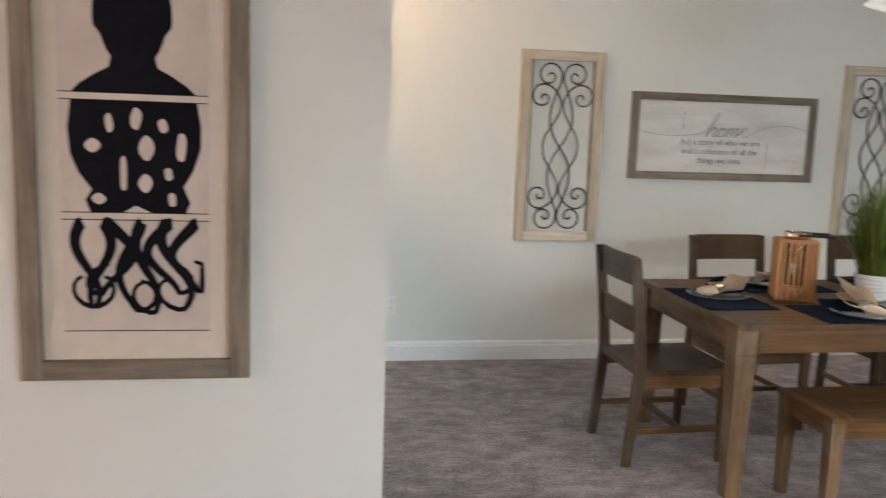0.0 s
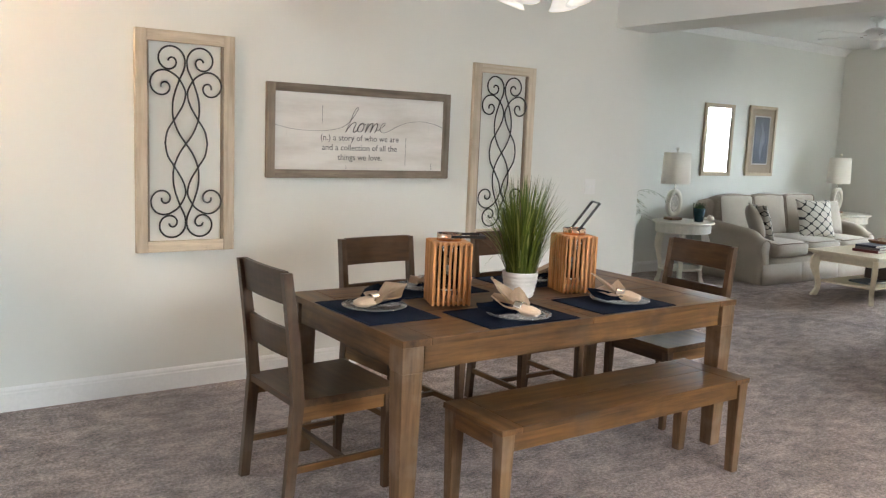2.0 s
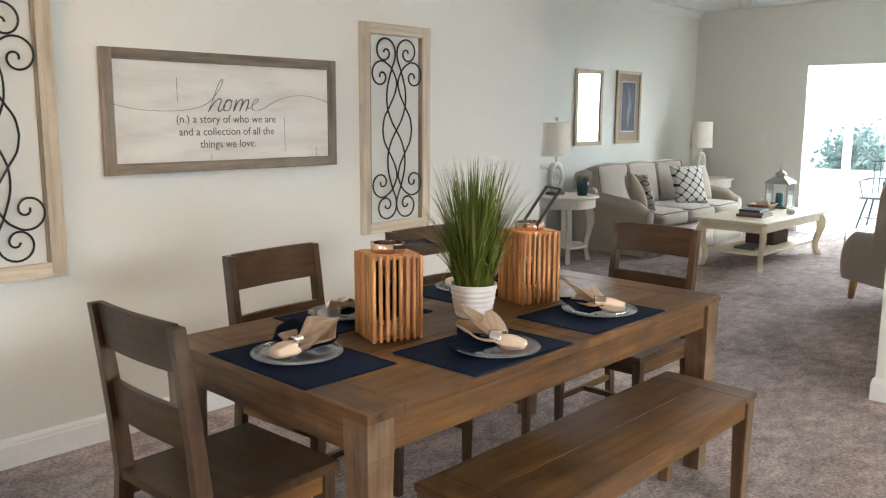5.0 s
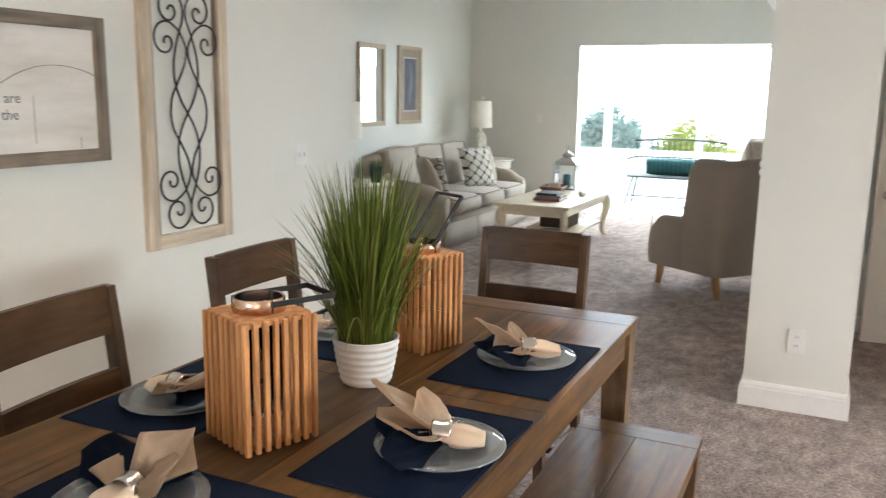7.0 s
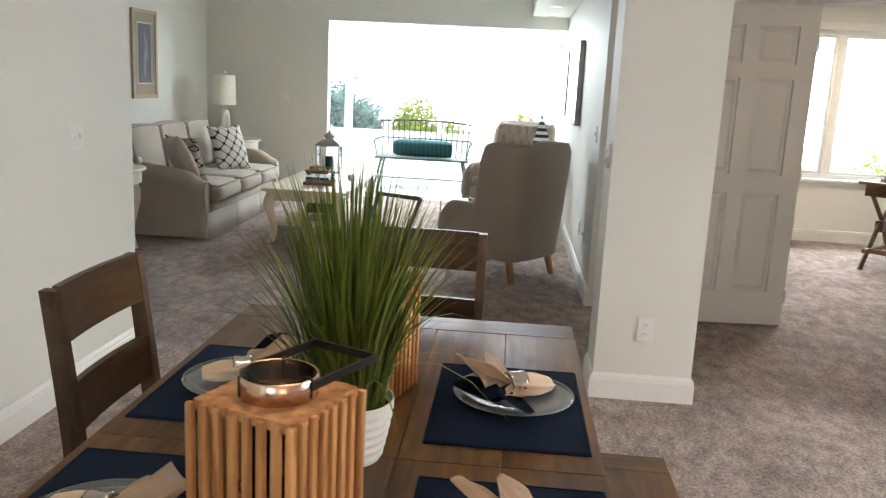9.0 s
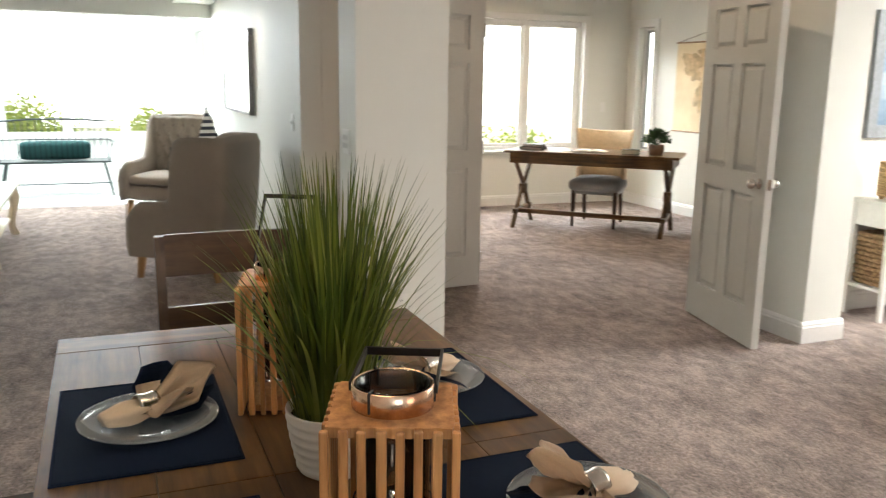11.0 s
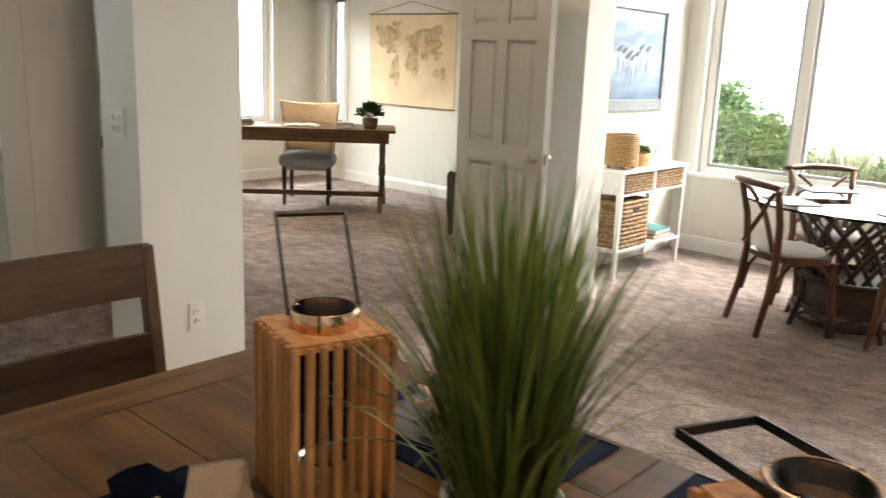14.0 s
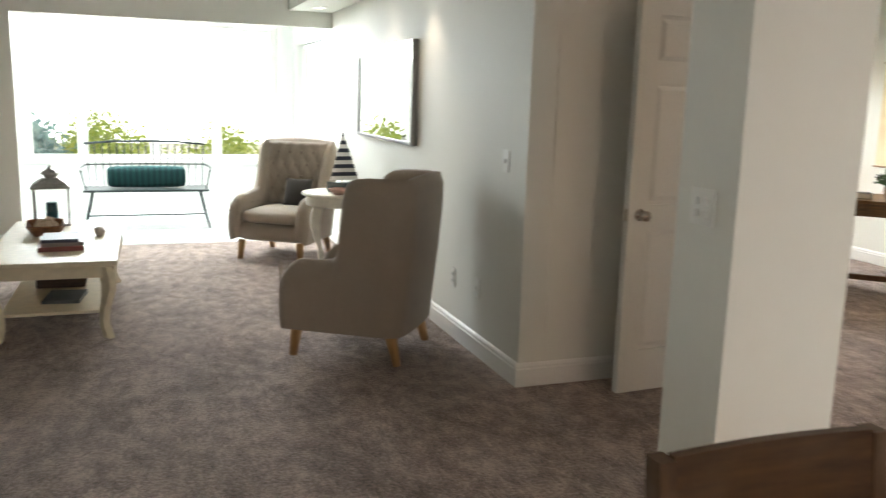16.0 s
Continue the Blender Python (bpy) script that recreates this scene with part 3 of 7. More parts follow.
def dining_chair():
    """Seat centre at the origin, facing local +y."""
    c = thing("dining_chair", "brown stained ladder-back wooden dining chair", "chair", group="chairs round the dining table")
    W, D, S = 0.23, 0.225, 0.455

    def back_y(z):
        return -D - (0.0 if z < S else 0.055 * ((z - S) / 0.5) ** 1.2) - (0.04 * (1 - z / S) if z < S else 0)

    for s in (-1, 1):
        pts = [(s * (W - 0.02), back_y(z) + 0.005, z) for z in (0.0, 0.15, 0.3, 0.45, 0.6, 0.72, 0.84, 0.965)]
        own = bmesh.new()
        rings = []
        for x, y, z in pts:
            h = 0.019 + 0.006 * (1 - abs(z - 0.45) / 0.55)
            rings.append([own.verts.new((x + a, y + b, z)) for a, b in ((-0.015, -h), (0.015, -h), (0.015, h), (-0.015, h))])
        for a, b in zip(rings, rings[1:]):
            for k in range(4):
                own.faces.new((a[k], a[(k + 1) % 4], b[(k + 1) % 4], b[k]))
        own.faces.new(rings[0])
        own.faces.new(rings[-1])
        part("back_post", own, DARKZ, c)
        fl = box(-0.021, 0.021, -0.021, 0.021, 0, S - 0.03)
        for v in fl.verts:
            if v.co.z < 0.01:
                v.co.x *= 0.7
                v.co.y *= 0.7
        part("front_leg", turned(soft(fl, 0.003), Matrix.Translation((s * (W - 0.022), D - 0.022, 0))), DARKZ, c)
        part("side_rail", box(s * (W - 0.02) - 0.01, s * (W - 0.02) + 0.01, -D + 0.02, D - 0.045, S - 0.09, S - 0.03, 0.002), OAKY, c)
        part("stretcher", box(s * (W - 0.022) - 0.009, s * (W - 0.022) + 0.009, -D, D - 0.04, 0.15, 0.178, 0.002), OAKY, c)
    part("front_rail", box(-W + 0.045, W - 0.045, D - 0.034, D - 0.012, S - 0.09, S - 0.03, 0.002), DARKX, c)
    part("cross_stretcher", box(-W + 0.032, W - 0.032, -0.012, 0.012, 0.152, 0.176, 0.002), DARKX, c)
    seat = bmesh.new()
    bmesh.ops.create_grid(seat, x_segments=14, y_segments=12, size=1.0)
    for v in seat.verts:
        u, w = v.co.x, v.co.y
        x = u * (W + 0.004 - 0.012 * (1 - w) / 2)
        dish = 0.012 * (1 - u * u) * (1 - w * w)
        v.co = Vector((x, w * (D + 0.012), S - dish))
    ext = bmesh.ops.extrude_face_region(seat, geom=list(seat.faces))
    for v in [g for g in ext["geom"] if isinstance(g, bmesh.types.BMVert)]:
        v.co.z = S - 0.03
    part("seat", seat, DARKX, c)
    for z0, z1, name in ((0.835, 0.97, "top_slat"), (0.615, 0.735, "middle_slat")):
        own = bmesh.new()
        rows = []
        m = 9
        for i in range(m + 1):
            u = -1 + 2 * i / m
            bow = -0.012 * (1 - u * u)
            y0, y1 = back_y(z0) + 0.012 + bow, back_y(z1) + 0.012 + bow
            x = u * (W - 0.034)
            rows.append([own.verts.new(p) for p in ((x, y0 - 0.009, z0), (x, y0 + 0.009, z0), (x, y1 + 0.009, z1), (x, y1 - 0.009, z1))])
        for a, b in zip(rows, rows[1:]):
            for k in range(4):
                own.faces.new((a[k], a[(k + 1) % 4], b[(k + 1) % 4], b[k]))
        own.faces.new(rows[0])
        own.faces.new(rows[-1])
        part(name, own, DARKX, c)
    return c


dining_table()
bench()
chair = dining_chair()
chair.matrix_basis = pose(3.275, 6.90, 0, 0, 0, -88)
copy_thing(chair, pose(5.345, 6.80, 0, 0, 0, 90))
copy_thing(chair, pose(3.905, 7.245, 0, 0, 0, 184))
copy_thing(chair, pose(4.755, 7.27, 0, 0, 0, 180))

# ---- place settings ----
TZ = 0.757


def placemat(at, turn):
    m = thing("placemat", "dark navy woven cloth placemat on the table", "placemat", (at[0], at[1], TZ), turn, "navy placemats")
    bm = bmesh.new()
    bmesh.ops.create_grid(bm, x_segments=16, y_segments=12, size=1.0)
    for v in bm.verts:
        w = 0.0006 * math.sin(9 * v.co.x) * math.cos(7 * v.co.y)
        v.co = Vector((v.co.x * 0.243, v.co.y * 0.171, 0.0035 + w))
    ext = bmesh.ops.extrude_face_region(bm, geom=list(bm.faces))
    for v in [g for g in ext["geom"] if isinstance(g, bmesh.types.BMVert)]:
        v.co.z = 0.0005
    part("cloth", bm, NAVY, m)
    hem = tube([(-0.238, -0.166, 0.0036), (0.238, -0.166, 0.0036), (0.238, 0.166, 0.0036), (-0.238, 0.166, 0.0036)], 0.0022, 6, closed=True)
    part("hem", hem, NAVY, m)
    return m


def plate(at):
    p = thing("plate", "clear round glass plate on a navy placemat", "plate", (at[0], at[1], TZ + 0.0045), 0, "glass plates")
    prof = [(0.0, 0.0), (0.055, 0.0), (0.072, 0.001), (0.105, 0.010), (0.138, 0.0155), (0.1405, 0.0165), (0.1395, 0.019), (0.105, 0.0135), (0.072, 0.0048), (0.055, 0.004), (0.0, 0.004)]
    ob = part("dish", lathe(prof, 48), PLATEGLASS, p, "", True)
    part("rim", tube([(0.139 * math.cos(a), 0.139 * math.sin(a), 0.0178) for a in [2 * math.pi * i / 40 for i in range(40)]], 0.0018, 6, closed=True), PLATEGLASS, p, "", True)
    return p


def petal(seed, length, width, rise, bend, cup, tip=0.12):
    """A gathered fold of cloth that leaves the napkin ring along +x, widens and ends in a soft point."""
    rng = random.Random(seed)
    ph, skew = rng.uniform(0, 6), rng.uniform(-0.35, 0.35)
    own = bmesh.new()
    NU, NV = 18, 16
    grid = []
    for i in range(NU + 1):
        s = i / NU
        w = width * (0.24 + 0.76 * s / 0.6 if s < 0.6 else 1 - (1 - tip) * (s - 0.6) / 0.4)
        row = []
        for j in range(NV + 1):
            u = -1 + 2 * j / NV
            crease = 0.0075 * math.sin(4.5 * math.pi * u + ph) * (1 - s) ** 0.7 + 0.004 * math.sin(2.3 * u + 5 * s + ph)
            x = s * length * (1 - 0.10 * u * u)
            y = u * w + skew * length * s * s + bend * s * s * length
            z = 0.026 + rise * s ** 1.15 + cup * w * (abs(u + 0.25) - 0.6) + crease
            row.append(own.verts.new((x, y, max(0.003, z))))
        grid.append(row)
    for a, b in zip(grid, grid[1:]):
        for j in range(NV):
            own.faces.new((a[j], a[j + 1], b[j + 1], b[j]))
    bmesh.ops.solidify(own, geom=list(own.faces), thickness=0.0024)
    return own


def napkin(at, turn, seed, lift):
    """Gathered napkins in a ring; local +x is the opened side."""
    n = thing("napkin", "tan and navy linen napkins gathered in a silver ring", "napkin", (at[0], at[1], TZ + 0.017), turn, "napkins in rings")

    def swung(bm, deg, tilt=0.0, down=0.0):
        return turned(bm, Matrix.Translation((0, 0, down)) @ Matrix.Rotation(radians(deg), 4, "Z") @ Matrix.Rotation(radians(tilt), 4, "X"))
    part("tan_cloth", swung(petal(seed, 0.150, 0.074, lift, 0.1, 0.30, 0.10), -8, 14), TAN, n, "tan linen cloth", True)
    part("tan_fold", swung(petal(seed + 3, 0.125, 0.076, lift * 0.30, -0.15, 0.28, 0.5), 30, -10), TAN, n, "second fold of tan linen", True)
    part("tan_loop", swung(petal(seed + 5, 0.088, 0.048, lift * 0.62, 0.25, -0.5, 0.25), -56, 22), TAN, n, "small curled fold of tan linen", True)
    part("navy_cloth", swung(petal(seed + 7, 0.180, 0.080, 0.034, 0.3, -0.4, 0.6), 34, 0, -0.010), NAVY, n, "navy linen cloth", True)
    part("navy_fold", swung(petal(seed + 9, 0.15, 0.070, 0.018, -0.2, -0.3, 0.5), 0, 0, -0.012), NAVY, n, "crumpled fold of navy linen", True)
    tail = bmesh.new()
    rows = []
    for i in range(13):
        s = i / 12
        w = (0.019 + 0.023 * math.sin(min(1, s * 1.25) * math.pi * 0.62)) * (1 - 0.35 * s ** 3)
        ring = []
        for k in range(18):
            a = 2 * math.pi * k / 18
            rr = 1 + 0.20 * math.sin(5 * a + seed + 1.5 * s) + 0.08 * math.sin(9 * a + seed)
            ring.append(tail.verts.new((0.01 - 0.105 * s, w * rr * math.cos(a), 0.024 - 0.006 * s + 0.62 * w * rr * math.sin(a) * (1 - 0.3 * s))))
        rows.append(ring)
    for a, b in zip(rows, rows[1:]):
        for k in range(18):
            tail.faces.new((a[k], a[(k + 1) % 18], b[(k + 1) % 18], b[k]))
    tail.faces.new(rows[0])
    tail.faces.new(rows[-1])
    part("tan_tail", tail, TAN, n, "rolled tan linen end", True)
    prof = [(0.0250, -0.021), (0.0270, -0.022), (0.0282, -0.015), (0.0260, 0.0), (0.0282, 0.015), (0.0270, 0.022), (0.0250, 0.021), (0.0250, -0.021)]
    part("napkin_ring", turned(lathe(prof, 28), Matrix.Translation((-0.004, 0, 0.027)) @ Matrix.Rotation(radians(90), 4, "Y")), STEEL, n, "polished silver ring", True)
    return n


for cx, cy, mt, px, py, face, seed, lift in ((3.955, 6.472, 0, 3.955, 6.425, 108, 1, 0.10), (4.588, 6.482, 0, 4.615, 6.47, 118, 5, 0.075), (3.475, 6.795, 90, 3.475, 6.815, 8, 9, 0.062),
                                             (4.595, 7.11, 0, 4.58, 7.10, -70, 14, 0.05), (3.955, 7.11, 0, 3.92, 7.11, -95, 21, 0.06)):
    placemat((cx, cy), mt)
    plate((px, py))
    napkin((px, py), face, seed, lift)


# ---- lanterns and the plant ----
def slat_lantern(at, turn, handle_lean, handle_turn, reach):
    l = thing("wooden_lantern", "square orange-brown wooden slat lantern with glass ring", "lantern", (at[0], at[1], TZ), turn, "slat lanterns on the table")
    half, top = 0.083, 0.283
    part("base_board", box(-half + 0.012, half - 0.012, -half + 0.012, half - 0.012, 0.004, 0.018, 0.002), CEDAR, l)
    n = 7
    rng = random.Random(int(at[0] * 100))
    for side_i in range(4):
        rot = Matrix.Rotation(radians(90 * side_i), 4, "Z")
        for i in range(n):
            x = -half + i * 2 * half / n
            r = 0.0063 * rng.uniform(0.9, 1.1)
            bm = soft(box(x - r, x + r, -half - 0.0055, -half + 0.0055, 0.001, top + rng.uniform(-0.001, 0.002)), 0.0034, 2)
            lean = Matrix.Translation((x, -half, 0)) @ Matrix.Rotation(radians(rng.uniform(-0.25, 0.25)), 4, "Y") @ Matrix.Translation((-x, half, 0))
            part("slat", turned(bm, rot @ lean), CEDAR, l)
    frame = bmesh.new()
    m = 112
    ring_o, ring_i, ring_o2, ring_i2 = [], [], [], []
    for k in range(m):
        a = 2 * math.pi * (k + 0.5) / m
        c, s = math.cos(a), math.sin(a)
        q = (half - 0.002) / max(abs(c), abs(s))
        q *= 1 + 0.018 * math.sin(28 * a)
        ring_o.append(frame.verts.new((q * c, q * s, top + 0.004)))
        ring_o2.append(frame.verts.new((q * c, q * s, top - 0.010)))
        ring_i.append(frame.verts.new((0.052 * c, 0.052 * s, top + 0.004)))
        ring_i2.append(frame.verts.new((0.052 * c, 0.052 * s, top - 0.010)))
    for k in range(m):
        j = (k + 1) % m
        frame.faces.new((ring_o[k], ring_o[j], ring_i[j], ring_i[k]))
        frame.faces.new((ring_o2[k], ring_o2[j], ring_o[j], ring_o[k]))
        frame.faces.new((ring_i[k], ring_i[j], ring_i2[j], ring_i2[k]))
        frame.faces.new((ring_o2[j], ring_o2[k], ring_i2[k], ring_i2[j]))
    part("top_board", frame, CEDAR, l)
    part("glass_cylinder", lathe([(0.0, 0.06), (0.047, 0.06), (0.0505, 0.066), (0.0505, top + 0.034), (0.0495, top + 0.036), (0.047, top + 0.034), (0.047, 0.07), (0.0, 0.07)], 40), GLASS, l, "clear glass cylinder", True)
    part("metal_collar", lathe([(0.0535, top + 0.002), (0.0560, top + 0.004), (0.0560, top + 0.034), (0.0545, top + 0.0355), (0.0520, top + 0.034), (0.0515, top + 0.004), (0.0535, top + 0.002)], 40), COPPER, l, "shiny copper collar", True)
    for k in range(3):
        a = 2 * math.pi * k / 3 + 0.5
        c, s = math.cos(a), math.sin(a)
        part("clip", tube([(0.056 * c, 0.056 * s, top + 0.008), (0.0565 * c, 0.0565 * s, top + 0.037), (0.047 * c, 0.047 * s, top + 0.038), (0.046 * c, 0.046 * s, top + 0.015)], 0.0018, 6), BLACK, l)
    part("candle", lathe([(0.0, 0.0705), (0.03, 0.0705), (0.031, 0.073), (0.031, 0.12), (0.028, 0.123), (0.006, 0.121), (0.0, 0.124)], 24), CERAMIC, l, "white wax candle", True)
    part("wire_cage", tube([(0.054 * math.cos(a), 0.054 * math.sin(a), 0.15) for a in [2 * math.pi * i / 28 for i in range(28)]], 0.0015, 6, closed=True), BLACK, l)
    h = bmesh.new()
    w = 0.058
    flat = 0.006
    box(-w - 0.002, -w + 0.002, -flat, flat, 0.0, reach, bm=h)
    box(w - 0.002, w + 0.002, -flat, flat, 0.0, reach, bm=h)
    box(-w - 0.002, w + 0.002, -flat, flat, reach, reach + 0.005, bm=h)
    part("handle", turned(h, Matrix.Translation((0, 0, top + 0.026)) @ Matrix.Rotation(radians(handle_turn), 4, "Z") @ Matrix.Rotation(radians(handle_lean), 4, "X")), BLACK, l, "flat black metal bail handle")
    return l


slat_lantern((3.852, 6.812), -21, 90, 86, 0.15)
slat_lantern((4.622, 6.812), -16, 36, 80, 0.172)


def grass_plant():
    g = thing("potted_grass", "tall green grass plant in ribbed white ceramic pot", "plant", (4.262, 6.79, TZ))
    prof = [(0.0, 0.0), (0.058, 0.0), (0.064, 0.004)]
    for i in range(6):
        z = 0.008 + i * 0.0185
        r = 0.066 + 0.022 * math.sin((z / 0.12) * 1.25)
        prof += [(r - 0.0022, z), (r + 0.0012, z + 0.005), (r + 0.0016, z + 0.010), (r - 0.0016, z + 0.0165)]
    prof += [(0.087, 0.121), (0.086, 0.125), (0.082, 0.124), (0.080, 0.105), (0.0, 0.104)]
    part("pot", lathe(prof, 40), CERAMIC, g, "white ribbed ceramic pot", True)
    part("soil", lathe([(0.0, 0.108), (0.05, 0.109), (0.079, 0.106)], 20), plain("dark_soil", (0.03, 0.022, 0.016), 0.95, vary=0.2), g)
    rng = random.Random(11)
    bm = bmesh.new()
    for i in range(430):
        a = rng.uniform(0, 2 * math.pi)
        r0 = 0.068 * math.sqrt(rng.random())
        out = rng.uniform(0.02, 0.172) * (0.35 + r0 / 0.068)
        hgt = rng.uniform(0.30, 0.50) * (1 - 0.35 * max(0, out - 0.12) / 0.1)
        stray = rng.random() < 0.03
        if stray:
            out, hgt = rng.uniform(0.24, 0.36), rng.uniform(0.18, 0.32)
        az = a + rng.uniform(-0.5, 0.5)
        w = rng.uniform(0.0024, 0.0052)
        px, py = r0 * math.cos(a), r0 * math.sin(a)
        sx, sy = -math.sin(az), math.cos(az)
        prev = None
        n = 7
        for k in range(n + 1):
            s = k / n
            bend = out * (0.35 * s + 0.65 * s ** 2.3)
            droop = (0.10 if stray else 0.03) * out / 0.2 * s ** 4
            p = Vector((px + bend * math.cos(az), py + bend * math.sin(az), 0.10 + hgt * s - droop))
            ww = w * (1 - s ** 2.5) + 0.0002
            l = bm.verts.new(p + Vector((sx, sy, 0)) * ww)
            r = bm.verts.new(p - Vector((sx, sy, 0)) * ww)
            c = bm.verts.new(p + Vector((math.cos(az), math.sin(az), 0)) * ww * 0.5)
            if prev:
                bm.faces.new((prev[0], prev[2], c, l))
                bm.faces.new((prev[2], prev[1], r, c))
            prev = (l, r, c)
    m, nt, b = mat_new("grass_blades")
    geo = nt.nodes.new("ShaderNodeNewGeometry")
    c = ramp(nt, geo.outputs["Random Per Island"], [(0.0, (0.030, 0.055, 0.007)), (0.45, (0.105, 0.15, 0.016)), (0.8, (0.22, 0.26, 0.035)), (1.0, (0.38, 0.39, 0.12))])
    c = mix(nt, c, mix(nt, c, (0.07, 0.10, 0.02), 0.6), noise_node(nt, coords(nt), 9))
    nt.links.new(c, b.inputs["Base Color"])
    b.inputs["Roughness"].default_value = 0.42
    out = [n for n in nt.nodes if n.type == "OUTPUT_MATERIAL"][0]
    through_leaf = nt.nodes.new("ShaderNodeBsdfTranslucent")
    nt.links.new(c, through_leaf.inputs["Color"])
    both = nt.nodes.new("ShaderNodeMixShader")
    both.inputs[0].default_value = 0.28
    nt.links.new(b.outputs[0], both.inputs[1])
    nt.links.new(through_leaf.outputs[0], both.inputs[2])
    nt.links.new(both.outputs[0], out.inputs["Surface"])
    blades = part("grass_blades", bm, m, g, "long thin green blades", True)
    blades["kind"] = "stuff"
    return g


grass_plant()


# ---- the dining wall ----
def iron_panel(x0):
    p = thing("scroll_panel", "bleached wood frame with black wrought iron scrolls", "wall decor", (x0 + 0.275, 8.44, 0.80), group="iron scroll panels")
    W, Hh, f = 0.275, 1.21, 0.062
    for s in (-1, 1):
        part("frame_stile", box(s * W - (f if s > 0 else 0), s * W + (f if s < 0 else 0), -0.032, -0.001, 0, Hh, 0.003), PALEZ, p)
        part("inner_stile", box(s * (W - f - 0.006) - 0.006, s * (W - f - 0.006) + 0.006, -0.024, -0.001, f, Hh - f, 0.002), BARNZ, p)
    part("frame_rail", box(-W + f, W - f, -0.03, -0.001, 0, f, 0.003), PALEX, p)
    part("frame_rail", box(-W + f, W - f, -0.03, -0.001, Hh - f, Hh, 0.003), PALEX, p)
    yy = -0.020

    mid = Hh / 2

    def curl(cx, cz, r, start, turns):
        """A spiral, from its tight inner end out to the given angle."""
        pts = []
        for k in range(34):
            u = k / 33
            a = start + (1 - u) * turns * 2 * math.pi
            rr = r * (0.17 + 0.83 * u ** 1.25)
            drift = (1 - u) * 0.012
            pts.append((cx + drift + rr * math.cos(a), cz - drift + rr * math.sin(a)))
        return pts

    def flowing(knots, steps=7):
        """A smooth curve through a few (x, z) knots."""
        out = []
        ks = [knots[0]] + list(knots) + [knots[-1]]
        for i in range(1, len(ks) - 2):
            p0, p1, p2, p3 = (Vector(q) for q in ks[i - 1:i + 3])
            for k in range(steps):
                u = k / steps
                q = 0.5 * (2 * p1 + (p2 - p0) * u + (2 * p0 - 5 * p1 + 4 * p2 - p3) * u * u + (3 * p1 - p0 - 3 * p2 + p3) * u ** 3)
                out.append((q.x, q.y))
        return out + [tuple(ks[-1])]
    # one strand crosses the middle, the other bows outward; each ends in a curl at top and bottom
    upper = curl(-0.093, 0.452, 0.089, 0.0, 1.45)
    fall = flowing([upper[-1], (-0.009, 0.405), (-0.038, 0.338), (-0.066, 0.252), (-0.073, 0.185), (-0.066, 0.125), (-0.038, 0.056), (0.0, 0.0)])
    half = upper + fall[1:]
    crossing = half + [(-x, -z) for x, z in half[-2::-1]]
    outer_curl = curl(-0.135, 0.315, 0.084, math.radians(62), 1.35)
    bow = flowing([outer_curl[-1], (-0.048, 0.358), (-0.014, 0.305), (-0.0055, 0.265), (-0.022, 0.205), (-0.066, 0.130), (-0.104, 0.068), (-0.117, 0.0)])
    half = outer_curl + bow[1:]
    bowed = half + [(x, -z) for x, z in half[-2::-1]]
    for s in (-1, 1):
        part("crossing_scroll", tube([(s * x, yy + s * 0.0035, mid + z) for x, z in crossing], 0.0050, 7), BLACK, p, "", True)
        part("bowed_scroll", tube([(s * x, yy - 0.009, mid + z) for x, z in bowed], 0.0050, 7), BLACK, p, "", True)
    return p


iron_panel(2.895)
iron_panel(5.138)


def text_mesh(body, size, shear=0.0, extrude=0.0008, spacing=1.0):
    cu = bpy.data.curves.new("lettering", "FONT")
    cu.body, cu.size, cu.extrude, cu.align_x, cu.shear, cu.space_character = body, size, extrude, "CENTER", shear, spacing
    cu.resolution_u = 3
    ob = bpy.data.objects.new("lettering", cu)
    scene.collection.objects.link(ob)
    dg = bpy.context.evaluated_depsgraph_get()
    me = bpy.data.meshes.new_from_object(ob.evaluated_get(dg))
    bpy.data.objects.remove(ob)
    bm = bmesh.new()
    bm.from_mesh(me)
    bpy.data.meshes.remove(me)
    return turned(bm, Matrix.Rotation(radians(90), 4, "X"))


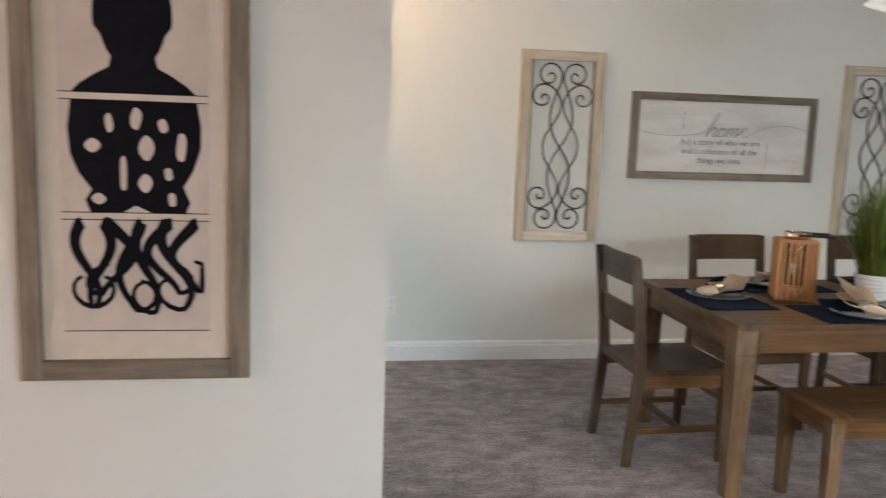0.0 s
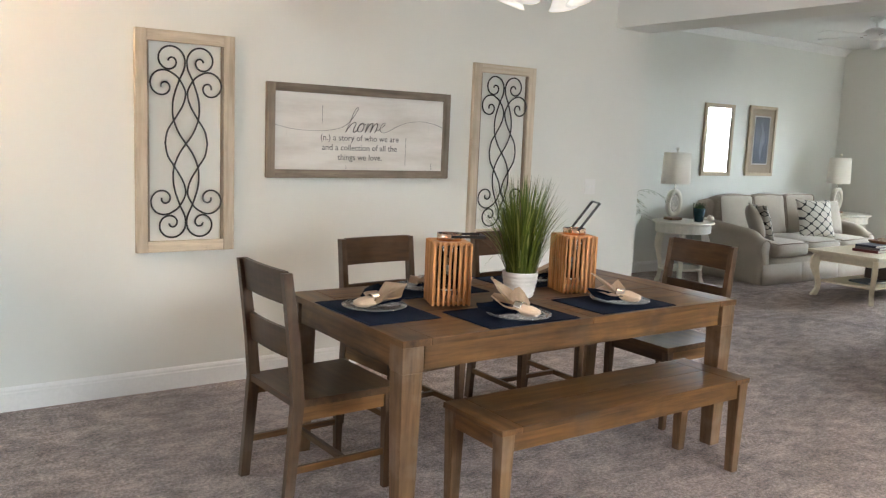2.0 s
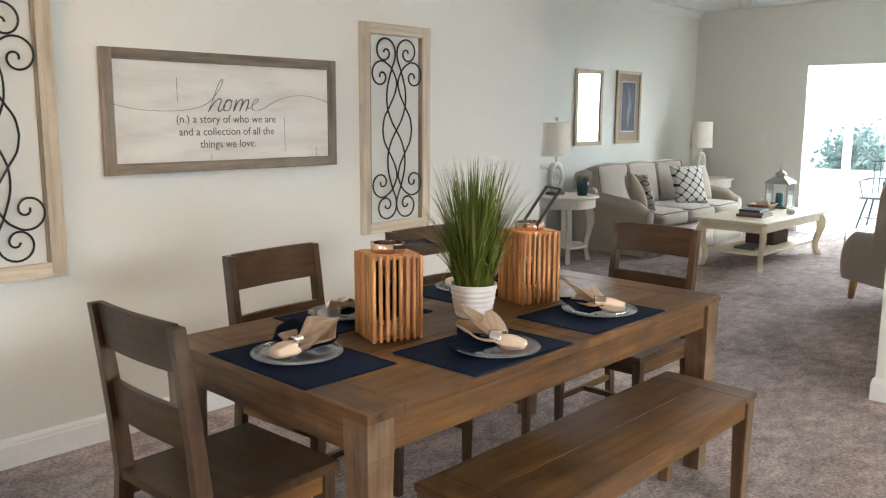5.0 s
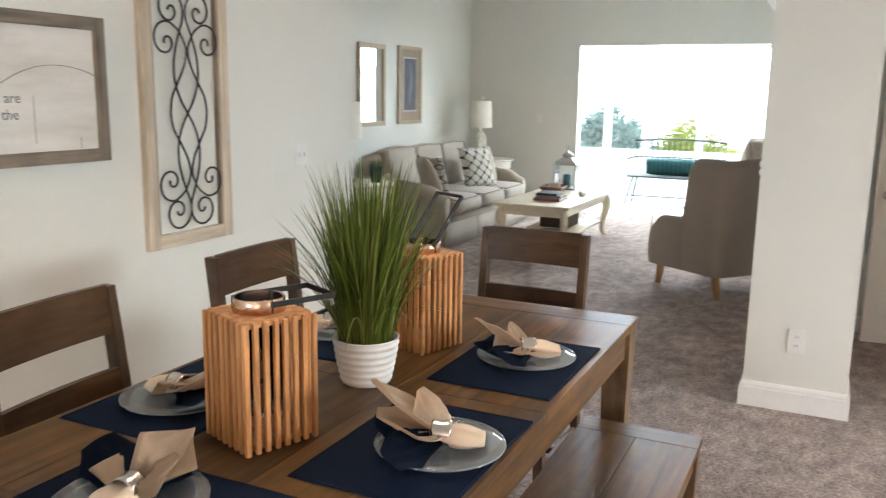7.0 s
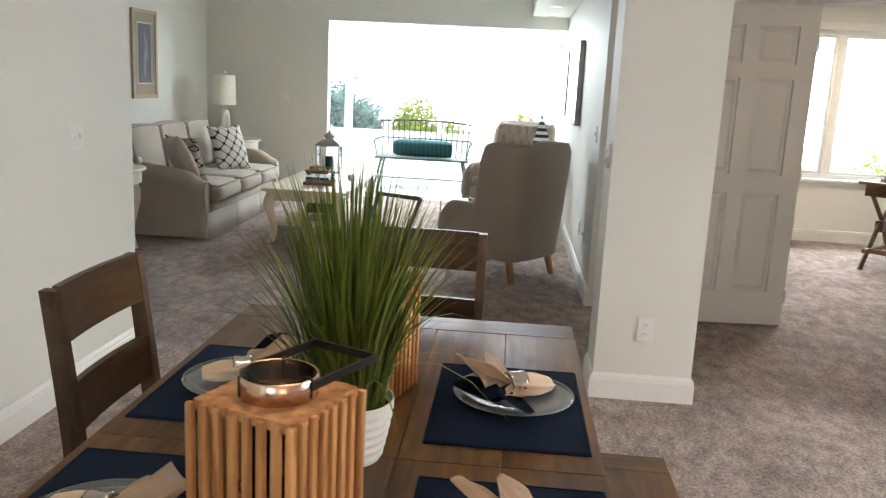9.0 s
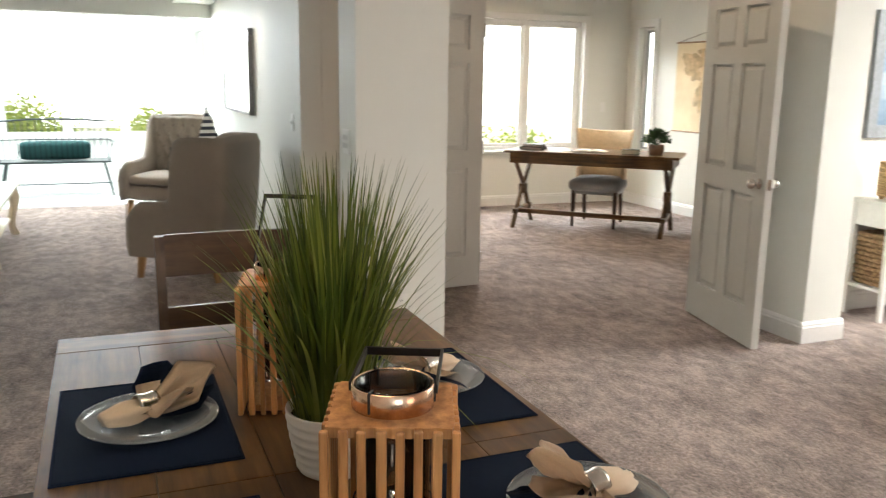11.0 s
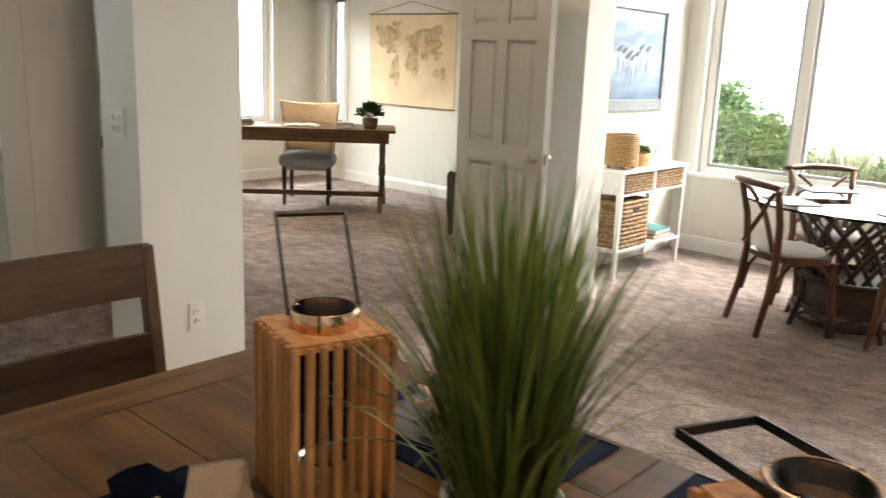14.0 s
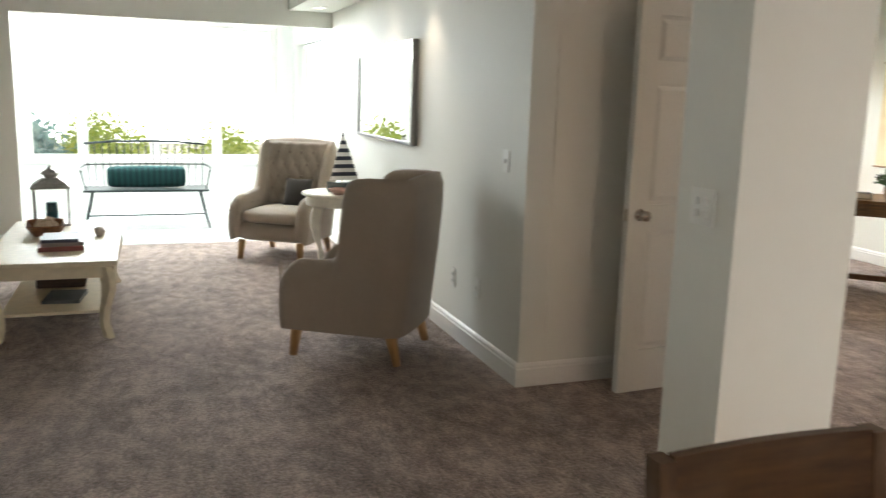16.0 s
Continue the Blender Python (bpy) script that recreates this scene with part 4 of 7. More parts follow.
def home_sign():
    s = thing("wall_sign", "whitewashed board sign in a weathered wood frame", "sign", (4.293, 8.44, 1.218))
    W, Hh, f = 0.652, 0.562, 0.05
    m, nt, b = mat_new("whitewashed_board")
    v = coords(nt, (1.2, 6, 6))
    n1 = noise_node(nt, v, 2.0, 5)
    n2 = noise_node(nt, coords(nt, (30, 6, 2.2)), 2.0, 3)
    c = ramp(nt, n1, [(0.3, (0.60, 0.56, 0.50)), (0.6, (0.76, 0.73, 0.68))])
    c = mix(nt, c, (0.42, 0.40, 0.38), ramp(nt, n2, [(0.68, (0, 0, 0)), (0.78, (0.45, 0.45, 0.45))]))
    nt.links.new(c, b.inputs["Base Color"])
    b.inputs["Roughness"].default_value = 0.7
    part("board", box(-W + f * 0.8, W - f * 0.8, -0.02, -0.002, f * 0.8, Hh - f * 0.8), m, s)
    for sx in (-1, 1):
        part("frame_stile", box(sx * W - (f if sx > 0 else 0), sx * W + (f if sx < 0 else 0), -0.036, -0.001, 0, Hh, 0.003), BARNZ, s)
    part("frame_rail", box(-W + f, W - f, -0.036, -0.001, 0, f, 0.003), BARNX, s)
    part("frame_rail", box(-W + f, W - f, -0.036, -0.001, Hh - f, Hh, 0.003), BARNX, s)
    INK = plain("grey_ink", (0.11, 0.105, 0.10), 0.7, vary=0.15, scale=60)
    for body, size, z, shear in (("(n.) a story of who we are", 0.053, 0.232, 0), ("and a collection of all the", 0.053, 0.172, 0), ("things we love.", 0.053, 0.112, 0)):
        part("lettering", turned(text_mesh(body, size), Matrix.Translation((-0.02, -0.0205, z))), INK, s, "dark grey serif lettering")
    yy = -0.0215

    def stroke(pts, r=0.0026):
        # a smooth pen line through a few points
        P = [Vector((x, yy, z)) for x, z in pts]
        out = []
        for i in range(len(P) - 1):
            p0, p1, p2, p3 = P[max(0, i - 1)], P[i], P[i + 1], P[min(len(P) - 1, i + 2)]
            for k in range(6):
                t = k / 6
                out.append(0.5 * ((2 * p1) + (p2 - p0) * t + (2 * p0 - 5 * p1 + 4 * p2 - p3) * t * t + (3 * p1 - p0 - 3 * p2 + p3) * t ** 3))
        out.append(P[-1])
        return tube(out, r, 6, flat=0.35)
    # the swash and the word "home", written as pen strokes
    word = bmesh.new()
    merge(word, stroke([(-0.60, 0.315), (-0.5, 0.295), (-0.38, 0.287), (-0.25, 0.292), (-0.14, 0.32), (-0.075, 0.38), (-0.045, 0.43), (-0.05, 0.44), (-0.075, 0.405), (-0.105, 0.335), (-0.13, 0.285)], 0.003))
    merge(word, stroke([(-0.13, 0.285), (-0.095, 0.33), (-0.065, 0.348), (-0.058, 0.335), (-0.075, 0.30), (-0.07, 0.286), (-0.045, 0.30)], 0.0062))
    merge(word, stroke([(-0.045, 0.30), (-0.03, 0.335), (-0.008, 0.345), (0.0, 0.325), (-0.015, 0.295), (-0.038, 0.29), (-0.045, 0.31), (-0.02, 0.338), (0.012, 0.338)], 0.0056))
    merge(word, stroke([(0.03, 0.345), (0.01, 0.287), (0.035, 0.33), (0.06, 0.347), (0.062, 0.33), (0.045, 0.288), (0.07, 0.33), (0.094, 0.347), (0.098, 0.33), (0.08, 0.288)], 0.0058))
    merge(word, stroke([(0.098, 0.33), (0.095, 0.30), (0.125, 0.318), (0.155, 0.342), (0.148, 0.352), (0.128, 0.335), (0.118, 0.305), (0.14, 0.29), (0.185, 0.302), (0.25, 0.335), (0.33, 0.362), (0.42, 0.372), (0.52, 0.362), (0.60, 0.338)], 0.003))
    part("script_word", word, INK, s, "hand-written script word home", True)
    for x, z0, z1 in ((-0.29, 0.33, 0.44), (0.315, 0.08, 0.26), (-0.12, 0.055, 0.08), (0.52, 0.055, 0.10)):
        part("board_joint", box(x - 0.001, x + 0.001, -0.0208, -0.0198, z0, z1), INK, s)
    return s


home_sign()


# ---- chandelier ----
def chandelier():
    c = thing("chandelier", "white chandelier with frosted bell glass shades", "ceiling light", (4.33, 6.80, H))
    part("canopy", lathe([(0.0, 0.001), (0.07, 0.001), (0.068, -0.02), (0.03, -0.035), (0.0, -0.036)], 24), TRIM, c, "", True)
    part("stem", tube([(0, 0, -0.03), (0, 0, -0.61)], 0.011, 12), TRIM, c, "", True)
    part("hub", lathe([(0.0, -0.77), (0.018, -0.765), (0.04, -0.71), (0.048, -0.67), (0.036, -0.61), (0.012, -0.58)], 24), TRIM, c, "", True)
    SHADE = glow("frosted_glass_shade", (1.0, 0.93, 0.80), 0.22)
    for k in range(4):
        a = radians(90 * k + 20)
        u = Vector((math.cos(a), math.sin(a), 0))
        pts = [u * r + Vector((0, 0, z)) for r, z in ((0.03, -0.67), (0.07, -0.71), (0.11, -0.71), (0.14, -0.68))]
        arm = part("arm", tube(pts, 0.008, 10), TRIM, c, "", True)
        q = u * 0.145
        part("shade", turned(lathe([(0.018, 0.0), (0.03, -0.012), (0.042, -0.05), (0.058, -0.09), (0.072, -0.108), (0.0705, -0.109), (0.056, -0.092), (0.040, -0.052), (0.028, -0.016), (0.0, -0.012)], 24), Matrix.Translation((q.x, q.y, -0.68)) @ Matrix.Rotation(radians(22), 4, Vector((-u.y, u.x, 0)) * -1)), SHADE, c, "frosted bell glass shade", True)
    return c


chandelier()


# ---- the print in the hall ----
def octopus_print():
    p = thing("framed_print", "three-part black octopus print in weathered wood frame", "picture", (1.04, 6.0, 0.67))
    W, Hh, f = 0.35, 1.62, 0.062
    for s in (-1, 1):
        part("frame_stile", box(s * W - (f if s > 0 else 0), s * W + (f if s < 0 else 0), -0.04, -0.001, 0, Hh, 0.004), BARNZ, p)
    part("frame_rail", box(-W + f, W - f, -0.04, -0.001, 0, f, 0.004), BARNX, p)
    part("frame_rail", box(-W + f, W - f, -0.04, -0.001, Hh - f, Hh, 0.004), BARNX, p)
    CREAM = plain("cream_card", (0.66, 0.58, 0.48), 0.8, vary=0.03, scale=15)
    PAPER = plain("print_paper", (0.62, 0.53, 0.46), 0.8, vary=0.05, scale=8)
    INKB = plain("black_print_ink", (0.010, 0.010, 0.014), 0.95, vary=0.1, relief=0)
    INKB.node_tree.nodes["Principled BSDF"].inputs["Specular IOR Level"].default_value = 0.1
    part("backing", box(-W + f, W - f, -0.012, -0.002, f, Hh - f), CREAM, p)
    sheets = ((0.155, 0.515), (0.535, 0.885), (0.905, 1.46))
    for z0, z1 in sheets:
        part("paper", box(-0.222, 0.222, -0.016, -0.0125, z0, z1), PAPER, p)
        for z in (z0, z1 - 0.003):
            part("paper_edge", box(-0.222, 0.222, -0.0168, -0.0162, z, z + 0.003), INKB, p)
    ink = bmesh.new()

    def blob(points, y=-0.0170):
        own = bmesh.new()
        vs = [own.verts.new((x, y, z)) for x, z in points]
        own.faces.new(vs)
        r = bmesh.ops.extrude_face_region(own, geom=list(own.faces))
        for v in [g for g in r["geom"] if isinstance(g, bmesh.types.BMVert)]:
            v.co.y = -0.0162
        merge(ink, own)
    head = [(0.117 * math.cos(a) * (1.0 if math.sin(a) > -0.2 else 0.86), 1.135 + (0.20 if math.sin(a) > 0 else 0.155) * math.sin(a)) for a in [2 * math.pi * k / 36 for k in range(36)]]
    blob(head)
    blob([(-0.062, 1.03), (-0.072, 0.985), (-0.115, 0.962), (-0.16, 0.932), (-0.186, 0.905), (0.186, 0.905), (0.16, 0.932), (0.115, 0.962), (0.072, 0.985), (0.062, 1.03)], -0.0176)
    # the mantle in the middle sheet, with pale gaps between the arms
    blob([(-0.186, 0.884), (-0.198, 0.80), (-0.192, 0.72), (-0.168, 0.66), (-0.13, 0.61), (-0.15, 0.575), (-0.135, 0.536), (-0.04, 0.536), (0.0, 0.56), (0.05, 0.536), (0.15, 0.536), (0.165, 0.57), (0.145, 0.62), (0.175, 0.67), (0.198, 0.74), (0.200, 0.81), (0.188, 0.884)])
    part("ink_head", ink, INKB, p)
    rng = random.Random(4)
    for x, z, rx, rz in ((-0.075, 0.815, 0.012, 0.03), (0.005, 0.83, 0.016, 0.035), (0.085, 0.81, 0.015, 0.022), (-0.125, 0.745, 0.02, 0.022), (0.035, 0.74, 0.02, 0.04), (0.14, 0.745, 0.017, 0.045), (-0.035, 0.66, 0.012, 0.055), (0.03, 0.63, 0.018, 0.03), (0.10, 0.66, 0.014, 0.02), (-0.11, 0.58, 0.018, 0.018), (0.11, 0.58, 0.014, 0.022)):
        pts = [(x + rx * math.cos(a) * (1 + 0.2 * math.sin(2 * a + x * 40)), z + rz * math.sin(a)) for a in [2 * math.pi * k / 16 for k in range(16)]]
        part("pale_gap", prism(pts, 0.0005, (0, -0.0177, 0), "xz"), PAPER, p)
    # curling arm ends in the lower sheet
    for k, (x0, hand) in enumerate(((-0.15, -1), (-0.11, 1), (-0.06, -1), (-0.02, 1), (0.03, -1), (0.08, 1), (0.12, -1), (0.15, 1))):
        pts, rad = [], []
        amp, ph, low = rng.uniform(0.03, 0.05), rng.uniform(0, 3), rng.uniform(0.19, 0.30)
        for i in range(34):
            u = i / 33
            z = 0.513 - (0.513 - low) * min(1, u * 1.25)
            x = x0 + hand * amp * math.sin(ph + 6.5 * u)
            if u > 0.8:
                q = (u - 0.8) / 0.2
                x += hand * 0.045 * math.sin(q * 3.2)
                z = low + 0.05 * (1 - math.cos(q * 3.0))
            pts.append((max(-0.20, min(0.20, x)), min(0.505, z)))
            rad.append(0.019 * (1 - 0.7 * u))
        part("tentacle", ribbon(pts, rad, -0.0172 - 0.0004 * k), INKB, p)
    return p


octopus_print()


# ---- living room ----
LINEN = fabric("oatmeal_linen", (0.46, 0.40, 0.32), 380, 0.08)
TAUPE = fabric("taupe_tweed", (0.365, 0.30, 0.24), 420, 0.10)
CREAMWOOD = plain("cream_painted_wood", (0.74, 0.64, 0.46), 0.45, vary=0.05, scale=18, relief=0.08)
LEGWOOD = wood_material("honey_wood_legs", (0.55, 0.33, 0.15), (0.38, 0.2, 0.08), 2, 0.4, knots=0.2)
SHADECLOTH = fabric("lamp_shade_cloth", (0.84, 0.81, 0.75), 500, 0.04)
tree = SHADECLOTH.node_tree
out_node = [n for n in tree.nodes if n.type == "OUTPUT_MATERIAL"][0]
opaque = out_node.inputs["Surface"].links[0].from_socket
thin = tree.nodes.new("ShaderNodeBsdfTranslucent")
thin.inputs["Color"].default_value = (0.90, 0.87, 0.80, 1)
blend = tree.nodes.new("ShaderNodeMixShader")
blend.inputs[0].default_value = 0.5
tree.links.new(opaque, blend.inputs[1])
tree.links.new(thin.outputs[0], blend.inputs[2])
tree.links.new(blend.outputs[0], out_node.inputs["Surface"])


def lattice_fabric():
    """White quatrefoil-like lattice on charcoal cloth."""
    m, nt, b = mat_new("charcoal_lattice_cloth")
    v = coords(nt, (10.5, 10.5, 10.5), "Generated")
    sep = nt.nodes.new("ShaderNodeSeparateXYZ")
    nt.links.new(v, sep.inputs[0])

    def wave(op, a, bb):
        n = nt.nodes.new("ShaderNodeMath")
        n.operation = op
        for i, q in enumerate((a, bb)):
            if q is None:
                continue
            if isinstance(q, float):
                n.inputs[i].default_value = q
            else:
                nt.links.new(q, n.inputs[i])
        return n.outputs[0]
    cx = wave("COSINE", wave("MULTIPLY", sep.outputs["X"], 2.4), None)
    cz = wave("COSINE", wave("MULTIPLY", sep.outputs["Z"], 2.4), None)
    s = wave("ABSOLUTE", wave("ADD", cx, cz), None)
    c = ramp(nt, s, [(0.22, (0.03, 0.03, 0.032)), (0.34, (0.62, 0.58, 0.51))])
    nt.links.new(c, b.inputs["Base Color"])
    b.inputs["Roughness"].default_value = 0.9
    bump(nt, b, noise_node(nt, coords(nt), 400, 2), 0.3, 0.002)
    return m


LATTICE = lattice_fabric()


def pillow(name, label, material, at, turn, tilt, size=0.44, thick=0.13, roll=0.0):
    p = thing(name, label, "pillow", at, 0, "sofa pillows")
    own = bmesh.new()
    n = 14
    grids = []
    for side_s in (1, -1):
        g = []
        for i in range(n + 1):
            row = []
            for j in range(n + 1):
                u, v = -1 + 2 * i / n, -1 + 2 * j / n
                pinch = 1 - 0.07 * (1 - abs(u)) * abs(v) ** 3 - 0.07 * (1 - abs(v)) * abs(u) ** 3
                h = thick / 2 * (max(0, (1 - u * u) * (1 - v * v))) ** 0.45
                row.append(own.verts.new((u * size / 2 * pinch, -side_s * h, v * size / 2 * pinch)))
            g.append(row)
        grids.append(g)
    for g in grids:
        for i in range(n):
            for j in range(n):
                own.faces.new((g[i][j], g[i + 1][j], g[i + 1][j + 1], g[i][j + 1]))
    bmesh.ops.remove_doubles(own, verts=own.verts, dist=0.0004)
    m = Matrix.Rotation(radians(turn), 4, "Z") @ Matrix.Rotation(radians(tilt), 4, "X") @ Matrix.Rotation(radians(roll), 4, "Y") @ Matrix.Translation((0, 0, size / 2))
    c = part("cover", turned(own, m), material, p, "", True)
    s = size / 2 * 0.985
    rim = tube([(-s, 0, -s), (-s * 0.5, 0, -s * 0.93), (s * 0.5, 0, -s * 0.93), (s, 0, -s), (s * 0.93, 0, -s * 0.5), (s * 0.93, 0, s * 0.5), (s, 0, s), (s * 0.5, 0, s * 0.93), (-s * 0.5, 0, s * 0.93), (-s, 0, s), (-s * 0.93, 0, s * 0.5), (-s * 0.93, 0, -s * 0.5)], 0.005, 6, closed=True)
    part("piping", turned(rim, m), material, p, "", True)
    return p


def sofa():
    """Against the north wall: x 9.62 to 12.05, front at y 9.06."""
    s = thing("sofa", "three-seat oatmeal linen sofa with skirt and rolled arms", "sofa", (10.84, 9.62, 0))
    W, F, Bk = 1.16, -0.55, 0.52
    part("base", cushion(-W + 0.04, W - 0.04, F + 0.05, Bk - 0.03, 0.05, 0.34, 0.0, 6), LINEN, s, "", True)
    for i in range(3):
        x0 = -W + 0.03 + i * (2 * W - 0.06) / 3
        x1 = x0 + (2 * W - 0.06) / 3
        own = bmesh.new()
        rows = []
        for k in range(17):
            u = k / 16
            x = x0 + 0.004 + (x1 - x0 - 0.008) * u
            y = F + 0.035 + 0.012 * (1 if (k in (0, 16)) else 0) - 0.004 * math.sin(u * 9)
            rows.append([own.verts.new((x, y + 0.012, 0.24)), own.verts.new((x, y, 0.012)), own.verts.new((x, y + 0.02, 0.012)), own.verts.new((x, y + 0.03, 0.24))])
        for a, b in zip(rows, rows[1:]):
            for q in range(4):
                own.faces.new((a[q], a[(q + 1) % 4], b[(q + 1) % 4], b[q]))
        part("skirt", own, LINEN, s, "", True)
    w3 = (2 * W - 0.36) / 3
    for i in range(3):
        x0 = -W + 0.18 + i * w3
        part("seat_cushion", cushion(x0 + 0.004, x0 + w3 - 0.004, F, 0.20, 0.31, 0.475, 0.02, 9), LINEN, s, "", True)
        c = cushion(x0 + 0.004, x0 + w3 - 0.004, -0.085, 0.085, 0.0, 0.48, 0.03, 9, rounding=0.28)
        part("back_cushion", turned(c, Matrix.Translation((0, 0.26, 0.455)) @ Matrix.Rotation(radians(-11), 4, "X")), LINEN, s, "", True)
    for i in range(3):
        x0 = -W + 0.18 + i * w3 + 0.02
        x1 = x0 + w3 - 0.04
        part("cushion_piping", tube([(x0, F + 0.08, 0.47), (x0 + 0.01, F + 0.013, 0.463), (x0 + w3 * 0.3, F + 0.004, 0.470), (x1 - w3 * 0.3, F + 0.004, 0.470), (x1 - 0.01, F + 0.013, 0.463), (x1, F + 0.08, 0.47)], 0.006, 6), TAUPE, s, "dark piping along the seat cushion", True)
        loop = tube([(x0, -0.084, 0.06), (x0, -0.086, 0.45), (x0 + 0.03, -0.088, 0.474), (x0 + w3 * 0.45, -0.090, 0.486), (x1 - 0.03, -0.088, 0.474), (x1, -0.086, 0.45), (x1, -0.084, 0.06)], 0.006, 6)
        part("cushion_piping", turned(loop, Matrix.Translation((0, 0.26, 0.455)) @ Matrix.Rotation(radians(-11), 4, "X")), TAUPE, s, "dark piping along the back cushion", True)
    own = cushion(-W + 0.05, W - 0.05, 0.30, Bk, 0.15, 0.90, 0.012, 8)
    part("back", own, LINEN, s, "", True)
    for sx in (-1, 1):
        own = bmesh.new()
        rings = []
        for k in range(15):
            u = k / 14
            y = F + 0.07 + (Bk - 0.12 - F) * u
            top = 0.60 + 0.045 * (1 - math.cos(u * math.pi)) * 0.8 - 0.10 * math.exp(-((u) / 0.12) ** 2)
            ring = []
            prof = [(0.0, 0.02), (0.0, 0.30), (0.01, top - 0.16), (-0.005, top - 0.05), (0.03, top), (0.095, top + 0.012), (0.15, top - 0.02), (0.175, top - 0.075), (0.155, top - 0.13), (0.13, 0.30), (0.125, 0.02)]
            for a, z in prof:
                ring.append(own.verts.new((sx * (W - 0.155 + a), y, z)))
            rings.append(ring)
        for a, b in zip(rings, rings[1:]):
            for q in range(len(a) - 1):
                own.faces.new((a[q], a[q + 1], b[q + 1], b[q]))
        own.faces.new(rings[0])
        own.faces.new(rings[-1])
        part("arm", own, LINEN, s, "", True)
        part("arm_piping", tube([(sx * (W - 0.155 + a), F + 0.066, z) for a, z in [(0.0, 0.30), (0.01, 0.37), (-0.005, 0.46), (0.03, 0.50), (0.095, 0.512), (0.15, 0.48), (0.175, 0.425), (0.155, 0.37), (0.13, 0.30)]], 0.006, 6), TAUPE, s, "", True)
    return s


sofa()
pillow("throw_pillow", "charcoal and white lattice patterned throw pillow", LATTICE, (11.06, 9.33, 0.475), -24, -20, 0.47)
pillow("throw_pillow", "charcoal and white lattice patterned throw pillow", LATTICE, (10.14, 9.42, 0.475), 62, -18, 0.42, 0.12)
pillow("throw_pillow", "plain oatmeal linen throw pillow", LINEN, (10.0, 9.36, 0.475), 42, -24, 0.44, 0.16, 8)
pillow("throw_pillow", "plain oatmeal linen throw pillow", LINEN, (11.55, 9.46, 0.475), -12, -18, 0.44, 0.14)


def curved_leg(height, out, w, seed=0):
    """An S-shaped leg in the local xz plane, leaning out along +x and ending in a scroll foot."""
    knots = ((0.0, 0.0, 1.2), (0.14, 0.30, 1.4), (0.28, 0.42, 1.2), (0.45, 0.18, 0.85), (0.62, -0.20, 0.64), (0.78, -0.34, 0.56), (0.90, -0.12, 0.66), (1.0, 0.22, 0.85))
    line = []
    for k in range(22):
        s = k / 21
        i = max(q for q in range(len(knots) - 1) if knots[q][0] <= s)
        (s0, x0, w0), (s1, x1, w1) = knots[i], knots[i + 1]
        u = (s - s0) / (s1 - s0)
        u = u * u * (3 - 2 * u) * 0.5 + u * 0.5
        line.append((out * (x0 + (x1 - x0) * u), height * (1 - s), w * (w0 + (w1 - w0) * u)))
    left = [(x - ww, z) for x, z, ww in line]
    right = [(x + ww, z) for x, z, ww in line]
    return prism(left + right[::-1], 0.045, (0, -0.0225, 0), "xz", None, 0.004)


def coffee_table():
    t = thing("coffee_table", "cream painted coffee table with curved legs and shelf", "coffee table", (10.62, 8.29, 0))
    L, W, Z = 0.84, 0.375, 0.49
    bm = soft(box(-L, L, -W, W, Z - 0.03, Z), 0.008, 3)
    part("tabletop", bm, CREAMWOOD, t)
    part("top_moulding", box(-L + 0.03, L - 0.03, -W + 0.03, W - 0.03, Z - 0.045, Z - 0.0302, 0.004), CREAMWOOD, t)
    bm = bmesh.new()
    for s in (-1, 1):
        box(-L + 0.06, L - 0.06, s * (W - 0.075) - 0.012, s * (W - 0.075) + 0.012, Z - 0.115, Z - 0.046, bm=bm)
        box(s * (L - 0.085) - 0.012, s * (L - 0.085) + 0.012, -W + 0.09, W - 0.09, Z - 0.115, Z - 0.046, bm=bm)
    part("apron", bm, CREAMWOOD, t)
    for sx in (-1, 1):
        for sy in (-1, 1):
            ang = math.atan2(sy * 0.7, sx)
            part("leg", turned(curved_leg(Z - 0.047, 0.085, 0.036), Matrix.Translation((sx * (L - 0.085), sy * (W - 0.075), 0)) @ Matrix.Rotation(ang, 4, "Z")), CREAMWOOD, t)
    part("lower_shelf", box(-L + 0.12, L - 0.12, -W + 0.09, W - 0.09, 0.145, 0.165, 0.004), CREAMWOOD, t)
    return t


coffee_table()


def book(at, turn, size, colour, label, group="books on the coffee table"):
    b = thing("book", label, "book", at, turn, group)
    w, d, h = size
    cov = plain("book_cover", colour, 0.5, vary=0.06, scale=30, relief=0.03)
    bm = bmesh.new()
    box(-w / 2, w / 2, -d / 2, d / 2, 0, 0.003, bm=bm)
    box(-w / 2, w / 2, -d / 2, d / 2, h - 0.003, h, bm=bm)
    box(-w / 2, -w / 2 + 0.004, -d / 2, d / 2, 0.0032, h - 0.0032, bm=bm)
    part("cover", bm, cov, b)
    part("pages", box(-w / 2 + 0.0045, w / 2 - 0.006, -d / 2 + 0.005, d / 2 - 0.005, 0.0034, h - 0.0034), PAGES, b, "off-white page block")
    return b


PAGES = plain("paper_pages", (0.72, 0.68, 0.60), 0.8, vary=0.05, scale=120)
book((10.30, 8.26, 0.491), 4, (0.34, 0.26, 0.028), (0.20, 0.055, 0.045), "large brown-red hardback book on the table")
book((10.30, 8.26, 0.520), 9, (0.31, 0.24, 0.022), (0.20, 0.17, 0.16), "grey hardback book in the stack")
book((10.28, 8.26, 0.543), 3, (0.28, 0.21, 0.022), (0.012, 0.016, 0.035), "navy hardback book on top of the stack")


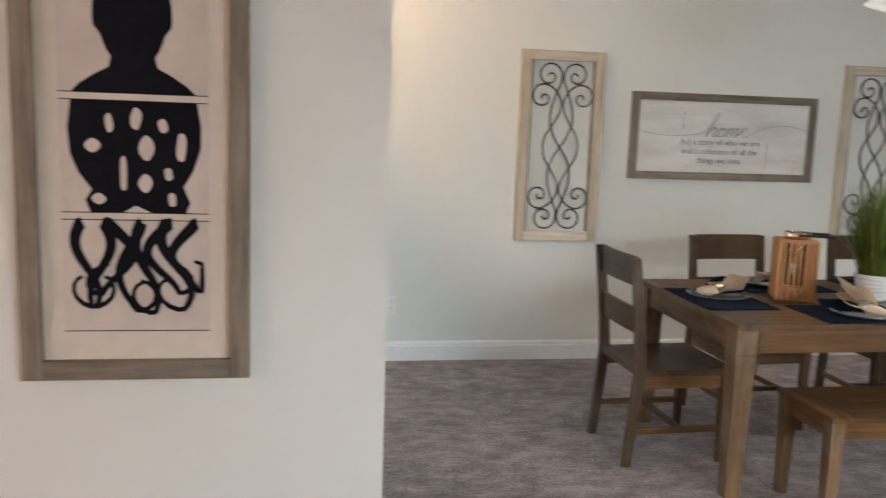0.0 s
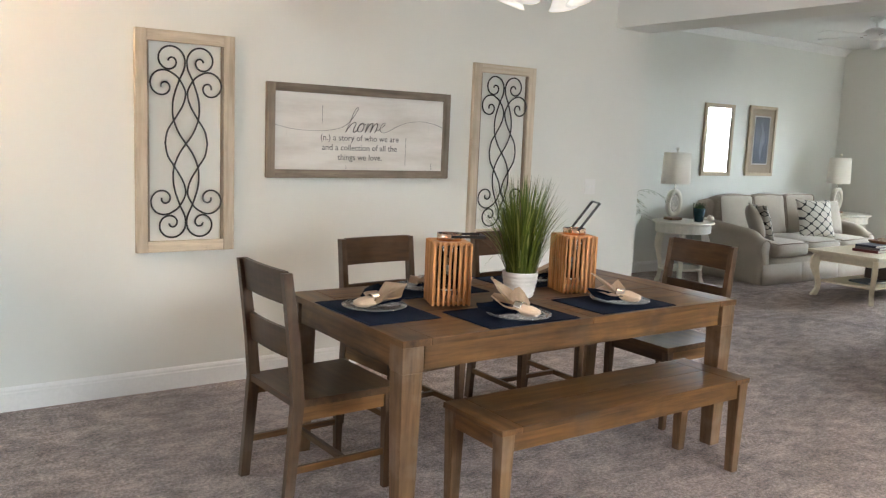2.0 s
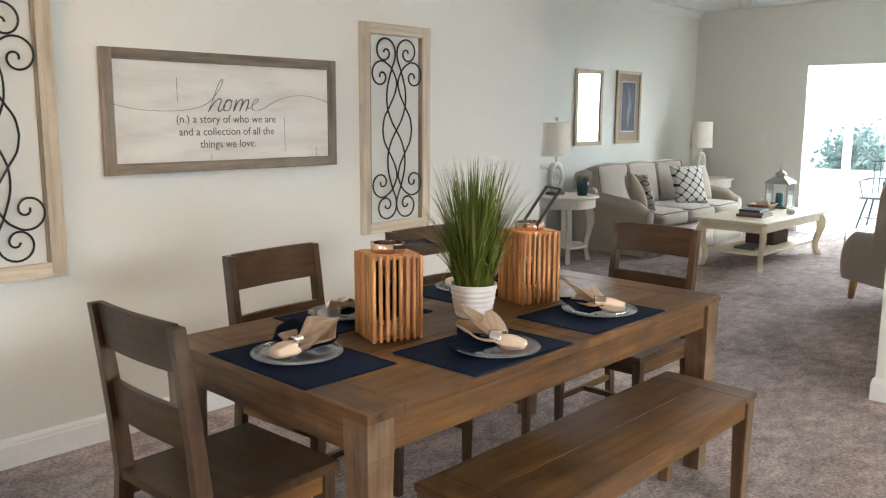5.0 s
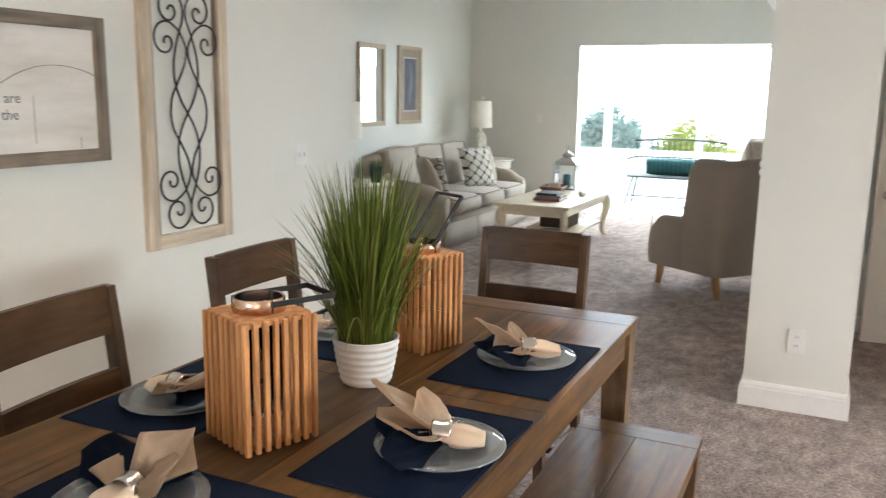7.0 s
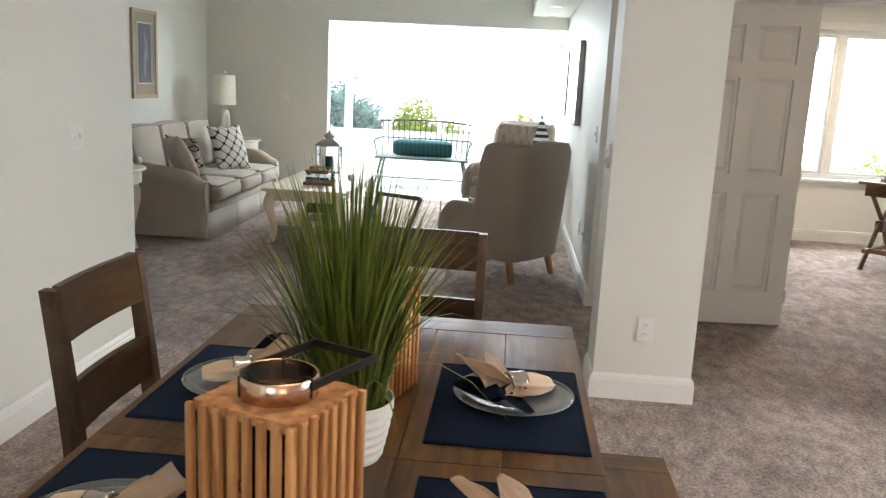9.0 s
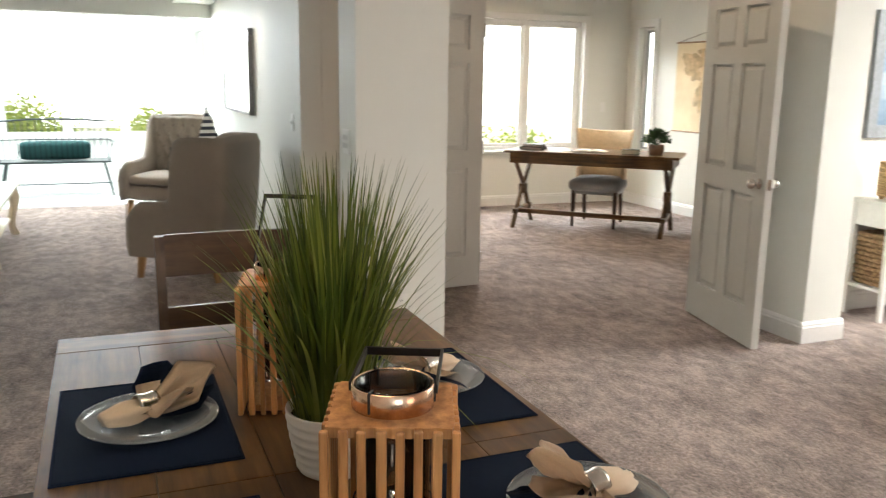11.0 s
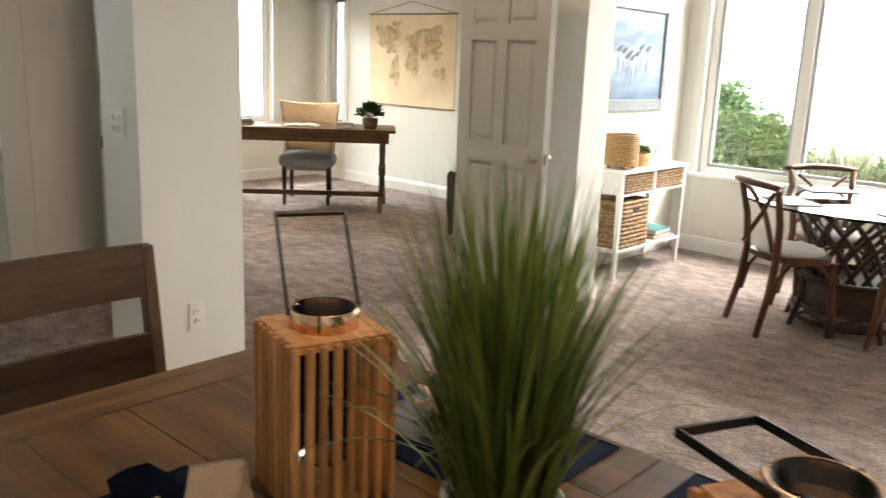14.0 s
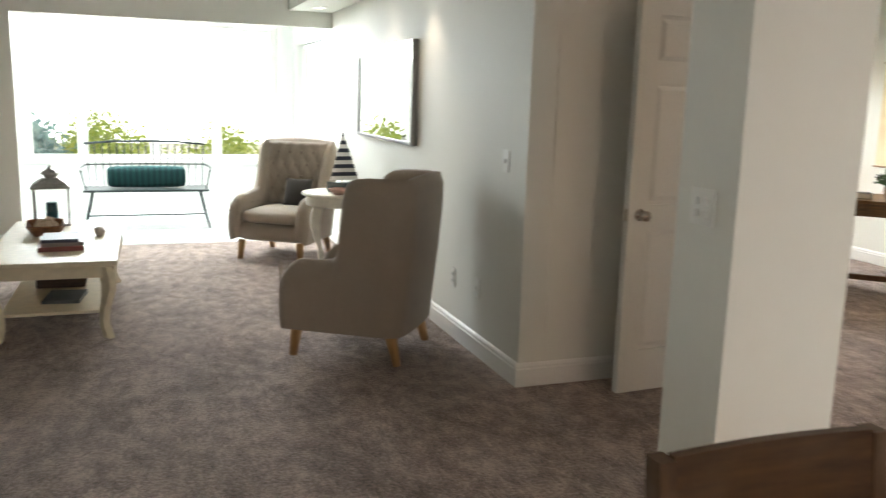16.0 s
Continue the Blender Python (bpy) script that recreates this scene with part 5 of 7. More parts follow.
def wooden_bowl():
    b = thing("dough_bowl", "rectangular dark wooden bowl with woven balls inside", "bowl", (10.82, 8.40, 0.491), 6)
    own = bmesh.new()
    rings = []
    for r, z in ((0.6, 0.0), (0.8, 0.035), (1.0, 0.075), (0.97, 0.08), (0.93, 0.072), (0.72, 0.03), (0.52, 0.014)):
        rings.append([own.verts.new((x * r * 0.19, y * r * 0.12, z)) for x, y in ((-1, -0.75), (-0.85, -1), (0.85, -1), (1, -0.75), (1, 0.75), (0.85, 1), (-0.85, 1), (-1, 0.75))])
    for a, c in zip(rings, rings[1:]):
        for k in range(8):
            own.faces.new((a[k], a[(k + 1) % 8], c[(k + 1) % 8], c[k]))
    own.faces.new(rings[0])
    own.faces.new(rings[-1])
    part("bowl_body", own, wood_material("walnut_bowl", (0.26, 0.12, 0.055), (0.12, 0.05, 0.022), 0, 0.45), b)
    rng = random.Random(3)
    for x, y, r in ((-0.075, 0.0, 0.042), (0.02, 0.03, 0.038), (0.085, -0.02, 0.042), (0.0, -0.05, 0.03)):
        bm = bmesh.new()
        bmesh.ops.create_icosphere(bm, subdivisions=2, radius=r, matrix=Matrix.Translation((x, y, 0.022 + r)))
        for k in range(5):
            ax = Vector((rng.uniform(-1, 1), rng.uniform(-1, 1), rng.uniform(-1, 1))).normalized()
            e = ax.orthogonal().normalized()
            f = ax.cross(e)
            tube([Vector((x, y, 0.022 + r)) + (e * math.cos(q) + f * math.sin(q)) * (r + 0.002) for q in [2 * math.pi * i / 16 for i in range(16)]], 0.003, 5, bm, True)
        part("woven_ball", bm, plain("pale_wicker", (0.62, 0.50, 0.38), 0.8, vary=0.15), b, "pale woven ball")
    part("handle", tube([(0.1 * math.cos(a) - 0.02, 0.0, 0.07 + 0.06 * math.sin(a)) for a in [math.pi * i / 14 for i in range(15)]], 0.004, 6), plain("pale_wicker_handle", (0.5, 0.4, 0.3), 0.8), b)
    return b


wooden_bowl()


def metal_lantern():
    l = thing("metal_lantern", "tall pewter lantern with glass panes and teal candle", "lantern", (11.28, 8.40, 0.491), 4)
    PEWTER = plain("pewter", (0.40, 0.385, 0.355), 0.38, 0.8, vary=0.1)
    w, h = 0.115, 0.27
    part("base", box(-w - 0.012, w + 0.012, -w - 0.012, w + 0.012, 0, 0.018, 0.003), PEWTER, l)
    for sx in (-1, 1):
        for sy in (-1, 1):
            part("post", box(sx * w - 0.008, sx * w + 0.008, sy * w - 0.008, sy * w + 0.008, 0.0182, h, 0.002), PEWTER, l)
    for k in range(4):
        part("pane", turned(box(-w + 0.009, w - 0.009, -w - 0.0015, -w + 0.0015, 0.02, h - 0.004), Matrix.Rotation(radians(90 * k), 4, "Z")), GLASS, l)
    own = bmesh.new()
    rings = []
    for r, z in ((w + 0.016, h), (w + 0.018, h + 0.012), (w * 0.9, h + 0.04), (w * 0.55, h + 0.066), (w * 0.5, h + 0.075), (0.0, h + 0.076)):
        if r:
            rings.append([own.verts.new((x * r, y * r, z)) for x, y in ((-1, -1), (1, -1), (1, 1), (-1, 1))])
    for a, b in zip(rings, rings[1:]):
        for q in range(4):
            own.faces.new((a[q], a[(q + 1) % 4], b[(q + 1) % 4], b[q]))
    own.faces.new(rings[0])
    own.faces.new(rings[-1])
    part("roof", own, PEWTER, l)
    part("vent_cap", lathe([(0.045, h + 0.0752), (0.05, h + 0.09), (0.065, h + 0.10), (0.045, h + 0.125), (0.018, h + 0.14), (0.012, h + 0.15), (0.017, h + 0.158), (0.0, h + 0.166)], 20), PEWTER, l, "", True)
    part("ring_handle", tube([(0.026 * math.cos(a), 0, h + 0.188 + 0.026 * math.sin(a)) for a in [2 * math.pi * i / 20 for i in range(20)]], 0.003, 6, closed=True), PEWTER, l)
    part("candle", lathe([(0.0, 0.0185), (0.04, 0.0185), (0.041, 0.022), (0.041, 0.16), (0.036, 0.164), (0.0, 0.158)], 24), plain("teal_wax", (0.02, 0.17, 0.20), 0.5), l, "teal pillar candle", True)
    return l


metal_lantern()


def shell(at, turn, label):
    s = thing("sea_shell", label, "shell", at, turn)
    bm = bmesh.new()
    rows = []
    for i in range(22):
        a = i / 21
        ang = a * 2.2 * 2 * math.pi
        r = 0.006 + 0.032 * a
        c = Vector((0.05 - 0.10 * a, 0.6 * r * math.cos(ang), 0.036 + 0.35 * r * math.sin(ang)))
        rows.append((c, 0.008 + 0.024 * a))
    tube([c for c, r in rows], [r for c, r in rows], 10, bm)
    part("shell_body", bm, plain("shell_surface", (0.66, 0.58, 0.48), 0.4, vary=0.15, scale=30), s, "", True)
    return s


shell((10.72, 8.06, 0.487), 30, "small pale sea shell on the coffee table")
tray = thing("basket_tray", "dark woven tray on the coffee table's lower shelf", "tray", (10.75, 8.3, 0.166))
part("tray_body", soft(box(-0.2, 0.2, -0.15, 0.15, 0, 0.14), 0.01), plain("dark_wicker", (0.07, 0.045, 0.03), 0.8, vary=0.25, scale=60, relief=0.5), tray)
book((10.25, 8.25, 0.166), -6, (0.30, 0.22, 0.02), (0.10, 0.12, 0.13), "dark magazine lying on the lower shelf")


def end_table(at, label):
    t = thing("end_table", label, "side table", at)
    part("tabletop", lathe([(0.0, 0.655), (0.34, 0.655), (0.36, 0.662), (0.365, 0.672), (0.36, 0.682), (0.0, 0.682)], 40, squash=(1, 0.86)), CREAMWHITE, t, "", False)
    part("apron", lathe([(0.0, 0.56), (0.315, 0.56), (0.325, 0.565), (0.325, 0.654), (0.0, 0.654)], 40, squash=(1, 0.86)), CREAMWHITE, t)
    for k in range(4):
        a = radians(45 + 90 * k)
        part("leg", turned(curved_leg(0.562, 0.055, 0.03), Matrix.Translation((0.25 * math.cos(a), 0.215 * math.sin(a), 0)) @ Matrix.Rotation(a, 4, "Z")), CREAMWHITE, t)
    part("lower_shelf", lathe([(0.0, 0.15), (0.25, 0.15), (0.255, 0.16), (0.25, 0.17), (0.0, 0.17)], 32, squash=(1, 0.86)), CREAMWHITE, t)
    return t


CREAMWHITE = plain("antique_white_paint", (0.74, 0.70, 0.60), 0.45, vary=0.06, scale=20, relief=0.08)
end_table((9.06, 9.72, 0), "round antique white side table beside the sofa")
end_table((12.52, 9.84, 0), "round antique white side table in the corner")


def table_lamp(at, label):
    l = thing("table_lamp", label, "lamp", at, 0, "matching table lamps")
    part("foot", box(-0.085, 0.085, -0.06, 0.06, 0, 0.03, 0.005), wood_material("lamp_foot_wood", (0.3, 0.17, 0.09), (0.16, 0.08, 0.04), 0), l)
    bm = bmesh.new()
    n = 36
    prof = [(1.0, -0.03), (1.0, 0.03), (0.72, 0.02), (0.62, 0.0), (0.72, -0.02)]
    loops = []
    for i in range(n):
        a = 2 * math.pi * i / n
        loops.append([bm.verts.new((0.105 * r * math.cos(a), y, 0.185 + 0.155 * r * math.sin(a))) for r, y in prof])
    for i in range(n):
        a, b = loops[i], loops[(i + 1) % n]
        for k in range(len(prof)):
            bm.faces.new((a[k], a[(k + 1) % 5], b[(k + 1) % 5], b[k]))
    part("oval_body", bm, CREAMWHITE, l, "carved cream oval lamp body", True)
    part("coral_inset", turned(lathe([(0.0, -0.012), (0.064, -0.012), (0.064, 0.012), (0.0, 0.012)], 28, squash=(1, 1.45)), Matrix.Translation((0, 0, 0.185)) @ Matrix.Rotation(radians(90), 4, "X")), plain("coral_relief", (0.66, 0.60, 0.50), 0.7, vary=0.3, scale=45, relief=0.8), l, "carved coral inset")
    part("neck", tube([(0, 0, 0.335), (0, 0, 0.42)], 0.012, 10), STEEL, l)
    prof = [(0.198, 0.40), (0.200, 0.405), (0.182, 0.735), (0.180, 0.74), (0.177, 0.737), (0.194, 0.41), (0.196, 0.402)]
    part("shade", lathe(prof, 40, squash=(1, 0.62)), SHADECLOTH, l, "off-white fabric drum shade", True)
    part("shade_top", lathe([(0.0, 0.728), (0.165, 0.728), (0.176, 0.733)], 32, squash=(1, 0.62)), SHADECLOTH, l)
    # weak fill added inside the unlit lamp to lift its shade
    bulb = new("table_lamp_bulb", bpy.data.lights.new("table_lamp_bulb", "POINT"))
    bulb.data.energy, bulb.data.color, bulb.data.shadow_soft_size = 0.45, (1.0, 0.97, 0.92), 0.04
    bulb.matrix_world = pose(at[0], at[1], at[2] + 0.57)
    part("finial", lathe([(0.0, 0.74), (0.008, 0.74), (0.006, 0.755), (0.018, 0.768), (0.02, 0.782), (0.011, 0.796), (0.0, 0.798)], 16), CREAMWHITE, l, "", True)
    return l


table_lamp((9.02, 9.84, 0.683), "table lamp with cream carved base and linen shade")
table_lamp((12.42, 9.92, 0.683), "table lamp with cream carved base and linen shade")
pot = thing("teal_planter", "small dark teal pot with green succulent", "plant", (9.16, 9.60, 0.683))
part("pot", lathe([(0.0, 0.0), (0.05, 0.0), (0.066, 0.1), (0.068, 0.15), (0.062, 0.15), (0.058, 0.13), (0.0, 0.13)], 24), plain("teal_glaze", (0.012, 0.05, 0.065), 0.25, vary=0.1), pot, "", True)
bm = bmesh.new()
rng = random.Random(8)
for k in range(60):
    a, r, h = rng.uniform(0, 6.28), 0.055 * math.sqrt(rng.random()), rng.uniform(0.03, 0.09)
    tube([(r * math.cos(a), r * math.sin(a), 0.125), (1.35 * r * math.cos(a), 1.35 * r * math.sin(a), 0.13 + h)], [0.006, 0.001], 5, bm)
part("leaves", bm, plain("dark_leaf", (0.04, 0.10, 0.03), 0.5, vary=0.25), pot)
shell((9.30, 9.56, 0.690), 60, "large white conch shell on the side table")


def floor_palm(at):
    """A tall plant of thin arching fronds with sparse narrow leaflets."""
    p = thing("floor_palm", "pale floor palm with thin arching fronds in a basket", "plant", at)
    part("basket", lathe([(0.0, 0.0), (0.13, 0.0), (0.16, 0.12), (0.165, 0.26), (0.15, 0.28), (0.14, 0.25), (0.0, 0.24)], 24), plain("palm_basket", (0.36, 0.25, 0.14), 0.8, vary=0.2, scale=60, relief=0.5), p, "woven basket pot", True)
    green = plain("pale_frond", (0.30, 0.33, 0.20), 0.6, vary=0.2, scale=20)
    straw = plain("yellowed_frond", (0.45, 0.36, 0.14), 0.6, vary=0.15, scale=20)
    rng = random.Random(31)
    for k in range(15):
        a = 2 * math.pi * k / 15 + rng.uniform(-0.2, 0.2)
        reach, top = rng.uniform(0.40, 0.72), rng.uniform(0.80, 1.15)
        c, q = math.cos(a), math.sin(a)
        line = []
        for j in range(15):
            u = j / 14
            line.append(Vector((c * reach * u ** 1.3, q * reach * u ** 1.3, 0.22 + top * (math.sin(u * 2.05) / 1.0) * 0.86)))
        bm = tube([tuple(v) for v in line], [0.005 * (1 - 0.75 * j / 14) for j in range(15)], 5)
        side_v = Vector((-q, c, 0))
        for j in range(5, 15):
            for sgn in (-1, 1):
                b0 = line[j]
                tip = b0 + side_v * sgn * rng.uniform(0.07, 0.12) + Vector((c * 0.07, q * 0.07, -0.03 - 0.04 * rng.random()))
                wide = Vector((c, q, 0.2)).normalized() * 0.004
                mid = b0.lerp(tip, 0.45)
                vs = [bm.verts.new(b0), bm.verts.new(mid + wide), bm.verts.new(tip), bm.verts.new(mid - wide)]
                bm.faces.new(vs)
        part("frond", bm, straw if k % 5 == 0 else green, p)
    return p


floor_palm((7.62, 9.62, 0.0))


def framed(name, label, category, x0, x1, z0, z1, y, f, framemat, kind):
    """A picture or mirror on the wall whose face is at y, room towards -y."""
    p = thing(name, label, category, ((x0 + x1) / 2, y, z0))
    W, Hh = (x1 - x0) / 2, z1 - z0
    bm = bmesh.new()
    for s in (-1, 1):
        box(s * W - (f if s > 0 else 0), s * W + (f if s < 0 else 0), -0.03, -0.002, 0, Hh, 0.003, bm=bm)
    box(-W + f, W - f, -0.03, -0.002, 0, f, 0.003, bm=bm)
    box(-W + f, W - f, -0.03, -0.002, Hh - f, Hh, 0.003, bm=bm)
    part("frame", bm, framemat, p)
    return p, W, Hh


GOLDWOOD = wood_material("pale_gold_wood", (0.55, 0.45, 0.31), (0.36, 0.28, 0.18), 2, 0.5, knots=0.3)
MIRROR, mnt, mb = mat_new("mirror_glass")
mb.inputs["Metallic"].default_value, mb.inputs["Roughness"].default_value = 1.0, 0.02
mb.inputs["Base Color"].default_value = (0.9, 0.92, 0.91, 1)
p, W, Hh = framed("wall_mirror", "small mirror in a pale gold wooden frame", "mirror", 10.08, 10.65, 1.145, 2.03, 10.371, 0.05, GOLDWOOD, "mirror")
part("mirror_glass", box(-W + 0.05, W - 0.05, -0.016, -0.008, 0.05, Hh - 0.05), MIRROR, p)
p, W, Hh = framed("bird_print", "dark blue heron print with tan mat, pale frame", "picture", 10.965, 11.54, 1.15, 2.045, 10.371, 0.04, GOLDWOOD, "picture")
part("mat_board", box(-W + 0.04, W - 0.04, -0.012, -0.006, 0.04, Hh - 0.04), plain("tan_mat_board", (0.42, 0.32, 0.21), 0.8, vary=0.04), p)
part("print_border", box(-0.165, 0.165, -0.0150, -0.0122, 0.145, Hh - 0.125), TRIM, p)
m, nt, b = mat_new("blue_print")
c = ramp(nt, noise_node(nt, coords(nt, (3, 3, 1.4)), 2.0, 4), [(0.3, (0.012, 0.017, 0.045)), (0.7, (0.05, 0.065, 0.13))])
nt.links.new(c, b.inputs["Base Color"])
part("print", box(-0.152, 0.152, -0.0175, -0.0152, 0.16, Hh - 0.14), m, p)
part("heron_shape", tube([(0.0, -0.019, 0.20), (-0.01, -0.019, 0.34), (0.025, -0.019, 0.45), (0.03, -0.019, 0.55), (0.0, -0.019, 0.62), (-0.02, -0.019, 0.66), (0.03, -0.019, 0.69)], [0.006, 0.03, 0.045, 0.028, 0.016, 0.022, 0.004], 8, flat=0.04), plain("pale_blue_ink", (0.30, 0.33, 0.40), 0.7, vary=0.2, scale=20), p)
part("print_glass", box(-W + 0.042, W - 0.042, -0.0245, -0.022, 0.042, Hh - 0.042), GLASS, p)
bpy.data.objects[p.children[-1].name].visible_shadow = False


def wing_chair(name_label, at, turn, tufted):
    """Seat centre at the origin, facing local +y."""
    c = thing("wing_armchair", name_label, "armchair", at, turn, "pair of wing armchairs")
    own = bmesh.new()

    # the shell: arms and back in one sweep round the seat, seen from above
    path = []
    half = [0.0, 0.08, 0.16, 0.24, 0.31, 0.36, 0.41, 0.46, 0.51, 0.56, 0.60, 0.64, 0.68, 0.70, 0.715, 0.726, 0.735, 0.744, 0.755, 0.77, 0.80, 0.84, 0.88, 0.92, 0.95, 0.975, 1.0]
    marks = [-q for q in half[:0:-1]] + half
    N = len(marks) - 1
    for i, s in enumerate(marks):
        q = abs(s)
        if q < 0.36:
            x, y = s / 0.36 * 0.27, -0.36 - 0.015 * (1 - (s / 0.36) ** 2)
            h = 1.07 - 0.015 * (q / 0.36) ** 2
        elif q < 0.56:
            a = (q - 0.36) / 0.20 * math.pi / 2
            x, y = math.copysign(0.27 + 0.085 * math.sin(a), s), -0.36 + 0.12 * (1 - math.cos(a))
            h = 1.055 - 0.005 * (q - 0.36) / 0.20
        else:
            a = (q - 0.56) / 0.44
            x, y = math.copysign(0.355 + 0.012 * a, s), -0.24 + 0.59 * a
            wing = 1.0 / (1 + math.exp((a - (0.15 if tufted else 0.40)) / (0.03 if tufted else 0.013)))
            h = (0.60 - 0.02 * math.sin((a - 0.4) * 5) - 0.13 * max(0.0, (a - 0.78) / 0.22) ** 2) * (1 - wing) + (1.055 - 0.06 * max(0.0, (a - 0.2) / 0.2) ** 2) * wing
        path.append((x, y, h))
    outer, inner = [], []
    for i, (x, y, h) in enumerate(path):
        a = Vector(path[max(0, i - 1)][:2])
        b = Vector(path[min(N, i + 1)][:2])
        d = (b - a).normalized()
        nrm = Vector((d.y, -d.x))
        t = 0.085
        rows_o = []
        for k, (f, off, ins) in enumerate(((0.0, 0.0, 0), (0.25, 0.022, 0), (0.5, 0.026, 0), (0.75, 0.020, 0), (0.93, 0.008, 0), (1.0, -0.022, 0))):
            z = 0.17 + (h - 0.17) * f
            back = -0.10 * max(0, (z - 0.4)) ** 1.0 * (1 if y < -0.2 else max(0, 1 - (y + 0.2) / 0.2))
            flare = 1 + 0.16 * max(0, z - 0.62) * (1 if y < -0.1 else max(0, 1 - (y + 0.1) / 0.15))
            rows_o.append(Vector(((x + nrm.x * off) * flare, y + nrm.y * off + back, z)))
        rows_i = []
        for f, off in ((0.99, -0.062), (0.93, -0.085), (0.6, -0.10), (0.3, -0.10), (0.0, -0.09)):
            z = 0.22 + (h - 0.22) * f
            back = -0.10 * max(0, (z - 0.4)) * (1 if y < -0.2 else max(0, 1 - (y + 0.2) / 0.2))
            flare = 1 + 0.16 * max(0, z - 0.62) * (1 if y < -0.1 else max(0, 1 - (y + 0.1) / 0.15))
            rows_i.append(Vector(((x + nrm.x * off) * flare, y + nrm.y * off + back, z)))
        outer.append([own.verts.new(p) for p in rows_o + rows_i])
    for a, b in zip(outer, outer[1:]):
        for k in range(len(a) - 1):
            own.faces.new((a[k], a[k + 1], b[k + 1], b[k]))
    own.faces.new(outer[0])
    own.faces.new(outer[-1])
    part("shell", own, TAUPE, c, "", True)
    part("seat_base", cushion(-0.345, 0.345, -0.36, 0.345, 0.17, 0.35, 0.006, 6), TAUPE, c, "", True)
    part("seat_cushion", cushion(-0.27, 0.27, -0.27, 0.345, 0.335, 0.45, 0.02, 8), TAUPE, c, "", True)
    for sx in (-1, 1):
        part("front_panel_piping", tube([(sx * 0.36, 0.352, 0.2), (sx * 0.365, 0.355, 0.4), (sx * 0.36, 0.35, 0.56)], 0.005, 6), TAUPE, c)
    for sx in (-1, 1):
        for sy, lean in ((1, 0.02), (-1, -0.045)):
            part("leg", tube([(sx * 0.285, sy * 0.285, 0.175), (sx * 0.295, sy * 0.285 + lean, 0.0)], [0.036, 0.024], 10), LEGWOOD, c, "tapered honey wood leg", True)
    if tufted:
        for r in range(4):
            z = 0.60 + r * 0.115
            for k in range(4 if r % 2 else 5):
                x = (k - (1.5 if r % 2 else 2)) * 0.115
                y = -0.36 + 0.158 - 0.10 * max(0, z - 0.4)
                part("tuft_button", turned(lathe([(0.0, 0.0), (0.016, 0.002), (0.014, 0.010), (0.0, 0.014)], 10), Matrix.Translation((x, y, z)) @ Matrix.Rotation(radians(-90), 4, "X")), TAUPE_D, c)
        pad = bmesh.new()
        rows = []
        for i in range(37):
            x = -0.285 + 0.57 * i / 36
            row = []
            for j in range(37):
                z = 0.44 + 0.60 * j / 36
                u, w = x / 0.115 + (z - 0.60) / 0.23, x / 0.115 - (z - 0.60) / 0.23
                puff = 0.030 + 0.034 * (abs(math.sin(math.pi * u)) * abs(math.sin(math.pi * w))) ** 0.38
                rim = 0.03 if i in (0, 36) or j in (0, 36) else 0.0
                row.append(pad.verts.new((x * (1 + 0.12 * max(0, z - 0.62)), -0.36 + 0.125 - 0.10 * max(0, z - 0.4) + puff - rim * 2, z)))
            rows.append(row)
        for p, q in zip(rows, rows[1:]):
            for j in range(36):
                pad.faces.new((p[j], q[j], q[j + 1], p[j + 1]))
        part("tufted_back", pad, TAUPE, c, "diamond-tufted back pad", True)
        for sx in (-1, 1):
            for y, z in ((0.0, 0.50), (0.12, 0.50), (0.06, 0.43), (0.2, 0.44)):
                part("tuft_button", turned(lathe([(0.0, 0.0), (0.011, 0.002), (0.0, 0.009)], 10), Matrix.Translation((sx * 0.268, y, z)) @ Matrix.Rotation(radians(-90 * sx), 4, "Y")), TAUPE_D, c)
    return c


TAUPE_D = fabric("taupe_tweed_tufts", (0.27, 0.215, 0.17), 420, 0.10)
wing_chair("taupe wing armchair with honey wood legs", (9.295, 6.56, 0), -35, False).scale = (0.93, 1.0, 1.0)
wing_chair("taupe wing armchair with a button-tufted back", (12.25, 6.54, 0), 145 - 90, True)
pillow("throw_pillow", "small dark and tan throw pillow on the armchair", fabric("dark_patch_cloth", (0.06, 0.055, 0.05), 300, 0.2), (12.24, 6.44, 0.455), 145 + 90, -20, 0.27, 0.10)


# side table between the chairs, with the sailboat
rt = thing("round_side_table", "round cream side table with curved legs", "side table", (11.26, 6.25, 0))
part("tabletop", lathe([(0.0, 0.68), (0.29, 0.68), (0.305, 0.69), (0.30, 0.705), (0.0, 0.705)], 36), CREAMWHITE, rt)
part("apron", lathe([(0.0, 0.60), (0.262, 0.60), (0.268, 0.605), (0.268, 0.679), (0.0, 0.679)], 36), CREAMWHITE, rt)
for k in range(3):
    a = radians(90 + 120 * k)
    part("leg", turned(curved_leg(0.602, 0.07, 0.03), Matrix.Translation((0.17 * math.cos(a), 0.17 * math.sin(a), 0)) @ Matrix.Rotation(a, 4, "Z")), CREAMWHITE, rt)
boat = thing("toy_sailboat", "model sailboat with navy and white striped sail", "sailboat", (11.24, 6.22, 0.706), 100)
own = bmesh.new()
rings = []
for k in range(11):
    s = -1 + 2 * k / 10
    w = 0.05 * max(0.02, 1 - s * s) ** 0.6
    rings.append([own.verts.new(p) for p in ((0.14 * s, -w, 0.075 + 0.018 * s * s), (0.14 * s, -w * 0.7, 0.025), (0.13 * s, 0, 0.002), (0.14 * s, w * 0.7, 0.025), (0.14 * s, w, 0.075 + 0.018 * s * s))])
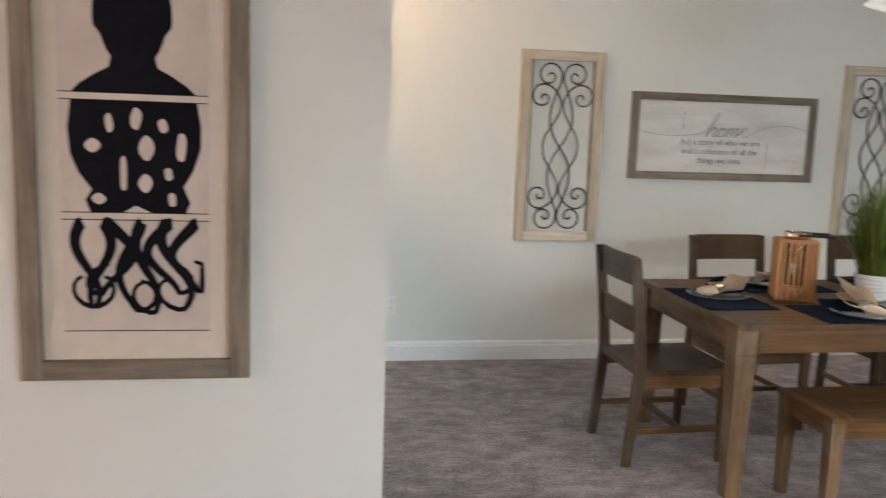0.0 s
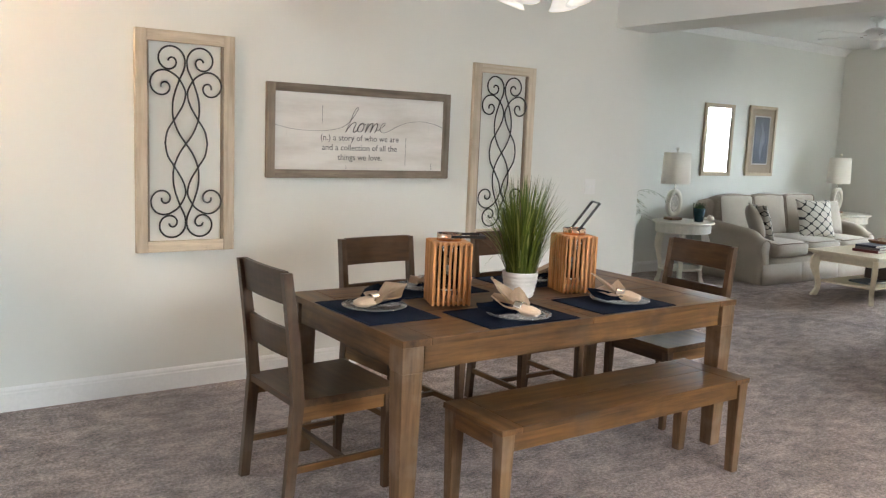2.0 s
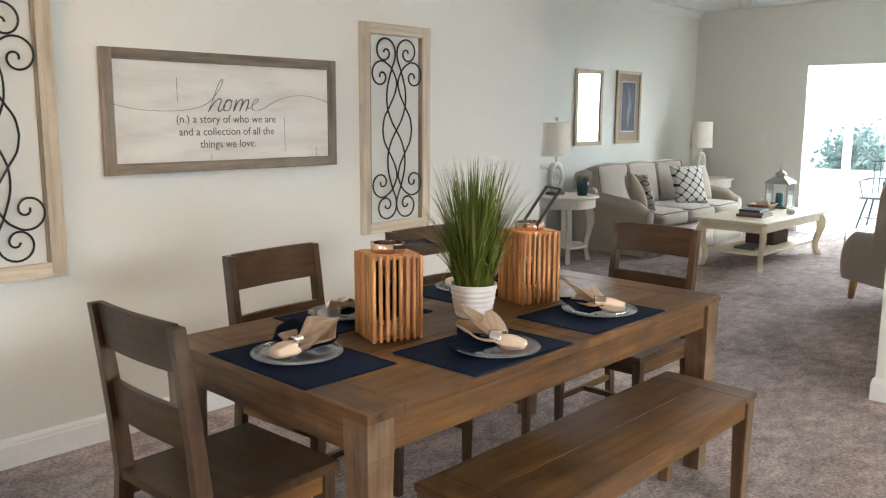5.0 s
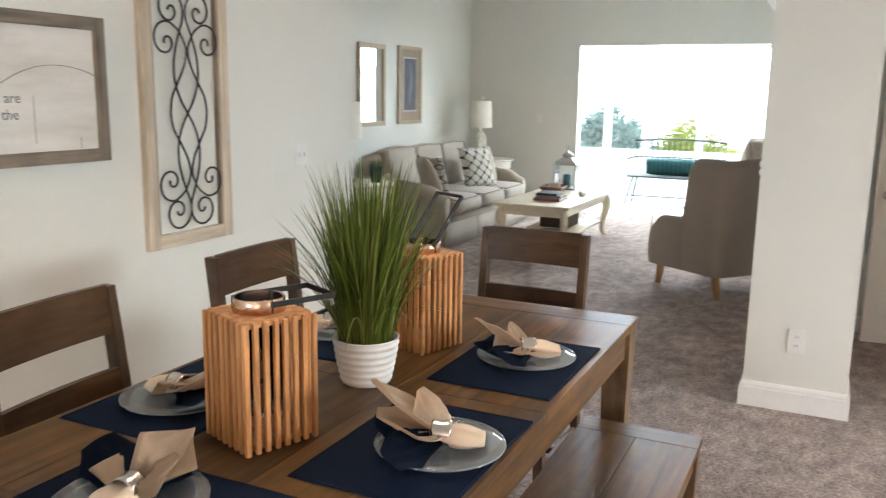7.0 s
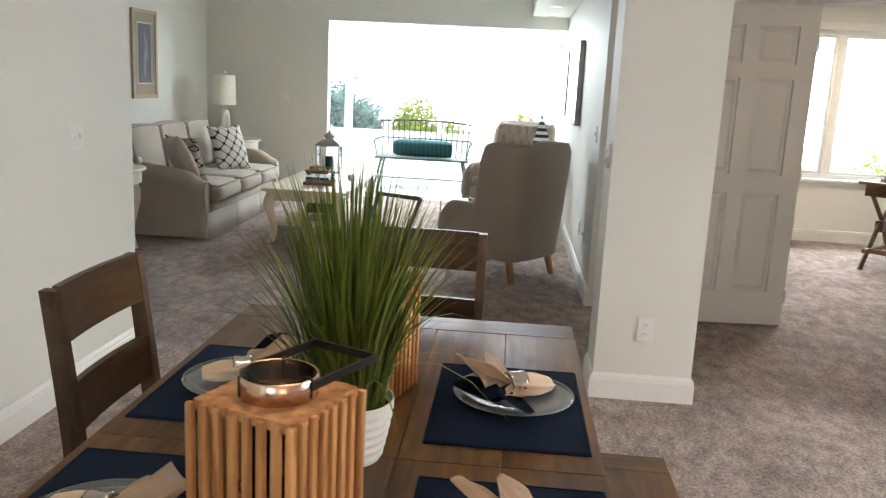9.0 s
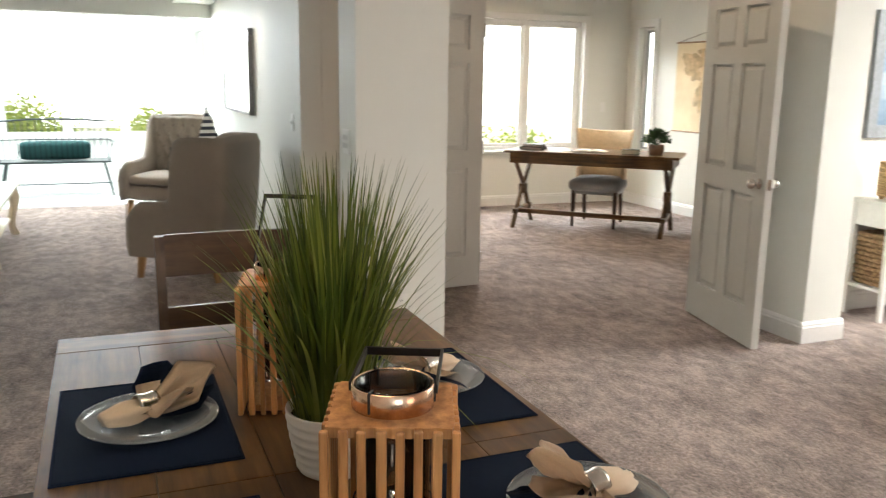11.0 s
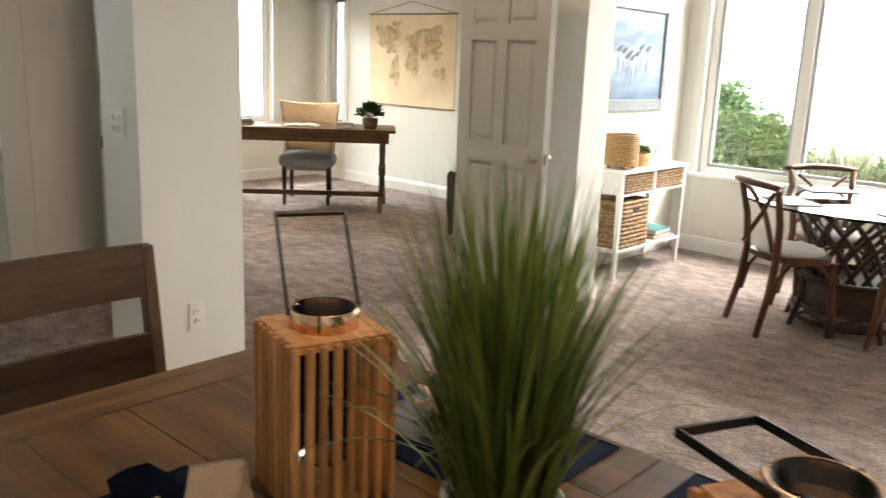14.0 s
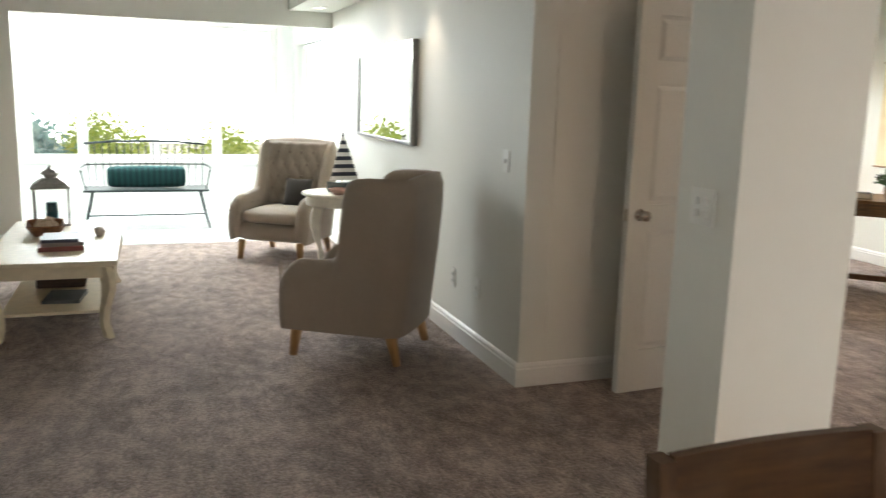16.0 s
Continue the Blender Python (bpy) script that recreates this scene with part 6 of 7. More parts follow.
for a, b2 in zip(rings, rings[1:]):
    for k in range(5):
        own.faces.new((a[k], a[(k + 1) % 5], b2[(k + 1) % 5], b2[k]))
own.faces.new(rings[0])
own.faces.new(rings[-1])
part("hull", own, wood_material("boat_hull", (0.20, 0.22, 0.20), (0.08, 0.10, 0.10), 0), boat, "", True)
part("mast", tube([(0.01, 0, 0.06), (0.01, 0, 0.50)], 0.004, 8), LEGWOOD, boat)
NAVYP = plain("navy_paint", (0.015, 0.02, 0.04), 0.6)
for k in range(12):
    z0, z1 = 0.10 + k * 0.032, 0.10 + (k + 1) * 0.032
    w0, w1 = 0.14 * (1 - k / 12) + 0.003, 0.14 * (1 - (k + 1) / 12) + 0.003
    part("sail_stripe", prism([(-w0, z0), (w0 * 0.75, z0), (w1 * 0.75, z1), (-w1, z1)], 0.003, (0.01, 0.006, 0), "xz"), NAVYP if k % 2 else TRIM, boat)
dish = thing("coral_dish", "small pink shell dish beside the sailboat", "dish", (11.04, 6.30, 0.706))
part("dish_body", lathe([(0.0, 0.0), (0.03, 0.0), (0.06, 0.02), (0.085, 0.05), (0.08, 0.052), (0.05, 0.024), (0.0, 0.01)], 20), plain("pink_shell", (0.62, 0.36, 0.28), 0.5, vary=0.12), dish, "", True)

# wall mirror over the side table (room towards +y)
wm = thing("wide_wall_mirror", "wide rectangular mirror in a thin pewter frame", "mirror", (10.98, 5.93, 1.15))
GUN = plain("gunmetal_frame", (0.20, 0.19, 0.18), 0.4, 0.7, vary=0.08)
bm = bmesh.new()
W2, H2 = 0.785, 0.735
for s in (-1, 1):
    box(s * W2 - (0.025 if s > 0 else 0), s * W2 + (0.025 if s < 0 else 0), 0.002, 0.05, 0, H2, 0.003, bm=bm)
box(-W2 + 0.025, W2 - 0.025, 0.002, 0.05, 0, 0.025, 0.003, bm=bm)
box(-W2 + 0.025, W2 - 0.025, 0.002, 0.05, H2 - 0.025, H2, 0.003, bm=bm)
part("frame", bm, GUN, wm)
part("mirror_glass", box(-W2 + 0.025, W2 - 0.025, 0.02, 0.04, 0.025, H2 - 0.025), MIRROR, wm)


def ceiling_fan():
    f = thing("ceiling_fan", "white five-blade ceiling fan with light cup", "ceiling fan", (10.5, 8.58, H))
    part("canopy", lathe([(0.0, 0.001), (0.075, 0.001), (0.07, -0.03), (0.025, -0.055), (0.0, -0.056)], 24), TRIM, f, "", True)
    part("downrod", tube([(0, 0, -0.05), (0, 0, -0.13)], 0.014, 12), TRIM, f)
    part("motor", lathe([(0.02, -0.10), (0.10, -0.125), (0.125, -0.15), (0.125, -0.20), (0.10, -0.225), (0.05, -0.24), (0.0, -0.241)], 28), TRIM, f, "", True)
    part("light_cup", lathe([(0.055, -0.241), (0.06, -0.27), (0.045, -0.32), (0.0, -0.335)], 20), CERAMIC, f, "", True)
    for k in range(5):
        a = radians(72 * k + 12)
        blade = prism([(0.17, -0.05), (0.62, -0.07), (0.66, -0.045), (0.67, 0.0), (0.66, 0.045), (0.62, 0.07), (0.17, 0.05)], 0.008, (0, 0, -0.2), "xy")
        part("blade", turned(blade, Matrix.Rotation(a, 4, "Z") @ Matrix.Rotation(radians(8), 4, "X")), TRIM, f)
        part("blade_bracket", turned(box(0.11, 0.22, -0.02, 0.02, -0.196, -0.19), Matrix.Rotation(a, 4, "Z")), STEEL, f)
    return f


ceiling_fan()


# ---- office ----
def desk():
    d = thing("writing_desk", "brown wooden writing desk with crossed trestle legs", "desk", (10.02, 2.575, 0), 46.6)
    L, W, Z = 0.86, 0.34, 0.795
    part("desktop", box(-L, L, -W, W, Z - 0.025, Z, 0.004), OAKX, d)
    bm = bmesh.new()
    for s in (-1, 1):
        box(-L + 0.06, L - 0.06, s * (W - 0.035) - 0.01, s * (W - 0.035) + 0.01, Z - 0.125, Z - 0.026, bm=bm)
        box(s * (L - 0.07) - 0.01, s * (L - 0.07) + 0.01, -W + 0.046, W - 0.046, Z - 0.125, Z - 0.026, bm=bm)
    part("apron", bm, OAKX, d)
    for s in (-1, 1):
        x = s * (L - 0.12)
        for q in (-1, 1):
            bm = tube([(x + q * 0.02, q * (W - 0.05), 0.0), (x, q * 0.06, 0.38), (x - q * 0.01, -q * (W - 0.09), Z - 0.13)], 0.024, 4)
            part("crossed_leg", bm, OAKZ, d)
        part("hub", box(x - 0.035, x + 0.035, -0.05, 0.05, 0.33, 0.43, 0.004), OAKZ, d)
        part("foot_rail", box(x - 0.022, x + 0.022, -W + 0.04, W - 0.04, 0.155, 0.195, 0.003), OAKY, d)
    part("stretcher", box(-L + 0.143, L - 0.143, 0.215, 0.25, 0.155, 0.2, 0.003), OAKX, d)
    return d


desk()
CREAMLEATHER = plain("cream_upholstery", (0.66, 0.50, 0.31), 0.6, vary=0.06, scale=30, relief=0.1)
GREYSEAT = fabric("grey_seat_cloth", (0.36, 0.36, 0.36), 400, 0.1)
DARKLEG = wood_material("espresso_wood", (0.07, 0.035, 0.02), (0.03, 0.016, 0.01), 2, 0.35, knots=0.2)


def desk_chair():
    c = thing("desk_chair", "cream flared-back chair with grey seat, dark legs", "chair", (10.24, 2.37, 0), 136 - 90)
    own = cushion(-0.26, 0.26, -0.24, 0.27, 0.37, 0.50, 0.025, 9)
    part("seat", own, GREYSEAT, c, "grey upholstered seat", True)
    own = bmesh.new()
    rows = []
    for i in range(17):
        u = -1 + i / 8
        col = []
        for k, (z, w, y) in enumerate(((0.47, 0.20, -0.19), (0.58, 0.235, -0.215), (0.70, 0.262, -0.235), (0.84, 0.285, -0.26), (0.985, 0.305, -0.285), (1.0, 0.305, -0.31), (0.98, 0.30, -0.335), (0.84, 0.28, -0.315), (0.66, 0.25, -0.285), (0.47, 0.205, -0.25))):
            bow = 0.10 * u * u
            dip = -0.022 * (1 - u * u) if k in (4, 5, 6) else 0
            col.append(own.verts.new((u * w, y + bow, z + dip)))
        rows.append(col)
    for a, b in zip(rows, rows[1:]):
        for k in range(len(a)):
            own.faces.new((a[k], a[(k + 1) % len(a)], b[(k + 1) % len(a)], b[k]))
    own.faces.new(rows[0])
    own.faces.new(rows[-1])
    part("backrest", own, CREAMLEATHER, c, "cream upholstered curved back", True)
    for sx in (-1, 1):
        part("back_leg", tube([(sx * 0.19, -0.22, 0.46), (sx * 0.195, -0.23, 0.25), (sx * 0.2, -0.29, 0.0)], [0.024, 0.022, 0.016], 8), DARKLEG, c)
        part("front_leg", tube([(sx * 0.215, 0.215, 0.38), (sx * 0.215, 0.22, 0.0)], [0.026, 0.017], 8), DARKLEG, c)
        part("side_panel", turned(cushion(sx * 0.235 - 0.02, sx * 0.235 + 0.02, -0.21, -0.02, 0.44, 0.60, 0.0, 4), Matrix.Identity(4)), CREAMLEATHER, c, "", True)
    part("seat_rail", box(-0.235, 0.235, -0.22, 0.235, 0.345, 0.385, 0.004), GREYSEAT, c)
    return c


desk_chair()


def small_plant(name, label, at, r, hgt, potr, poth, potmat, leafmat, seed, n=130):
    p = thing(name, label, "plant", at)
    part("pot", lathe([(0.0, 0.0), (potr * 0.8, 0.0), (potr, poth * 0.6), (potr * 0.98, poth), (potr * 0.9, poth), (potr * 0.86, poth * 0.85), (0.0, poth * 0.85)], 20), potmat, p, "", True)
    rng = random.Random(seed)
    bm = bmesh.new()
    for k in range(n):
        a, e = rng.uniform(0, 6.283), rng.uniform(-0.15, 1.45)
        q = r * rng.uniform(0.45, 1.0)
        c = Vector((q * math.cos(e) * math.cos(a), q * math.cos(e) * math.sin(a), poth + hgt * (0.25 + 0.75 * math.sin(max(0, e))) * rng.uniform(0.5, 1)))
        d = Vector((math.cos(a) * math.cos(e), math.sin(a) * math.cos(e), math.sin(e) + rng.uniform(-0.3, 0.4))).normalized()
        s = d.orthogonal().normalized() * rng.uniform(0.35, 0.5)
        l = r * rng.uniform(0.28, 0.45)
        v = [bm.verts.new(c - d * l * 0.5), bm.verts.new(c + s * l * 0.6), bm.verts.new(c + d * l * 0.6), bm.verts.new(c - s * l * 0.6)]
        bm.faces.new((v[0], v[1], v[2]))
        bm.faces.new((v[0], v[2], v[3]))
        if k % 6 == 0:
            tube([(0, 0, poth * 0.85), tuple(c)], 0.0016, 4, bm)
    leaf = part("leaves", bm, leafmat, p, "clump of small leaves")
    return p


LEAF = plain("green_leaf", (0.035, 0.095, 0.022), 0.5, vary=0.3, scale=22)
BRIGHTLEAF = plain("bright_green_leaf", (0.08, 0.20, 0.03), 0.5, vary=0.3, scale=25)
TERRA = plain("brown_pot", (0.20, 0.12, 0.07), 0.6, vary=0.1)
small_plant("desk_plant", "bushy green plant in a small brown pot", (9.50, 2.22, 0.796), 0.135, 0.15, 0.075, 0.10, TERRA, LEAF, 5, 190)
book((10.36, 3.10, 0.796), 40, (0.24, 0.17, 0.03), (0.03, 0.028, 0.028), "dark hardback book on the desk", "books on the desk")
book((10.35, 3.10, 0.827), 52, (0.21, 0.15, 0.026), (0.02, 0.02, 0.022), "black hardback book on top of another", "books on the desk")
book((9.66, 2.40, 0.796), 50, (0.17, 0.12, 0.045), (0.02, 0.02, 0.022), "small black book beside the plant", "books on the desk")
ob2 = thing("open_book", "open book lying on the desk", "book", (9.98, 2.66, 0.796), 46)
for s in (-1, 1):
    own = bmesh.new()
    rows = []
    for k in range(9):
        u = k / 8
        z = 0.006 + 0.018 * math.sin(math.pi * min(1, u * 1.1)) * (1 - 0.5 * u)
        rows.append([own.verts.new((s * u * 0.16, y, q)) for y, q in ((-0.11, 0.003), (-0.11, z), (0.11, z), (0.11, 0.003))])
    for a, b in zip(rows, rows[1:]):
        for k in range(4):
            own.faces.new((a[k], a[(k + 1) % 4], b[(k + 1) % 4], b[k]))
    own.faces.new(rows[-1])
    part("pages", own, PAGES, ob2, "", True)
part("cover", box(-0.168, 0.168, -0.116, 0.116, 0.0, 0.0028), plain("brown_cover", (0.16, 0.09, 0.05), 0.5), ob2)
papers = thing("paper_stack", "white papers lying on the desk", "paper", (10.16, 2.93, 0.796), 60)
part("sheets", box(-0.13, 0.13, -0.1, 0.1, 0, 0.004), PAGES, papers)


def world_map():
    m0 = thing("wall_map", "antique tan world map scroll hanging from a rod", "map", (10.13, 1.05, 0.955))
    W, Hh = 0.655, 0.97
    m, nt, b = mat_new("aged_map_paper")
    v = coords(nt)
    stain = noise_node(nt, v, 2.2, 5)
    c = ramp(nt, stain, [(0.3, (0.66, 0.52, 0.32)), (0.55, (0.80, 0.68, 0.47)), (0.75, (0.84, 0.73, 0.53))])
    nt.links.new(c, b.inputs["Base Color"])
    b.inputs["Roughness"].default_value = 0.85
    bump(nt, b, noise_node(nt, v, 60), 0.2, 0.002)
    own = bmesh.new()
    rows = []
    for i in range(25):
        u = i / 24
        wave = 0.003 * math.sin(u * 9)
        rows.append([own.verts.new((-W + 2 * W * u, y + wave, z)) for y, z in ((0.004, 0.0), (0.008, 0.0), (0.008, Hh), (0.004, Hh))])
    for a, bq in zip(rows, rows[1:]):
        for k in range(4):
            own.faces.new((a[k], a[(k + 1) % 4], bq[(k + 1) % 4], bq[k]))
    own.faces.new(rows[0])
    own.faces.new(rows[-1])
    part("map_sheet", own, m, m0)
    INKM = plain("brown_map_ink", (0.69, 0.53, 0.31), 0.85, vary=0.25, scale=14)
    # continents as ragged flat patches, west on the viewer's left
    rng = random.Random(2)
    lands = (((0.37, 0.74), (0.17, 0.13)), ((0.30, 0.62), (0.08, 0.07)), ((0.23, 0.37), (0.075, 0.15)), ((0.22, 0.86), (0.06, 0.05)), ((-0.03, 0.70), (0.09, 0.075)), ((-0.05, 0.48), (0.105, 0.15)), ((-0.27, 0.72), (0.23, 0.13)), ((-0.22, 0.56), (0.06, 0.08)), ((-0.40, 0.55), (0.07, 0.05)), ((-0.45, 0.36), (0.095, 0.065)))
    for layer, ((cx, cz), (rx, rz)) in enumerate(lands):
        n = 26
        pts = []
        ph = rng.uniform(0, 6)
        for k in range(n):
            a = 2 * math.pi * k / n
            q = 1 + 0.22 * math.sin(3 * a + ph) + 0.14 * math.sin(5 * a + 2 * ph) + rng.uniform(-0.10, 0.10)
            pts.append((cx + rx * q * math.cos(a), cz + rz * q * math.sin(a)))
        part("continent", prism(pts, 0.001, (0, 0.0135 + 0.0005 * layer, 0), "xz"), INKM, m0)
    for z in (-0.006, Hh + 0.004):
        part("rod", tube([(-W - 0.012, 0.012, z), (W + 0.012, 0.012, z)], 0.008, 10), plain("tan_rod", (0.34, 0.21, 0.11), 0.6), m0)
    part("hanging_cord", tube([(-W + 0.01, 0.012, Hh + 0.01), (-0.01, 0.008, Hh + 0.135), (0.0, 0.007, Hh + 0.14), (0.01, 0.008, Hh + 0.135), (W - 0.01, 0.012, Hh + 0.01)], 0.003, 6), plain("brown_cord", (0.18, 0.11, 0.06), 0.9), m0)
    return m0


world_map()

# dark tub chair half hidden behind the open door
tub = thing("tub_chair", "dark brown woven rattan tub chair", "armchair", (7.62, 2.64, 0), 20)
WICKER = plain("dark_rattan", (0.028, 0.017, 0.012), 0.55, vary=0.3, scale=90, relief=0.6)
own = bmesh.new()
rows = []
for k in range(25):
    a = radians(-120 + 240 * k / 24) - math.pi / 2
    h = 0.60 + 0.16 * math.cos(radians(-120 + 240 * k / 24)) ** 2
    r = 0.34
    rows.append([own.verts.new((q * math.cos(a), q * math.sin(a), z)) for q, z in ((r, 0.13), (r + 0.02, 0.35), (r + 0.025, h - 0.03), (r, h), (r - 0.035, h - 0.03), (r - 0.05, 0.35), (r - 0.05, 0.13))])
for a, b in zip(rows, rows[1:]):
    for q in range(7):
        own.faces.new((a[q], a[(q + 1) % 7], b[(q + 1) % 7], b[q]))
own.faces.new(rows[0])
own.faces.new(rows[-1])
part("shell", own, WICKER, tub, "", True)
part("seat_cushion", lathe([(0.0, 0.13), (0.27, 0.13), (0.285, 0.3), (0.285, 0.40), (0.26, 0.44), (0.0, 0.45)], 28), fabric("dark_seat_cloth", (0.04, 0.03, 0.025), 300), tub, "", True)
for k in range(4):
    a = radians(45 + 90 * k)
    part("leg", tube([(0.24 * math.cos(a), 0.24 * math.sin(a), 0.14), (0.27 * math.cos(a), 0.27 * math.sin(a), 0.0)], [0.024, 0.018], 8), DARKLEG, tub)


# ---- breakfast nook ----
WHITEWOOD = plain("white_furniture_paint", (0.78, 0.77, 0.74), 0.4, vary=0.03, scale=30, relief=0.05)


def wicker_material():
    m, nt, b = mat_new("brown_seagrass")
    v = coords(nt)
    n = noise_node(nt, v, 55, 3)
    c = ramp(nt, n, [(0.3, (0.12, 0.065, 0.03)), (0.55, (0.32, 0.20, 0.10)), (0.75, (0.50, 0.36, 0.20))])
    nt.links.new(c, b.inputs["Base Color"])
    b.inputs["Roughness"].default_value = 0.8
    bump(nt, b, n, 0.6, 0.004)
    return m


SEAGRASS = wicker_material()


def woven_box(parent, x0, x1, y0, y1, z0, z1, rows, name="weave", rad=None):
    """Rows of bulging twisted strands wound round a box, open on top."""
    step = (z1 - z0) / rows
    r = rad or step * 0.55
    for k in range(rows):
        z = z0 + step * (k + 0.5)
        pts = []
        for (ax, ay), (bx, by) in (((x0, y0), (x1, y0)), ((x1, y0), (x1, y1)), ((x1, y1), (x0, y1)), ((x0, y1), (x0, y0))):
            n = max(4, int(math.hypot(bx - ax, by - ay) / (r * 2.2)))
            for i in range(n):
                s = i / n
                off = r * 0.45 * (1 if (i + k) % 2 else -1)
                nx, ny = (by - ay), -(bx - ax)
                ln = math.hypot(nx, ny)
                pts.append((ax + (bx - ax) * s + nx / ln * off, ay + (by - ay) * s + ny / ln * off, z))
        part(name, tube(pts, r, 6, closed=True), SEAGRASS, parent, "", True)
    part("lining", box(x0 + r, x1 - r, y0 + r, y1 - r, z0, z1 - r * 2), SEAGRASS, parent)


def console():
    c = thing("console_table", "white console table with drawers and lower shelf", "console table", (6.635, 2.19, 0))
    # local x is depth (room side negative), local y runs along the wall
    X, Y, Z = 0.155, 0.475, 0.77
    part("tabletop", box(-X - 0.015, X + 0.015, -Y - 0.015, Y + 0.015, Z - 0.022, Z, 0.004), WHITEWOOD, c)
    for sx in (-1, 1):
        for sy in (-1, 1):
            own = box(-0.02, 0.02, -0.02, 0.02, 0, Z - 0.0225)
            for v in own.verts:
                if v.co.z < 0.01:
                    v.co.x *= 0.65
                    v.co.y *= 0.65
            part("leg", turned(own, Matrix.Translation((sx * (X - 0.02), sy * (Y - 0.02), 0))), WHITEWOOD, c)
    for sy in (-1, 1):
        part("side_panel", box(-X + 0.042, X - 0.042, sy * (Y - 0.012) - 0.008, sy * (Y - 0.012) + 0.008, Z - 0.17, Z - 0.023), WHITEWOOD, c)
    part("back_panel", box(X - 0.018, X - 0.006, -Y + 0.042, Y - 0.042, Z - 0.17, Z - 0.023), WHITEWOOD, c)
    part("drawer_rail", box(-X + 0.004, -X + 0.024, -Y + 0.042, Y - 0.042, Z - 0.18, Z - 0.162), WHITEWOOD, c)
    part("drawer_post", box(-X + 0.004, -X + 0.024, -0.012, 0.012, Z - 0.161, Z - 0.023), WHITEWOOD, c)
    for y0, y1 in ((-Y + 0.046, -0.016), (0.016, Y - 0.046)):
        d = part("drawer", box(-X + 0.014, X - 0.03, y0 + 0.006, y1 - 0.006, Z - 0.155, Z - 0.035), SEAGRASS, c, "woven seagrass drawer")
        for k in range(6):
            z = Z - 0.148 + k * 0.02
            n = 18
            pts = [(-X + 0.010 + (0.004 if (i + k) % 2 else -0.004), y0 + 0.006 + (y1 - y0 - 0.012) * i / n, z) for i in range(n + 1)]
            part("weave", tube(pts, 0.0095, 6), SEAGRASS, d, "", True)
    part("lower_shelf", box(-X + 0.0, X, -Y + 0.002, Y - 0.002, 0.19, 0.21, 0.003), WHITEWOOD, c)
    return c


console()
bk = thing("storage_basket", "square woven brown seagrass basket on the shelf", "basket", (6.63, 2.42, 0.2105))
woven_box(bk, -0.125, 0.125, -0.185, 0.185, 0.0, 0.34, 11)
# solid dark blocks stand in for the shade inside the handle holes
for s in (-1, 1):
    part("handle_opening", box(-0.145 if s < 0 else 0.135, -0.135 if s < 0 else 0.145, -0.04, 0.04, 0.262, 0.285, 0.003), plain("handle_shade_paint", (0.03, 0.02, 0.012), 0.9), bk)
for k, (col, lab) in enumerate((((0.50, 0.05, 0.05), "red hardback book on the console shelf"), ((0.10, 0.33, 0.33), "teal hardback book on the console shelf"))):
    book((6.62, 1.93, 0.2105 + 0.034 * k), 88 + 5 * k, (0.27, 0.21, 0.033), col, lab, "books on the console")
pl = thing("wicker_planter", "round wicker planter on small wooden feet", "planter", (6.60, 2.50, 0.771))
RATTAN = plain("tan_rattan", (0.46, 0.29, 0.13), 0.7, vary=0.2, scale=60, relief=0.4)
for k in range(14):
    z = 0.03 + k * 0.0155
    part("weave_ring", tube([(0.112 * math.cos(a), 0.112 * math.sin(a), z) for a in [2 * math.pi * i / 32 for i in range(32)]], 0.0088, 6, closed=True), RATTAN, pl, "", True)
part("inner_pot", lathe([(0.0, 0.022), (0.105, 0.022), (0.105, 0.235), (0.098, 0.235), (0.098, 0.19), (0.0, 0.19)], 28), RATTAN, pl)
for k in range(4):
    a = radians(45 + 90 * k)
    part("foot", lathe([(0.0, 0.0), (0.012, 0.0), (0.016, 0.012), (0.012, 0.0225), (0.0, 0.0225)], 10, (0.085 * math.cos(a), 0.085 * math.sin(a), 0)), RATTAN, pl)
small_plant("succulent_pot", "low green succulent in a wooden bowl pot", (6.62, 2.24, 0.771), 0.09, 0.06, 0.095, 0.095, plain("honey_bowl", (0.62, 0.40, 0.18), 0.5, vary=0.1), BRIGHTLEAF, 9, 150)
co = thing("coral_ornament", "white branching coral ornament on the console", "ornament", (6.62, 2.02, 0.771))
bm = bmesh.new()
rng = random.Random(6)
box(-0.05, 0.05, -0.03, 0.03, 0, 0.015, bm=bm)
for k in range(9):
    p0 = Vector((0, (k - 4) * 0.012, 0.012))
    d = Vector((rng.uniform(-0.2, 0.2), (k - 4) * 0.16, 1)).normalized()
    pts = [p0]
    for j in range(5):
        d = (d + Vector((rng.uniform(-0.3, 0.3), rng.uniform(-0.4, 0.4), 0.1))).normalized()
        pts.append(pts[-1] + d * rng.uniform(0.02, 0.042))
    tube(pts, [0.008, 0.0075, 0.007, 0.0065, 0.006, 0.007], 6, bm)
part("coral", bm, plain("white_coral", (0.72, 0.68, 0.62), 0.8, vary=0.1), co)

# the shore bird painting (room towards -x)
bp = thing("bird_painting", "blue shore bird painting in a silvered frame", "painting", (6.81, 2.108, 1.15), -90)
SILVER = plain("silver_leaf_frame", (0.20, 0.215, 0.23), 0.5, 0.0, vary=0.12, scale=50, relief=0.3)
W, Hh, f = 0.513, 0.80, 0.082
bm = bmesh.new()
for s in (-1, 1):
    box(s * W - (f if s > 0 else 0), s * W + (f if s < 0 else 0), -0.035, -0.002, 0, Hh, 0.006, bm=bm)
box(-W + f, W - f, -0.035, -0.002, 0, f, 0.006, bm=bm)
box(-W + f, W - f, -0.035, -0.002, Hh - f, Hh, 0.006, bm=bm)
part("frame", bm, SILVER, bp)
m, nt, b = mat_new("sea_painting")
